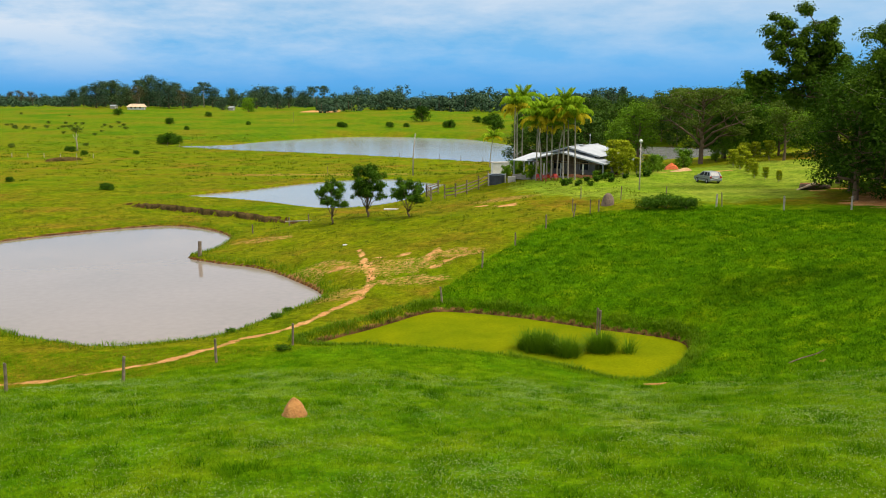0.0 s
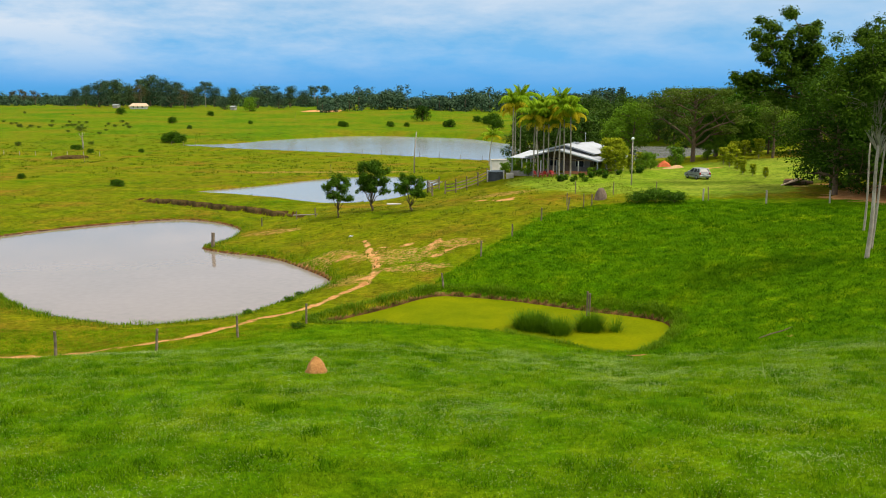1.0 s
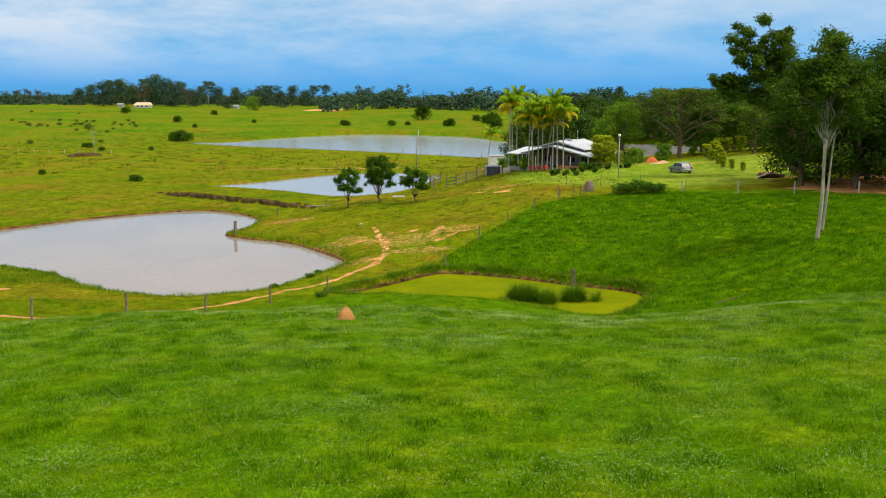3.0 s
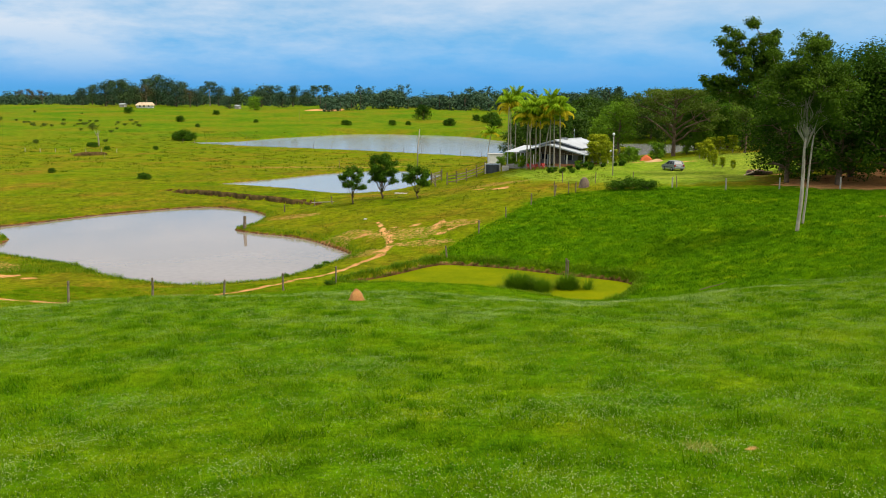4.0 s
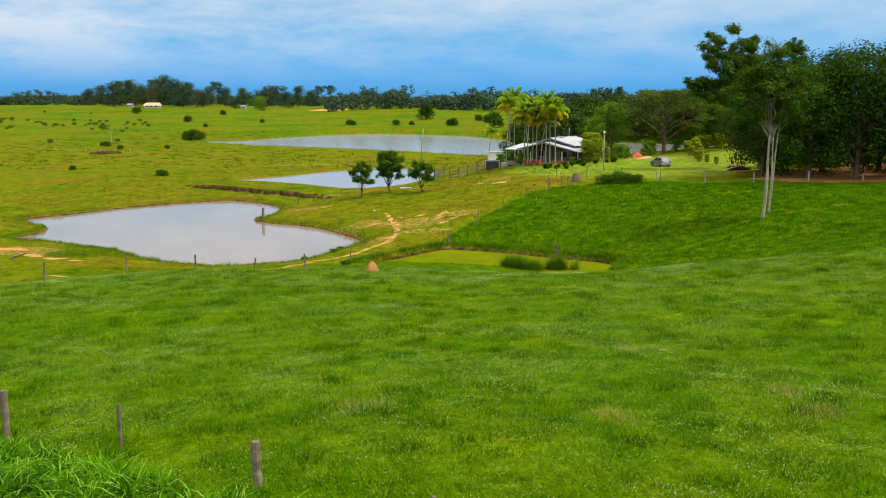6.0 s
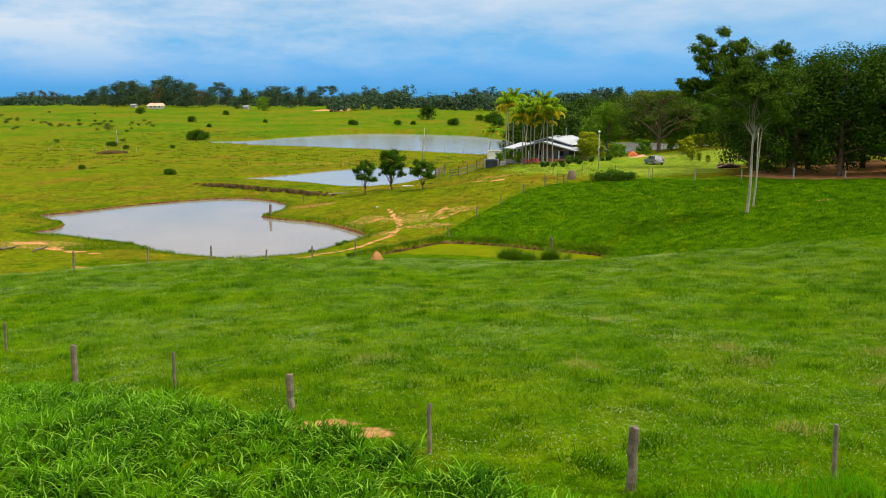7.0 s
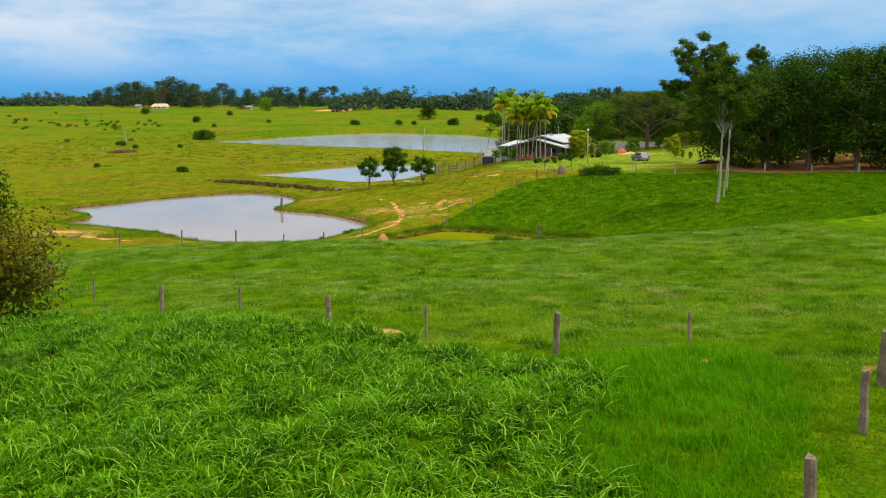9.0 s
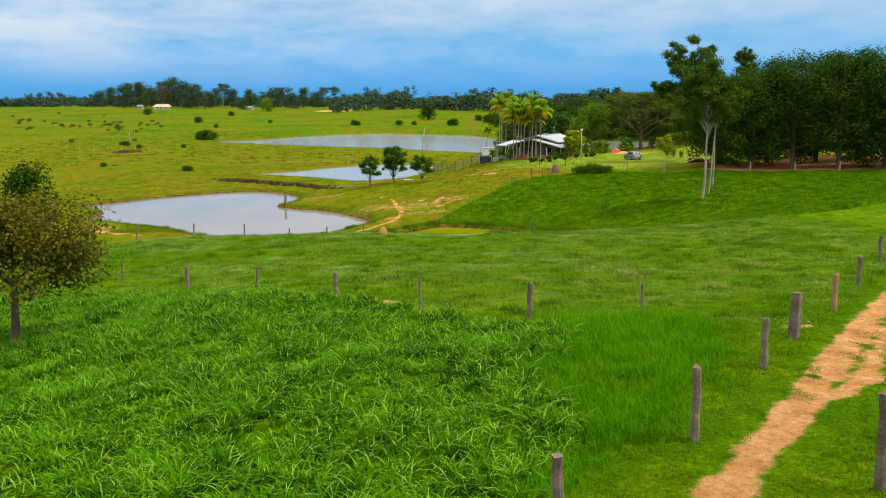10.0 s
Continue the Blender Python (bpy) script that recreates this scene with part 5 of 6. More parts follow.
# ---- car ----
def build_car():
    paint = material("silver_paint", (0.24, 0.265, 0.30), 0.38, (0.22, 0.245, 0.28), 1, 60, 0.03, metal=0.3, spec=0.4)
    tyre_m = material("tyre", (0.02, 0.02, 0.02), 0.85, (0.03, 0.03, 0.03), 4, 40, 0.2)
    rim_m = material("rim", (0.5, 0.5, 0.52), 0.35, (0.4, 0.4, 0.42), 4, 40, 0.1, metal=0.8)
    red = material("tail_lens", (0.35, 0.012, 0.012), 0.2, (0.28, 0.01, 0.01), 4, 40, 0.1, spec=0.5)
    clear = material("head_lens", (0.6, 0.62, 0.65), 0.15, (0.5, 0.52, 0.55), 4, 40, 0.1, spec=0.5)
    black = material("black_trim", (0.025, 0.025, 0.027), 0.6, (0.035, 0.035, 0.036), 4, 40, 0.1)
    x, y = 34.0, 116.71
    car = thing("car", "silver five-door hatchback parked on the grass", "car", pose(x, y, ground(x, y), 0, 0, 103))
    # side outline: x forward along the length, z up; y half-widths
    low = [(-1.98, 0.42), (-1.95, 0.30), (1.90, 0.26), (2.03, 0.42), (2.0, 0.62), (1.75, 0.78), (0.85, 0.93), (-1.90, 0.97), (-2.02, 0.75)]
    bm = bmesh.new()
    rings = []
    for yy, inset in ((-0.84, 0.05), (-0.86, 0.0), (0.86, 0.0), (0.84, 0.05)):
        rings.append([bm.verts.new((px * (1 - inset * 0.4), yy if inset == 0 else yy * 0.97, pz - inset * 0.3)) for px, pz in low])
    for a, b in zip(rings, rings[1:]):
        for i in range(len(low)):
            bm.faces.new((a[i], a[(i + 1) % len(low)], b[(i + 1) % len(low)], b[i]))
    bm.faces.new(rings[0])
    bm.faces.new(rings[-1][::-1])
    part("body", bm, paint, car, smooth=False)
    # cabin: glass house with a painted roof and pillars
    zb, zt = 0.93, 1.44
    bm = bmesh.new()
    prism(bm, [(0.95, -0.74, zb), (0.95, 0.74, zb), (-1.90, 0.76, zb), (-1.90, -0.76, zb)], [(0.15, -0.58, zt), (0.15, 0.58, zt), (-1.52, 0.60, zt), (-1.52, -0.60, zt)])
    part("cabin_glass", bm, DARK_GLASS, car, "dark tinted windows")
    bm = bmesh.new()
    prism(bm, [(0.22, -0.62, zt - 0.03), (0.22, 0.62, zt - 0.03), (-1.58, 0.63, zt - 0.03), (-1.58, -0.63, zt - 0.03)], [(0.05, -0.52, zt + 0.05), (0.05, 0.52, zt + 0.05), (-1.45, 0.53, zt + 0.05), (-1.45, -0.53, zt + 0.05)])
    part("roof", bm, paint, car)
    for s in (-1, 1):
        for xa, xb, wdt in ((0.98, 0.17, 0.07), (-0.25, -0.35, 0.07), (-1.12, -1.12, 0.07), (-1.90, -1.53, 0.16)):
            bm = bmesh.new()
            prism(bm, [(xa - wdt, s * 0.77, zb - 0.02), (xa + wdt, s * 0.77, zb - 0.02), (xa + wdt, s * 0.72, zb - 0.02), (xa - wdt, s * 0.72, zb - 0.02)],
                  [(xb - wdt, s * 0.615, zt), (xb + wdt, s * 0.615, zt), (xb + wdt, s * 0.56, zt), (xb - wdt, s * 0.56, zt)])
            part("pillar", bm, paint, car)
        bm = bmesh.new()
        box(bm, 0.62, 0.80, s * 0.93 - 0.09, s * 0.93 + 0.09, 0.92, 1.05, 0.03)
        part("mirror", bm, paint, car)
        bm = bmesh.new()
        box(bm, -2.04, -1.90, s * 0.70 - 0.13, s * 0.70 + 0.13, 0.68, 0.96, 0.03)
        part("tail_light", bm, red, car)
        bm = bmesh.new()
        box(bm, 1.86, 2.02, s * 0.62 - 0.17, s * 0.62 + 0.17, 0.60, 0.74, 0.03)
        part("headlight", bm, clear, car)
        bm = bmesh.new()
        box(bm, -1.3, 1.2, s * 0.862 - 0.012, s * 0.862 + 0.012, 0.52, 0.58)
        part("side_strip", bm, black, car)
        for xd in (0.15, -0.78):
            bm = bmesh.new()
            box(bm, xd - 0.09, xd + 0.09, s * 0.868 - 0.015, s * 0.868 + 0.015, 0.80, 0.83)
            part("door_handle", bm, black, car)
        for xw in (1.25, -1.25):
            w = new("wheel")
            w.parent = car
            w.location = (xw, s * 0.74, 0.29)
            bm = bmesh.new()
            prof = [(-0.09, 0.2), (-0.1, 0.27), (-0.06, 0.3), (0.06, 0.3), (0.1, 0.27), (0.09, 0.2)]
            rr = [[bm.verts.new((r * math.cos(a), o + s * 0.05, r * math.sin(a))) for a in (2 * math.pi * k / 20 for k in range(20))] for o, r in prof]
            for a, b in zip(rr, rr[1:]):
                for k in range(20):
                    bm.faces.new((a[k], a[(k + 1) % 20], b[(k + 1) % 20], b[k]))
            part("tyre", bm, tyre_m, w)
            bm = bmesh.new()
            rr = [[bm.verts.new((r * math.cos(a), o, r * math.sin(a))) for a in (2 * math.pi * k / 16 for k in range(16))] for o, r in ((s * 0.11, 0.19), (s * 0.13, 0.14), (s * 0.10, 0.05))]
            for a, b in zip(rr, rr[1:]):
                for k in range(16):
                    bm.faces.new((a[k], a[(k + 1) % 16], b[(k + 1) % 16], b[k]))
            bm.faces.new(rr[-1])
            part("rim", bm, rim_m, w)
    for name, x0, x1, z0, z1 in (("rear_bumper", -2.08, -1.95, 0.34, 0.60), ("front_bumper", 1.97, 2.09, 0.30, 0.54)):
        bm = bmesh.new()
        box(bm, x0, x1, -0.82, 0.82, z0, z1, 0.03)
        part(name, bm, paint, car)
    bm = bmesh.new()
    box(bm, -2.10, -2.085, -0.25, 0.25, 0.62, 0.73)
    part("number_plate", bm, WHITE_PAINT, car)
    bm = bmesh.new()
    prism(bm, [(-1.935, -0.58, 0.99), (-1.935, 0.58, 0.99), (-1.90, 0.58, 0.99), (-1.90, -0.58, 0.99)], [(-1.575, -0.48, 1.40), (-1.575, 0.48, 1.40), (-1.54, 0.48, 1.40), (-1.54, -0.48, 1.40)])
    part("rear_window", bm, DARK_GLASS, car)


build_car()


# ---- yard things ----
def build_yard():
    # round tank, trough and low white store wall
    x, y = 7.8, 131.21
    t = thing("water_tank", "round dark open water tank with a pale blue rim", "tank", pose(x, y, ground(x, y)))
    bm = bmesh.new()
    rr = [[bm.verts.new((r * math.cos(a), r * math.sin(a), z)) for a in (2 * math.pi * k / 28 for k in range(28))] for r, z in ((1.12, -0.3), (1.15, 1.25), (1.08, 1.25), (1.05, 0.95))]
    for a, b in zip(rr, rr[1:]):
        for k in range(28):
            bm.faces.new((a[k], a[(k + 1) % 28], b[(k + 1) % 28], b[k]))
    bm.faces.new(rr[-1])
    part("tank_wall", bm, SLATE_BLUE, t)
    bm = bmesh.new()
    ring = [(1.16 * math.cos(a), 1.16 * math.sin(a), 1.25) for a in (2 * math.pi * k / 28 for k in range(29))]
    tube(bm, ring, [0.06] * 29, 6, False)
    part("rim", bm, material("pale_blue_rim", (0.25, 0.33, 0.42), 0.5), t)
    for s in (-1, 1):
        bm = bmesh.new()
        box(bm, s * 1.2 - 0.09, s * 1.2 + 0.09, -1.0, -0.8, -0.3, 1.45, 0.015)
        part("post", bm, CONCRETE, t)
    bm = bmesh.new()
    x, y = 9.9, 130.22
    box(bm, -0.55, 0.55, -0.35, 0.35, -0.3, 0.75, 0.04)
    tagged(part("trough", bm, CONCRETE), "grey concrete block beside the tank", "trough").matrix_world = pose(x, y, ground(x, y))
    x, y = 9.2, 141.74
    s = thing("white_shed", "low white-painted masonry store with a flat top", "shed", pose(x, y, ground(x, y), 0, 0, 6))
    bm = bmesh.new()
    box(bm, -1.55, 1.55, -0.9, 0.9, -0.6, 1.55, 0.03)
    part("wall", bm, WHITE_PAINT, s)
    bm = bmesh.new()
    box(bm, -1.65, 1.65, -1.0, 1.0, 1.55, 1.63, 0.02)
    part("roof", bm, CONCRETE, s)
    # lamp post
    x, y = 23.3, 107.55
    lp = thing("yard_lamp", "tall grey lamp post with a white globe", "lamp post", pose(x, y, ground(x, y)))
    bm = bmesh.new()
    tube(bm, [(0, 0, -0.4), (0, 0, 2.5), (0, 0, 5.5)], [0.085, 0.075, 0.06], 10)
    part("pole", bm, PALE_POST, lp, smooth=True)
    bm = bmesh.new()
    bmesh.ops.create_uvsphere(bm, u_segments=14, v_segments=9, radius=0.19, matrix=Matrix.Translation((0, 0, 5.72)))
    part("globe", bm, material("white_globe", (0.82, 0.82, 0.8), 0.3, (0.75, 0.75, 0.73)), lp, "white glass globe, unlit", smooth=True)
    bm = bmesh.new()
    tube(bm, [(0, 0, 5.45), (0, 0, 5.58)], [0.1, 0.12], 10)
    part("collar", bm, GALV, lp)
    # bare pole on the dam side of the pond
    x, y = -6.3, 192.88
    bm = bmesh.new()
    tube(bm, [(0, 0, -0.5), (0.1, 0, 4.5), (0.55, 0, 8.9)], [0.15, 0.12, 0.09], 8)
    tagged(part("utility_pole", bm, PALE_POST, smooth=True), "tall bare leaning wooden pole", "pole").matrix_world = pose(x, y, ground(x, y))
    # termite mound
    bm = bmesh.new()
    rng = np.random.default_rng(4)
    rr = []
    for z, r in ((-0.25, 0.52), (0.0, 0.47), (0.16, 0.42), (0.30, 0.34), (0.43, 0.25), (0.55, 0.15), (0.63, 0.09), (0.67, 0.03)):
        rr.append([bm.verts.new(((r + rng.normal() * 0.3 * min(r, 0.12)) * math.cos(a) + 0.03 * z, (r + rng.normal() * 0.3 * min(r, 0.12)) * math.sin(a), z + rng.normal() * 0.02)) for a in (2 * math.pi * k / 18 for k in range(18))])
    for a, b in zip(rr, rr[1:]):
        for k in range(18):
            bm.faces.new((a[k], a[(k + 1) % 18], b[(k + 1) % 18], b[k]))
    bm.faces.new(rr[-1])
    tagged(part("termite_mound", bm, CLAY, smooth=True), "orange clay termite mound standing in the pasture", "mound").matrix_world = pose(-5.5, 32.93, ground(-5.5, 32.93))
    # old stump
    bm = bmesh.new()
    rr = []
    for z, r in ((-0.3, 0.72), (0.1, 0.66), (0.6, 0.60), (1.0, 0.48), (1.25, 0.30), (1.34, 0.10)):
        rr.append([bm.verts.new(((r * (1 + 0.1 * math.sin(3 * a + z * 2)) + rng.normal() * 0.02) * math.cos(a), 0.75 * (r + rng.normal() * 0.03) * math.sin(a), z)) for a in (2 * math.pi * k / 18 for k in range(18))])
    for a, b in zip(rr, rr[1:]):
        for k in range(18):
            bm.faces.new((a[k], a[(k + 1) % 18], b[(k + 1) % 18], b[k]))
    bm.faces.new(rr[-1])
    tagged(part("tree_stump", bm, material("old_stump", (0.22, 0.16, 0.12), 0.95, (0.13, 0.095, 0.07), 2, 14, 0.3, 0.03, 8), smooth=True), "weathered brown tree stump in short grass", "stump").matrix_world = pose(17.8, 97.6, ground(17.8, 97.6))
    # orange sheet over a heap, and a heap of sand
    bm = bmesh.new()
    rng = np.random.default_rng(6)
    g = [[bm.verts.new((u, v, (1.15 * (1 - abs(u) / 1.15) ** 0.6 * (1 - abs(v) / 0.9) ** 0.5 if abs(u) < 1.1 and abs(v) < 0.85 else 0) + rng.normal() * 0.03 - 0.05)) for u in np.linspace(-1.1, 1.1, 11)] for v in np.linspace(-0.85, 0.85, 8)]
    for i in range(7):
        for j in range(10):
            bm.faces.new((g[i][j], g[i][j + 1], g[i + 1][j + 1], g[i + 1][j]))
    low = [bm.verts.new((u, v, -0.2)) for u, v in ((-1.1, -0.85), (1.1, -0.85), (1.1, 0.85), (-1.1, 0.85))]
    bm.faces.new(low)
    tagged(part("covered_heap", bm, material("orange_sheet", (0.62, 0.13, 0.03), 0.6, (0.5, 0.1, 0.025), 2, 14, 0.15)), "heap covered by an orange plastic sheet", "heap").matrix_world = pose(35.3, 140.55, ground(35.3, 140.55))
    bm = bmesh.new()
    g = [[bm.verts.new((2.1 * u, 0.9 * v, 0.62 * math.exp(-2.2 * (u * u + v * v)) + 0.08 * math.sin(5 * u) * math.cos(4 * v) - 0.14)) for u in np.linspace(-1, 1, 15)] for v in np.linspace(-1, 1, 9)]
    for i in range(8):
        for j in range(14):
            bm.faces.new((g[i][j], g[i][j + 1], g[i + 1][j + 1], g[i + 1][j]))
    tagged(part("sand_heap", bm, material("sand", (0.52, 0.33, 0.17), 0.95, (0.42, 0.25, 0.12), 2, 18, 0.2, 0.03, 12), smooth=True), "low heap of pale orange sand", "heap").matrix_world = pose(35.6, 134.56, ground(35.6, 134.56), 0, 0, 8)
    # felled logs with a pale split plank
    for k, (x, y, a, l, r, mat, lab) in enumerate([(41.7, 102.85, 12, 2.6, 0.34, BARK, "dark felled log lying on bare soil"), (43.1, 103.6, -8, 2.0, 0.28, BARK, "dark felled log lying on bare soil"), (42.0, 103.91, 5, 2.2, 0.26, BRICK_RED, "reddish sawn log on top of the dark one")]):
        bm = bmesh.new()
        tube(bm, [(-l / 2, 0, 0), (-l / 6, 0.05, 0.02), (l / 6, 0, 0), (l / 2, 0.03, 0)], [r, r * 0.95, r * 0.97, r * 0.9], 12)
        tagged(part("log", bm, mat, smooth=True), lab, "log", "felled logs").matrix_world = pose(x, y, ground(x, y) + r * 0.9 + (0.25 if k == 2 else 0), 0, 0, a)
    bm = bmesh.new()
    prism(bm, [(-1.1, -0.2, 0), (1.0, -0.25, 0.75), (1.0, 0.2, 0.75), (-1.1, 0.2, 0)], [(-1.1, -0.2, 0.08), (0.95, -0.2, 0.95), (0.95, 0.2, 0.95), (-1.1, 0.2, 0.08)])
    tagged(part("split_plank", bm, material("fresh_timber", (0.62, 0.47, 0.31), 0.8, (0.5, 0.37, 0.24), 3, 30, 0.15)), "pale split plank leaning on felled logs", "plank", "felled logs").matrix_world = pose(41.0, 102.26, ground(41.0, 102.26))
    # white plank at the pond's edge
    bm = bmesh.new()
    box(bm, -1.0, 1.0, -0.18, 0.18, -0.05, 0.12, 0.02)
    tagged(part("plank", bm, WHITE_PAINT), "white painted plank lying at the pond's edge", "plank").matrix_world = pose(-6.9, 121.71, ground(-6.9, 121.71) + 0.05, 0, 0, -14)
    # fallen branch on the slope
    bm = bmesh.new()
    tube(bm, [(-1.3, -0.6, 0.02), (-0.4, -0.1, 0.16), (0.5, 0.2, 0.3), (1.2, 0.7, 0.42)], [0.025, 0.035, 0.03, 0.01], 6)
    tube(bm, [(0.3, 0.15, 0.25), (0.6, -0.2, 0.5)], [0.03, 0.01], 5)
    tagged(part("fallen_branch", bm, BARK), "grey fallen branch lying on the grass slope", "branch").matrix_world = pose(20.7, 50.06, ground(20.7, 50.06))
    # crumpled white bag
    bm = bmesh.new()
    bmesh.ops.create_icosphere(bm, subdivisions=2, radius=0.14)
    rng = np.random.default_rng(14)
    for v in bm.verts:
        v.co = Vector((v.co.x * 1.5, v.co.y, max(v.co.z, -0.1) * 0.6)) * (1 + 0.22 * rng.normal())
    tagged(part("plastic_bag", bm, WHITE_PAINT), "crumpled white plastic bag on grazed grass", "bag").matrix_world = pose(-10.0, 92.3, ground(-10.0, 92.3) + 0.05, 0, 0, 25)
    # grey driftwood by the clay pond
    for k, (x, y) in enumerate([(-47.9, 60.7), (-47.3, 61.8), (-43.6, 61.5)]):
        bm = bmesh.new()
        tube(bm, [(-1.3, 0, 0.05), (-0.4, 0.2, 0.22), (0.5, -0.1, 0.2), (1.3, 0.15, 0.34)], [0.13, 0.12, 0.09, 0.03], 7)
        tube(bm, [(-0.3, 0.2, 0.2), (0.2, 0.7, 0.55)], [0.07, 0.02], 5)
        tube(bm, [(0.4, -0.1, 0.2), (0.9, -0.6, 0.5)], [0.06, 0.02], 5)
        tagged(part("fallen_branch", bm, POST_WOOD, smooth=True), "grey bare branch lying by the clay pond", "branch", "driftwood by the clay pond").matrix_world = pose(x, y, ground(x, y), 0, 0, 40 * k)
    # dead tree in the plain
    bm = bmesh.new()
    tube(bm, [(0, 0, -0.4), (0.1, 0, 2.0), (-0.1, 0, 4.2), (0.1, 0, 6.2)], [0.32, 0.26, 0.18, 0.05], 8)
    tube(bm, [(-0.05, 0, 3.6), (-0.9, 0.2, 4.8), (-1.3, 0.2, 5.9)], [0.12, 0.08, 0.03], 6)
    tube(bm, [(0, 0, 4.4), (0.8, -0.2, 5.3), (1.1, -0.2, 6.3)], [0.10, 0.06, 0.02], 6)
    tagged(part("dead_tree", bm, PALE_BARK, smooth=True), "pale bare dead tree in the open plain", "tree").matrix_world = pose(-129.7, 324.0, ground(-129.7, 324.0))
    # distant homestead
    x, y = far_at(243, 692), 692
    fh = thing("far_house", "distant farmhouse with a cream tiled roof", "house", pose(x, y, ground(x, y), 0, 0, 8) )
    bm = bmesh.new()
    box(bm, -6, 6, -3.5, 3.5, -1, 1.9)
    part("wall", bm, WHITE_PAINT, fh)
    bm = bmesh.new()
    prism(bm, [(-7, -4.6, 1.8), (7, -4.6, 1.8), (7, 4.6, 1.8), (-7, 4.6, 1.8)], [(-4.5, -0.1, 4.2), (5.5, -0.1, 4.2), (5.5, 0.1, 4.2), (-4.5, 0.1, 4.2)])
    part("roof", bm, material("cream_roof", (0.62, 0.46, 0.32), 0.7, (0.5, 0.36, 0.24)), fh)
    for wx in (-4, -1, 2.5):
        bm = bmesh.new()
        box(bm, wx, wx + 1.3, -3.55, -3.5, 0.8, 2.0)
        part("window", bm, DARK_GLASS, fh)
    for px, d, w in ((203, 704, 4), (411, 690, 3.5)):
        x = far_at(px, d)
        f2 = thing("far_shed", "small distant shed with a grey roof", "shed", pose(x, d, ground(x, d), 0, 0, -10))
        bm = bmesh.new()
        box(bm, -w / 2, w / 2, -2, 2, -1, 2.0)
        part("wall", bm, CONCRETE, f2)
        bm = bmesh.new()
        prism(bm, [(-w / 2 - 0.5, -2.5, 2), (w / 2 + 0.5, -2.5, 2), (w / 2 + 0.5, 2.5, 2), (-w / 2 - 0.5, 2.5, 2)], [(-w / 2 - 0.5, -0.05, 3), (w / 2 + 0.5, -0.05, 3), (w / 2 + 0.5, 0.05, 3), (-w / 2 - 0.5, 0.05, 3)])
        part("roof", bm, GALV, f2)


build_yard()


# ---- garden plants ----
def build_garden():
    g = "yellow-leaved shrubs"
    croton = make_tree("tall croton with bright yellow-green leaves", at(25.2, 127.84), 4.6, 0.06, 20, 0.95, 0.42, 2200, 0.30, PALE_BARK, LEAF_YELLOW, 101, 0.02, 1.3, name="shrub", category="shrub", group=g)
    for i, (x, y, s) in enumerate([(26.4, 128.92, 0.75), (23.7, 126.92, 0.62), (27.2, 127.54, 0.5), (24.6, 131.22, 1.0), (22.9, 128.05, 0.5), (29.9, 133.67, 0.55), (43.5, 136.59, 0.66), (44.5, 133.51, 0.6), (42.3, 129.72, 0.5), (43.2, 127.42, 0.45), (42, 125.15, 0.42), (41.8, 122.11, 0.45), (41.4, 116.77, 0.4),
                                       (42, 113.7, 0.36), (40.8, 119.07, 0.34), (47.5, 144.16, 0.75), (49, 143.36, 0.75), (51, 142.57, 0.78), (45.5, 138.86, 0.7), (46.2, 141.12, 0.72), (23.2, 124.7, 0.8), (24.4, 123.6, 0.7), (25.2, 124.4, 0.85)]):
        c = placed(croton, x, y, 61 * i, s)
        c.scale = (s, s, s * (0.85 if x > 40 else 1.0))
    g = "green garden shrubs"
    shrub = make_tree("leafy green garden shrub before the house", at(14.4, 129.15), 2.9, 0.08, 9, 0.8, 0.55, 900, 0.3, BARK, LEAF_BRIGHT, 102, 0.05, 0.5, name="shrub", category="shrub", group=g)
    for i, (x, y, s) in enumerate([(10.6, 137.29, 0.75), (11.6, 134.99, 0.7), (9.4, 136.13, 0.55), (10.8, 132.3, 0.5), (11.6, 130.6, 0.42), (9.5, 134.6, 0.6), (12.6, 129.2, 0.75), (20.6, 122.9, 0.35), (30.5, 132.13, 0.9), (31.7, 134.44, 0.8), (29, 131.52, 0.55), (33, 139.82, 0.8), (37.3, 141.3, 1.1), (38.2, 143.44, 0.6), (20.6, 122.36, 0.42), (39.5, 147.42, 0.8), (45, 150.35, 0.9), (28.4, 125.24, 0.4)]):
        placed(shrub, x, y, 70 * i, s)
    low = make_tree("low tuft of garden leaves in the lawn", at(16.8, 120.44), 0.7, 0.03, 8, 0.35, 0.22, 260, 0.22, BARK, LEAF_MID, 103, 0.02, 0.5, name="garden_plant", category="plant", group="low garden plants")
    for i, (x, y) in enumerate([(18.0, 119.06), (19.2, 120.86), (20.4, 119.77), (21.7, 121.91), (17.3, 116.79), (18.8, 115.84), (22.8, 123.26), (15.9, 118.78), (26.6, 123.25), (24.6, 122.33), (22, 118.53), (27.8, 124.16)]):
        placed(low, x, y, 50 * i, 0.8 + 0.15 * (i % 4))
    weed = make_tree("tangled low weeds in the paddock", at(22.6, 91.58), 1.3, 0.04, 14, 1.5, 0.5, 1600, 0.2, BARK, LEAF_MID, 104, 0.02, 0.25, name="weed_clump", category="weeds", group="weed clumps in the paddock")
    for i, (x, y) in enumerate([(-14.7, 61.7), (-12.2, 65.6), (-11.8, 68.2), (-9.7, 54.2)]):
        tagged(placed(weed, x, y, 70 * i, 0.24 + 0.06 * (i % 2)), "small leafy weed on the pond bank", "weeds", "weeds by the clay pond")
    for i, (x, y, s) in enumerate([(20.8, 92.22, 0.75), (24.4, 90.63, 0.85), (23.4, 94.29, 0.8), (21.6, 94.03, 0.7), (25.2, 93.05, 0.6)]):
        placed(weed, x, y, 80 * i, s)


build_garden()


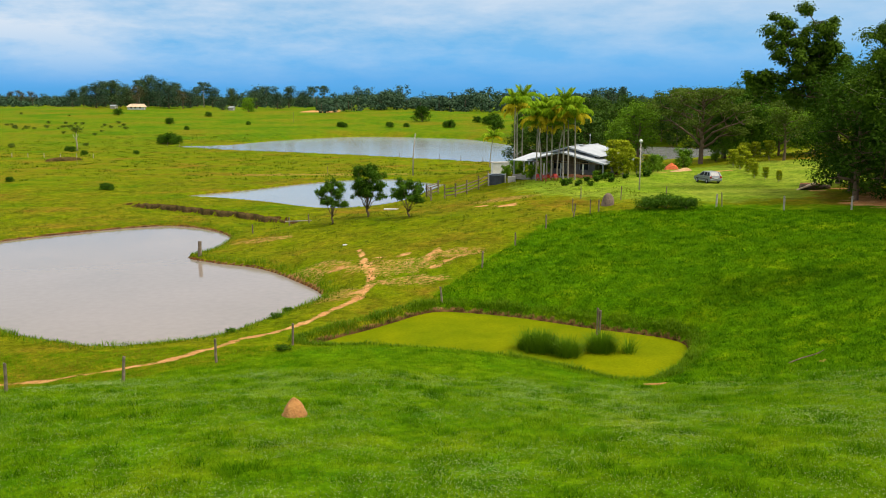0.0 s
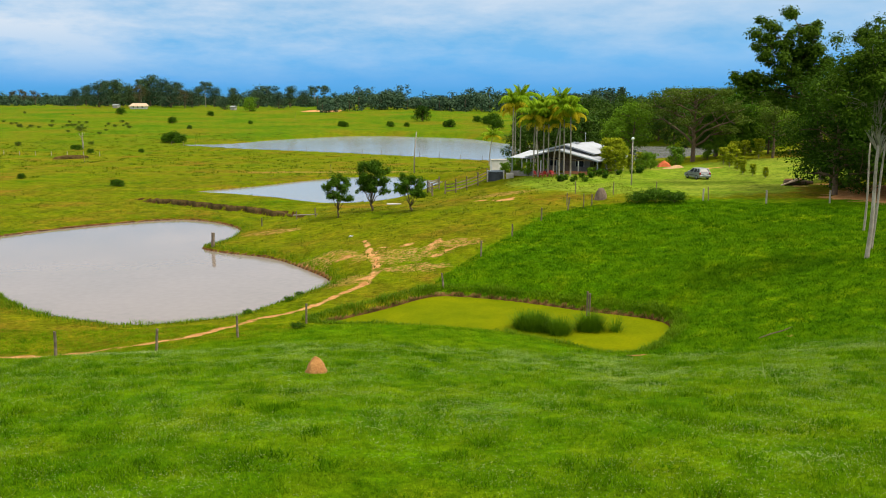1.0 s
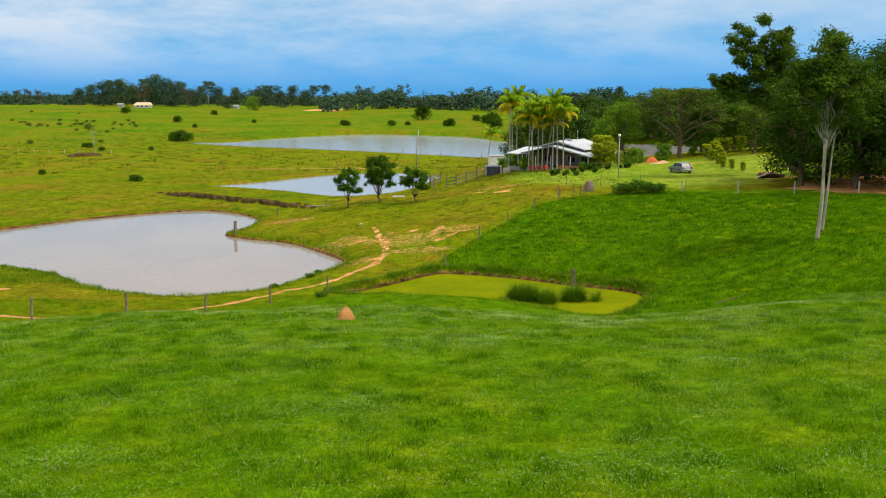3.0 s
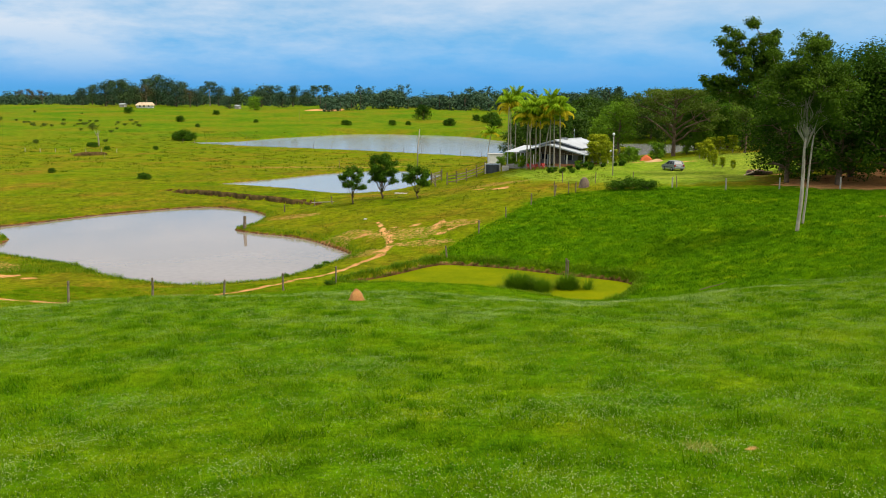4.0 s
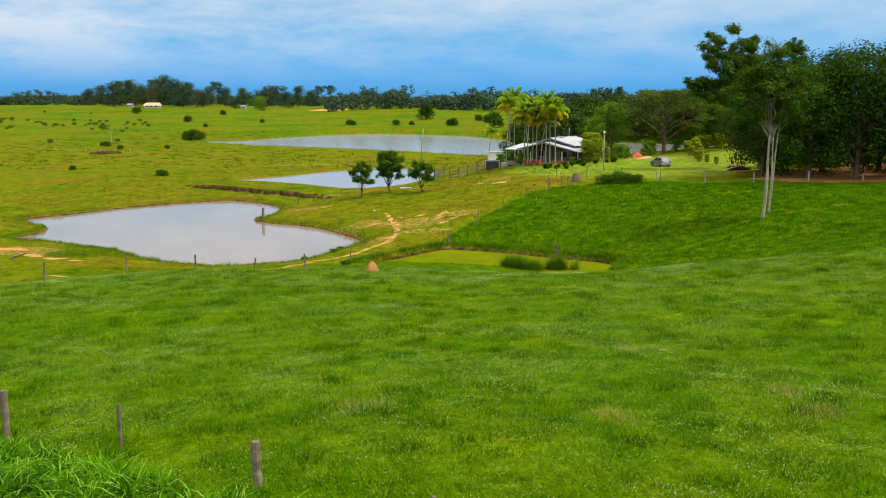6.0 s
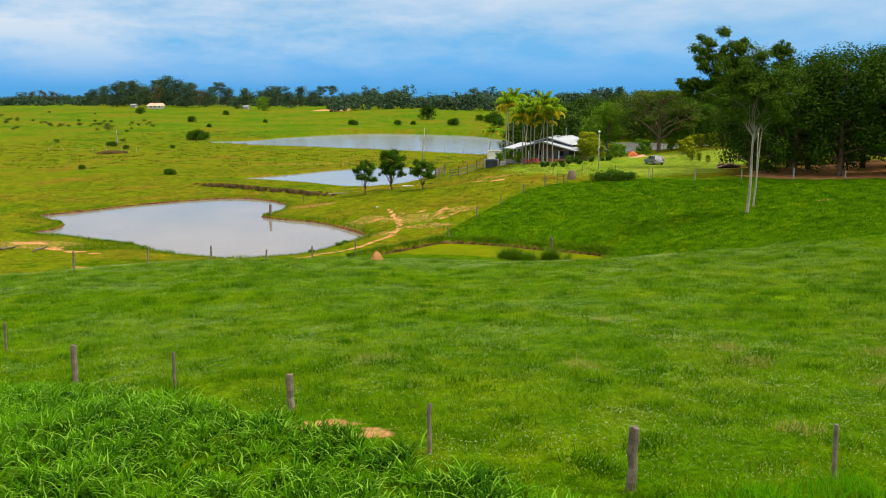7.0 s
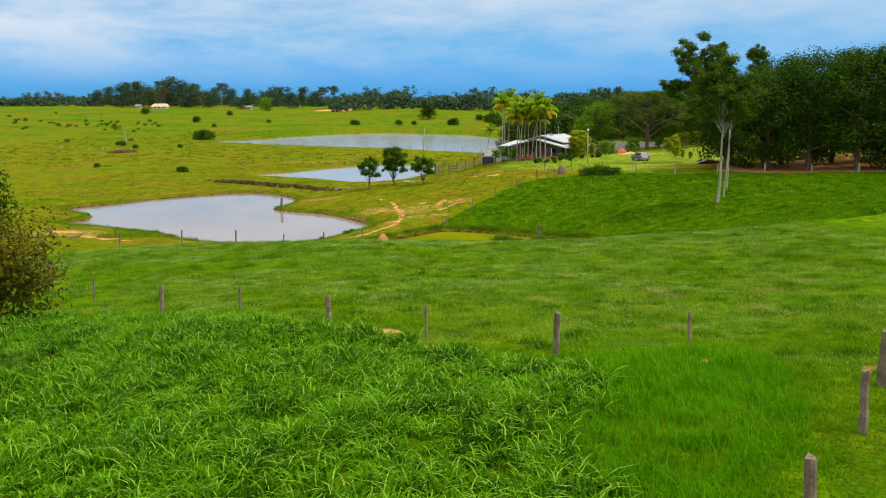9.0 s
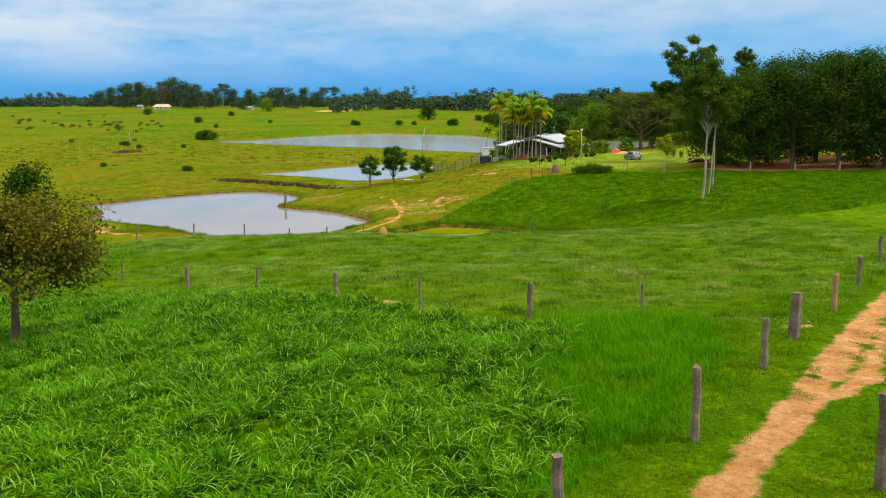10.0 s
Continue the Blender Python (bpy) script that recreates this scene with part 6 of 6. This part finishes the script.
# ---- fences ----
def post_mesh(height, radius, mat, seed, square=False, thin_top=1.0):
    rng = np.random.default_rng(seed)
    bm = bmesh.new()
    zs = np.linspace(-0.35, height, 7)
    pts = [(rng.normal() * 0.012, rng.normal() * 0.012, z) for z in zs]
    tube(bm, pts, [radius * rng.uniform(0.92, 1.08) * (1 - (1 - thin_top) * max(z, 0) / height) for z in zs], 4 if square else 9)
    for v in bm.verts:
        if v.co.z > height - 0.02:
            v.co.z += rng.normal() * 0.02
    me = bpy.data.meshes.new("fence_post")
    bmesh.ops.recalc_face_normals(bm, faces=bm.faces)
    bm.to_mesh(me)
    bm.free()
    me.materials.append(mat)
    return me


def set_post(me, x, y, group, label, tall=1.0, lean=0.0, name="fence_post"):
    ob = new(name, me)
    ob.matrix_world = pose(x, y, ground(x, y), lean, lean * 0.6, (x * 37 + y * 11) % 360) @ Matrix.Diagonal((1, 1, tall, 1))
    return tagged(ob, label, "fence post", group)


def build_fences():
    rng = np.random.default_rng(3)
    mid = [post_mesh(1.35, 0.075, POST_WOOD, s) for s in range(3)]
    pale = [post_mesh(1.35, 0.085, PALE_POST, 10 + s) for s in range(2)]
    thick = [post_mesh(1.4, 0.10, POST_WOOD, 20 + s) for s in range(3)]
    thin = [post_mesh(1.4, 0.05, POST_WOOD, 30 + s) for s in range(2)]
    warm = post_mesh(1.4, 0.10, material("reddish_post_wood", (0.42, 0.23, 0.115), 0.9, (0.28, 0.15, 0.075), 3.0, 30, 0.25, 0.01, 25), 26)
    beam = post_mesh(1.55, 0.19, POST_WOOD, 40, True)
    for i, (x, y) in enumerate(FENCE_HILL):
        set_post((pale if i > 5 else mid)[i % 2], x, y, "posts of the hillside fence", "weathered grey wooden fence post in the grass" if i <= 5 else "pale weathered fence post beside the yard", rng.uniform(0.9, 1.1), rng.normal() * 2)
    for x, y, kind in [(-18.0, 1.52, thin), (-12.25, -5.7, thick), (-8.35, -7.96, thin), (-4.3, -11.29, thick), (-0.6, -14.87, thin), (3.4, -17.04, thick), (7.6, -16.58, thin), (-24, 9.97, thick)]:
        set_post(kind[int(rng.integers(len(kind)))], x, y, "posts of the near fence", "thick weathered post at the edge of tall grass" if kind is thick else "thin leaning stake at the edge of tall grass", 0.84 if kind is thin else 0.72 if x == -4.3 else 0.95, rng.normal() * 1.5)
    for x, y, kind, tall in [(2.35, -34.6, thick, 1.0), (5.7, -30.64, thick, 1.15), (9.0, -25.26, thick, 1.0), (11.2, -21.54, beam, 0.95), (14.6, -16.43, thick, 1.0), (18.5, -9.8, thick, 0.95), (23.5, -1.12, thick, 1.0), (29, 7.2, thick, 1.0)]:
        k = kind if kind is beam else warm if x == 14.6 else kind[int(rng.integers(3))]
        set_post(k, x, y, "posts beside the dirt track", "heavy squared gate post beside the dirt track" if kind is beam else "reddish brown newer post beside the dirt track" if x == 14.6 else "grey weathered post beside the dirt track", tall, rng.normal() * 1.5)
    for x, y in [(15.8, 103.7), (19.6, 99.6), (15.2, 93.1), (13.7, 95.3), (28.0, 90.9), (24.2, 98.3)]:
        set_post(thin[0], x, y, "posts of the yard fence", "thin dark post in the short yard grass", rng.uniform(0.95, 1.15), rng.normal() * 2)
    set_post(thick[1], 8.15, -33.72, "posts beside the dirt track", "grey weathered post across the dirt track", 1.3, 3)
    for x, y in [(-31.0, 24.0), (-27.0, 30.0), (-23.5, 35.5), (-19.75, 40.0), (-16.25, 45.0), (-13.0, 51.0), (-9.5, 56.5)]:
        set_post(mid[int(rng.integers(3))], x, y, "posts by the clay pond", "weathered grey post beside the cattle path", 1.05, rng.normal() * 2)
    set_post(beam, -25.2, 93.4, "posts by the clay pond", "stout old post at the tip of the bank", 1.0, 2)
    for x, y in [(-22.7, 107.92), (-19.1, 112.73), (-16.3, 110.46)]:
        set_post(mid[0], x, y, "posts by the clay pond", "short grey post above the pond bank", 0.8, 3)
    bm = bmesh.new()
    tube(bm, [(-1.5, -0.5, 0.35), (1.6, 0.5, 0.5)], [0.06, 0.05], 7)
    tagged(part("rail", bm, PALE_POST), "low grey rail between two pond posts", "rail").matrix_world = pose(-17.8, 111.43, ground(-17.8, 111.43), 0, 0, -20)
    # twin posts in the green pond
    for dx, tall in ((0, 1.0), (0.17, 0.93)):
        set_post(mid[1], 10.72 + dx, 61.5, "posts in the green pond", "grey post standing at the edge of the green pond", 2.0 * tall, 1.5)
    # along the dam of the far pond
    line = [np.array(p) for p in DAM]
    along, left = [], 2.0
    for a, b in zip(line, line[1:]):
        d = np.hypot(*(b - a))
        while left < d:
            along.append(a + (b - a) * left / d)
            left += 8.2
        left -= d
    for i, p in enumerate(along):
        set_post(mid[i % 3], p[0], p[1], "posts along the dam", "small dark post along the grassy dam", rng.uniform(1.0, 1.25), rng.normal() * 2)
    for i in range(7):
        set_post(pale[i % 2], -141 + 5.5 * i, 288 - i, "posts on the plain", "pale post in the open pasture", 1.0)
    for px, d in ((135, 248), (520, 530), (236, 644), (130, 659), (580, 204)):
        x = far_at(px, d)
        set_post(thin[0], x, d, "posts on the plain", "thin grey pole in the open pasture", 1.3 if d < 260 else 4.5, 1)


build_fences()


def build_pen():
    def run(points, label, rails):
        f = thing("pen_fence", label, "fence", None, "cattle pen fences")
        posts = [post_mesh(1.9, 0.10, POST_WOOD, 60 + i) for i in range(2)]
        for i, (x, y) in enumerate(points):
            p = new("post", posts[i % 2])
            p.parent = f
            p.matrix_basis = pose(x, y, ground(x, y), 0, 0, 40 * i)
        for (ax, ay), (bx, by) in zip(points, points[1:]):
            for h in rails:
                bm = bmesh.new()
                a, b = Vector((ax, ay, ground(ax, ay) + h)), Vector((bx, by, ground(bx, by) + h))
                d = (b - a).normalized()
                side = Vector((-d.y, d.x, 0)) * 0.12
                w = Vector((-d.y, d.x, 0)) * 0.025
                up = Vector((0, 0, 0.075))
                o = [side + w + up, side - w + up, side - w - up, side + w - up]
                prism(bm, [a - d * 0.1 + k for k in o], [b + d * 0.1 + k for k in o])
                part("rail", bm, TIMBER, f)

    run([(0.3, 126.06), (1.8, 125.38), (3.4, 126.85), (5.1, 128.59), (6.6, 131.26)], "weathered timber rail fence of the cattle pen", (0.4, 0.85, 1.3))
    run([(-2.3, 130.73), (-0.6, 131.57)], "short timber gate panel of the cattle pen", (0.35, 0.75, 1.15, 1.5))
    run([(-2.3, 130.73), (-1.6, 126.75)], "short timber gate panel of the cattle pen", (0.35, 0.75, 1.15, 1.5))


build_pen()


# ---- grass ----
def blades(rng, x, y, length, width, lean, rows=4, toward=None):
    """Curved blades with their feet on the ground."""
    n = len(x)
    z = land(x, y)
    a = rng.uniform(0, 2 * math.pi, n) if toward is None else toward
    d = np.stack([np.cos(a), np.sin(a), np.zeros(n)], 1)
    side = np.stack([-np.sin(a), np.cos(a), np.zeros(n)], 1)
    base = np.stack([x, y, z - 0.03], 1)
    out = []
    for k in range(rows):
        s = k / (rows - 1)
        p = base + d * (length * lean * s ** 2)[:, None] + np.array([0, 0, 1.0]) * (length * (s - 0.42 * lean * s ** 2.6))[:, None]
        w = side * (width * 0.5 * (1 - 0.85 * s ** 2))[:, None]
        out.extend([p - w, p + w])
    v = np.stack(out, 1)
    faces = []
    first = np.arange(n)[:, None] * (2 * rows)
    for k in range(rows - 1):
        faces.append(first + np.array([[2 * k, 2 * k + 1, 2 * k + 3, 2 * k + 2]]))
    return v.reshape(-1, 3), np.concatenate(faces)


def spikes(rng, x, y, length, width, lean):
    """Single pointed blades, one triangle each."""
    n = len(x)
    z = land(x, y)
    a = rng.uniform(0, 2 * math.pi, n)
    base = np.stack([x, y, z - 0.02], 1)
    side = np.stack([-np.sin(a), np.cos(a), np.zeros(n)], 1) * (width * 0.5)[:, None]
    b = a + rng.normal(size=n) * 0.6
    tip = base + np.stack([np.cos(b) * length * lean, np.sin(b) * length * lean, length * (1 - 0.35 * lean)], 1)
    return np.stack([base - side, base + side, tip], 1).reshape(-1, 3), np.arange(3 * n).reshape(n, 3)


def clustered(rng, n, x0, x1, y0, y1, spread, per):
    cx, cy = rng.uniform(x0, x1, n // per), rng.uniform(y0, y1, n // per)
    x = np.repeat(cx, per) + rng.normal(size=(n // per) * per) * spread
    y = np.repeat(cy, per) + rng.normal(size=(n // per) * per) * spread
    return x, y


TALL_FIELD = [(-30, 0.81), (-21, -1.2), (-12.3, -6.93), (-8.3, -9.21), (-4.3, -12.7), (-0.6, -15.8), (3.4, -17.81), (7.8, -16.73), (9.3, -17.66), (9.5, -20.3), (8.7, -23.87), (6.2, -28.49), (3.5, -32.46), (0.5, -36.73), (-2, -41.31), (-30, -40.8)]


def build_grass():
    rng = np.random.default_rng(8)
    # tall grass in the corner field: tufts of broad arching blades, and a finer upright stand along the track
    cx, cy = rng.uniform(-24, 10, 14000), rng.uniform(-39, 0.5, 14000)
    inside = (line_distance(cx, cy, TALL_FIELD, True) < 0.4 * np.sin(1.7 * cx + 2 * np.sin(cx))) & (np.abs(cx) < 5 + 0.52 * (cy + 49))
    for bx, by, br in BARE:
        inside &= np.hypot(cx - bx, (cy - by) * 1.6) > 0.8 * br
    cx, cy = cx[inside], cy[inside]
    fine = cx > 2.4 + 0.12 * (cy + 34) + 0.7 * np.sin(0.8 * cy)
    size = (0.85 + 0.35 * np.sin(0.9 * cx + 2 * np.sin(0.4 * cy)) * np.sin(0.55 * cy + 1.5 * np.sin(0.7 * cx))) * rng.uniform(0.7, 1.25, len(cx))
    tx, ty, ts = cx[~fine], cy[~fine], size[~fine]
    for name, mat, per, lo, hi, wide, arch, label in (("tall_grass", GRASS_TALL, 18, 0.30, 0.54, (0.034, 0.060), (0.3, 1.05), "tall lush green grass with arching blades"), ("grass_tips", GRASS_TIP, 3, 0.42, 0.60, (0.030, 0.048), (0.7, 1.3), "pale arching tips above the tall grass")):
        r, a = np.abs(rng.normal(size=len(tx) * per)) * 0.2, rng.uniform(0, 2 * math.pi, len(tx) * per)
        x, y = np.repeat(tx, per) + r * np.cos(a), np.repeat(ty, per) + r * np.sin(a)
        v, f = blades(rng, x, y, rng.uniform(lo, hi, len(x)) * np.repeat(ts, per), rng.uniform(*wide, len(x)), rng.uniform(*arch, len(x)), 4, a + rng.normal(size=len(x)) * 1.1)
        tagged(new(name, mesh_of(name, v, f, mat)), label, "grass", kind="stuff")
    per = 11
    x = np.repeat(cx[fine], per) + rng.normal(size=fine.sum() * per) * 0.2
    y = np.repeat(cy[fine], per) + rng.normal(size=fine.sum() * per) * 0.2
    a, b = np.concatenate([x, x + rng.normal(size=len(x)) * 0.15]), np.concatenate([y, y + rng.normal(size=len(y)) * 0.15])
    v, f = blades(rng, a, b, rng.uniform(0.28, 0.6, len(a)) * (0.6 + 0.4 * np.clip(-line_distance(a, b, TALL_FIELD, True) / 0.9, 0, 1)), rng.uniform(0.012, 0.026, len(a)), rng.uniform(0.2, 0.9, len(a)), 3)
    tagged(new("tall_grass", mesh_of("tall_grass", v, f, GRASS_FINE)), "fine upright bright green grass", "grass", kind="stuff")
    # short pasture on the hill
    x, y = clustered(rng, 1150000, -36, 32, -24, 56, 0.14, 9)
    keep = np.abs(x) < 6 + 0.47 * (y + 49)
    for bx, by, br in BARE:
        keep &= np.hypot(x - bx, (y - by) * 1.6) > 0.75 * br
    x, y = x[keep], y[keep]
    for line, closed, gap, low, high in ((TALL_FIELD, True, 0.0, -45, 4), (TRACK, False, 1.0, -45, 20), (TRAIL, False, 0.6, 40, 60), (RINGS[1][0], True, 0.5, 46, 60), (RANK_EDGE, True, 0.2, 30, 60)):
        zone = (y > low) & (y < high)
        clear = np.ones(len(x), bool)
        clear[zone] = line_distance(x[zone], y[zone], line, closed) > gap
        x, y = x[clear], y[clear]
    swell = 1 + 0.45 * np.sin(0.9 * x + 2 * np.sin(0.6 * y)) * np.sin(1.1 * y + 1.7 * np.sin(0.8 * x))
    v, f = spikes(rng, x, y, rng.uniform(0.09, 0.22, len(x)) * swell, rng.uniform(0.016, 0.034, len(x)), rng.uniform(0.3, 1.3, len(x)))
    tagged(new("short_grass", mesh_of("short_grass", v, f, GRASS_SHORT)), "short green pasture grass", "grass", kind="stuff")
    # bleached tufts
    xs, ys = [], []
    for sx, sy, sr in [(9.5, -5.9, 0.9), (14.3, -4.7, 0.9), (9.4, -3.7, 0.6), (4.1, -6.0, 0.7), (-2.8, -5.0, 0.7), (8.1, -13.2, 0.6), (12.5, -8.5, 0.7), (17, -1.5, 0.8), (6.2, 3.1, 0.5)]:
        n = int(420 * sr)
        xs.append(sx + rng.normal(size=n) * sr * 0.5)
        ys.append(sy + rng.normal(size=n) * sr * 0.5)
    x, y = np.concatenate(xs), np.concatenate(ys)
    v, f = spikes(rng, x, y, rng.uniform(0.12, 0.34, len(x)), rng.uniform(0.015, 0.03, len(x)), rng.uniform(0.2, 1.0, len(x)))
    tagged(new("straw_tufts", mesh_of("straw_tufts", v, f, GRASS_STRAW)), "straw-coloured dry tufts in the pasture", "grass", kind="stuff")
    # ranker tufts in the pasture
    x, y = clustered(rng, 120000, -34, 28, -18, 45, 0.30, 130)
    keep = (line_distance(x, y, TALL_FIELD, True) > 0) & (line_distance(x, y, TRACK) > 1.0) & (np.abs(x) < 14 + 0.406 * (y + 44))
    x, y = x[keep], y[keep]
    v, f = spikes(rng, x, y, rng.uniform(0.18, 0.40, len(x)), rng.uniform(0.022, 0.042, len(x)), rng.uniform(0.3, 1.0, len(x)))
    tagged(new("grass_tufts", mesh_of("grass_tufts", v, f, GRASS_SLOPE)), "darker rank tufts in the short pasture", "grass", kind="stuff")
    # along the track
    x, y = clustered(rng, 200000, -2, 24, -42, -10, 0.14, 9)
    keep = (line_distance(x, y, TRACK) > 0.5) & (line_distance(x, y, TRACK) < 5) & (np.abs(x) < 5 + 0.52 * (y + 49)) & (line_distance(x, y, TALL_FIELD, True) > -0.5) & (line_distance(x, y, SPUR) > 0.42)
    x, y = x[keep], y[keep]
    for tx, ty, tr in [(9.1, -27.6, 0.3), (10.3, -25.3, 0.22), (10.0, -26.2, 0.15), (14.0, -20.8, 0.4), (13.1, -22.2, 0.25), (12.0, -24.0, 0.2), (15.3, -18.6, 0.4), (6.6, -30.6, 0.2)]:
        x, y = np.append(x, tx + rng.normal(size=260) * tr * 0.6), np.append(y, ty + rng.normal(size=260) * tr)
    v, f = blades(rng, x, y, rng.uniform(0.06, 0.20, len(x)) * (0.55 + 0.45 * np.clip(line_distance(x, y, TRACK) - 0.6, 0, 1)), rng.uniform(0.014, 0.028, len(x)), rng.uniform(0.3, 1.3, len(x)), 3)
    tagged(new("verge_grass", mesh_of("verge_grass", v, f, GRASS_VERGE)), "short grass beside the dirt track", "grass", kind="stuff")
    # pale seed heads and small white flowers, thick in some places
    x, y = clustered(rng, 170000, -36, 30, -20, 46, 0.8, 120)
    keep = (np.abs(x) < 8 + 0.47 * (y + 49))
    x, y = x[keep], y[keep]
    keep = (line_distance(x, y, TALL_FIELD, True) > 0) & (line_distance(x, y, TRACK) > 1.2)
    x, y = x[keep], y[keep]
    c = np.stack([x, y, land(x, y) + rng.uniform(0.08, 0.18, len(x))], 1)
    nrm = rng.normal(size=(len(x), 3)) * 0.3 + np.array([0, -0.4, 1])
    nrm /= np.linalg.norm(nrm, axis=1, keepdims=True)
    v, f = leaf_quads(rng, c, nrm, 0.024, 0.9)
    tagged(new("pasture_flowers", mesh_of("pasture_flowers", v, f, GRASS_PALE)), "pale seed heads and tiny white pasture flowers", "flowers", kind="stuff")
    # lush slope beyond the green pond
    x, y = clustered(rng, 420000, -12, 60, 38, 94, 0.22, 9)
    keep = (line_distance(x, y, RANK_EDGE, True) < 0) & (line_distance(x, y, RINGS[1][0], True) > 0.35)
    x, y = x[keep], y[keep]
    v, f = spikes(rng, x, y, rng.uniform(0.12, 0.34, len(x)), rng.uniform(0.04, 0.08, len(x)), rng.uniform(0.4, 1.3, len(x)))
    tagged(new("slope_grass", mesh_of("slope_grass", v, f, GRASS_SLOPE)), "lush green grass on the slope", "grass", kind="stuff")
    # rank growth along the ditch; the groove's shade is put into its dark colour
    k = rng.integers(0, len(DITCH) - 1, 9000)
    w = rng.random(9000)
    ends = np.array(DITCH)
    p = ends[k] + (ends[k + 1] - ends[k]) * w[:, None] + rng.normal(size=(9000, 2)) * 0.45
    v, f = blades(rng, p[:, 0], p[:, 1], rng.uniform(0.25, 0.55, 9000), rng.uniform(0.03, 0.06, 9000), rng.uniform(0.3, 1.0, 9000), 2)
    tagged(new("ditch_grass", mesh_of("ditch_grass", v, f, leaf_material("ditch_blade_shaded", (0.016, 0.062, 0.001), (0.060, 0.140, 0.002), 0.2, spec=0.01))), "rank grass along a shallow ditch, coloured dark for its shade", "grass", kind="stuff")
    # rank growth on the pond banks
    xs, ys = [], []
    for ring, lo, hi, count in ((RINGS[0][0], 0.18, 1.9, 24000), (RINGS[1][0], 0.08, 1.4, 30000)):
        k = rng.integers(0, len(ring), count)
        p = ring[k] + rng.normal(size=(count, 2)) * 1.0
        d = line_distance(p[:, 0], p[:, 1], ring, True)
        good = (d > lo) & (d < hi)
        xs.append(p[good, 0])
        ys.append(p[good, 1])
    x, y = clustered(rng, 4000, -42, -33, 63, 72, 0.5, 20)
    d = line_distance(x, y, RINGS[0][0], True)
    x, y = np.concatenate(xs + [x[d > 0.3]]), np.concatenate(ys + [y[d > 0.3]])
    v, f = blades(rng, x, y, rng.uniform(0.15, 0.42, len(x)) * (1 + 0.6 * (np.sin(1.1 * x) * np.sin(0.9 * y) > 0.5)), rng.uniform(0.025, 0.05, len(x)), rng.uniform(0.3, 1.0, len(x)), 3)
    tagged(new("bank_grass", mesh_of("bank_grass", v, f, BANK_BLADE)), "rank grass on the pond banks", "grass", kind="stuff")
    # dry pasture: sparse darker tufts
    x, y = clustered(rng, 44000, -75, 24, 70, 188, 0.28, 12)
    keep = (line_distance(x, y, LUSH_EDGE, True) > 0)
    for ring, *_ in RINGS[:3]:
        keep &= line_distance(x, y, ring, True) > 0.6
    x, y = x[keep], y[keep]
    v, f = blades(rng, x, y, rng.uniform(0.12, 0.3, len(x)), rng.uniform(0.06, 0.11, len(x)), rng.uniform(0.2, 0.9, len(x)), 2)
    tagged(new("pasture_tufts", mesh_of("pasture_tufts", v, f, leaf_material("tuft_blade", (0.06, 0.11, 0.004), (0.17, 0.19, 0.012), 0.25))), "olive-green tufts in the grazed pasture", "grass", kind="stuff")
    x, y = clustered(rng, 26000, -170, 14, 188, 430, 0.7, 12)
    keep = line_distance(x, y, RINGS[3][0], True) > 1.5
    x, y = x[keep], y[keep]
    v, f = blades(rng, x, y, rng.uniform(0.2, 0.55, len(x)), rng.uniform(0.15, 0.3, len(x)), rng.uniform(0.2, 0.9, len(x)), 2)
    tagged(new("pasture_tufts", mesh_of("pasture_tufts", v, f, leaf_material("plain_tuft", (0.035, 0.085, 0.003), (0.15, 0.20, 0.008), 0.25))), "green tufts in the open plain", "grass", kind="stuff")
    # reeds in the green pond
    for k, (cx, cy, rx, ry, n) in enumerate([(6.5, 57.5, 1.2, 0.9, 2600), (8.0, 56.3, 0.7, 0.7, 1300), (10.3, 57.4, 0.9, 0.8, 2200), (12.0, 57.0, 0.4, 0.4, 200), (5.6, 57.9, 0.6, 0.5, 700)]):
        x, y = cx + rng.normal(size=n) * rx * 0.5, cy + rng.normal(size=n) * ry * 0.5
        v, f = blades(rng, x, y, rng.uniform(1.9, 2.9, n) * (1 - 0.35 * (((x - cx) / rx) ** 2 + ((y - cy) / ry) ** 2)).clip(0.4, 1), rng.uniform(0.025, 0.05, n), rng.uniform(0.15, 0.6, n))
        tagged(new("reed_clump", mesh_of("reed_clump", v, f, REED)), "clump of fine green reeds in algae-covered water", "reeds", "reed clumps in the green pond", "stuff")


build_grass()
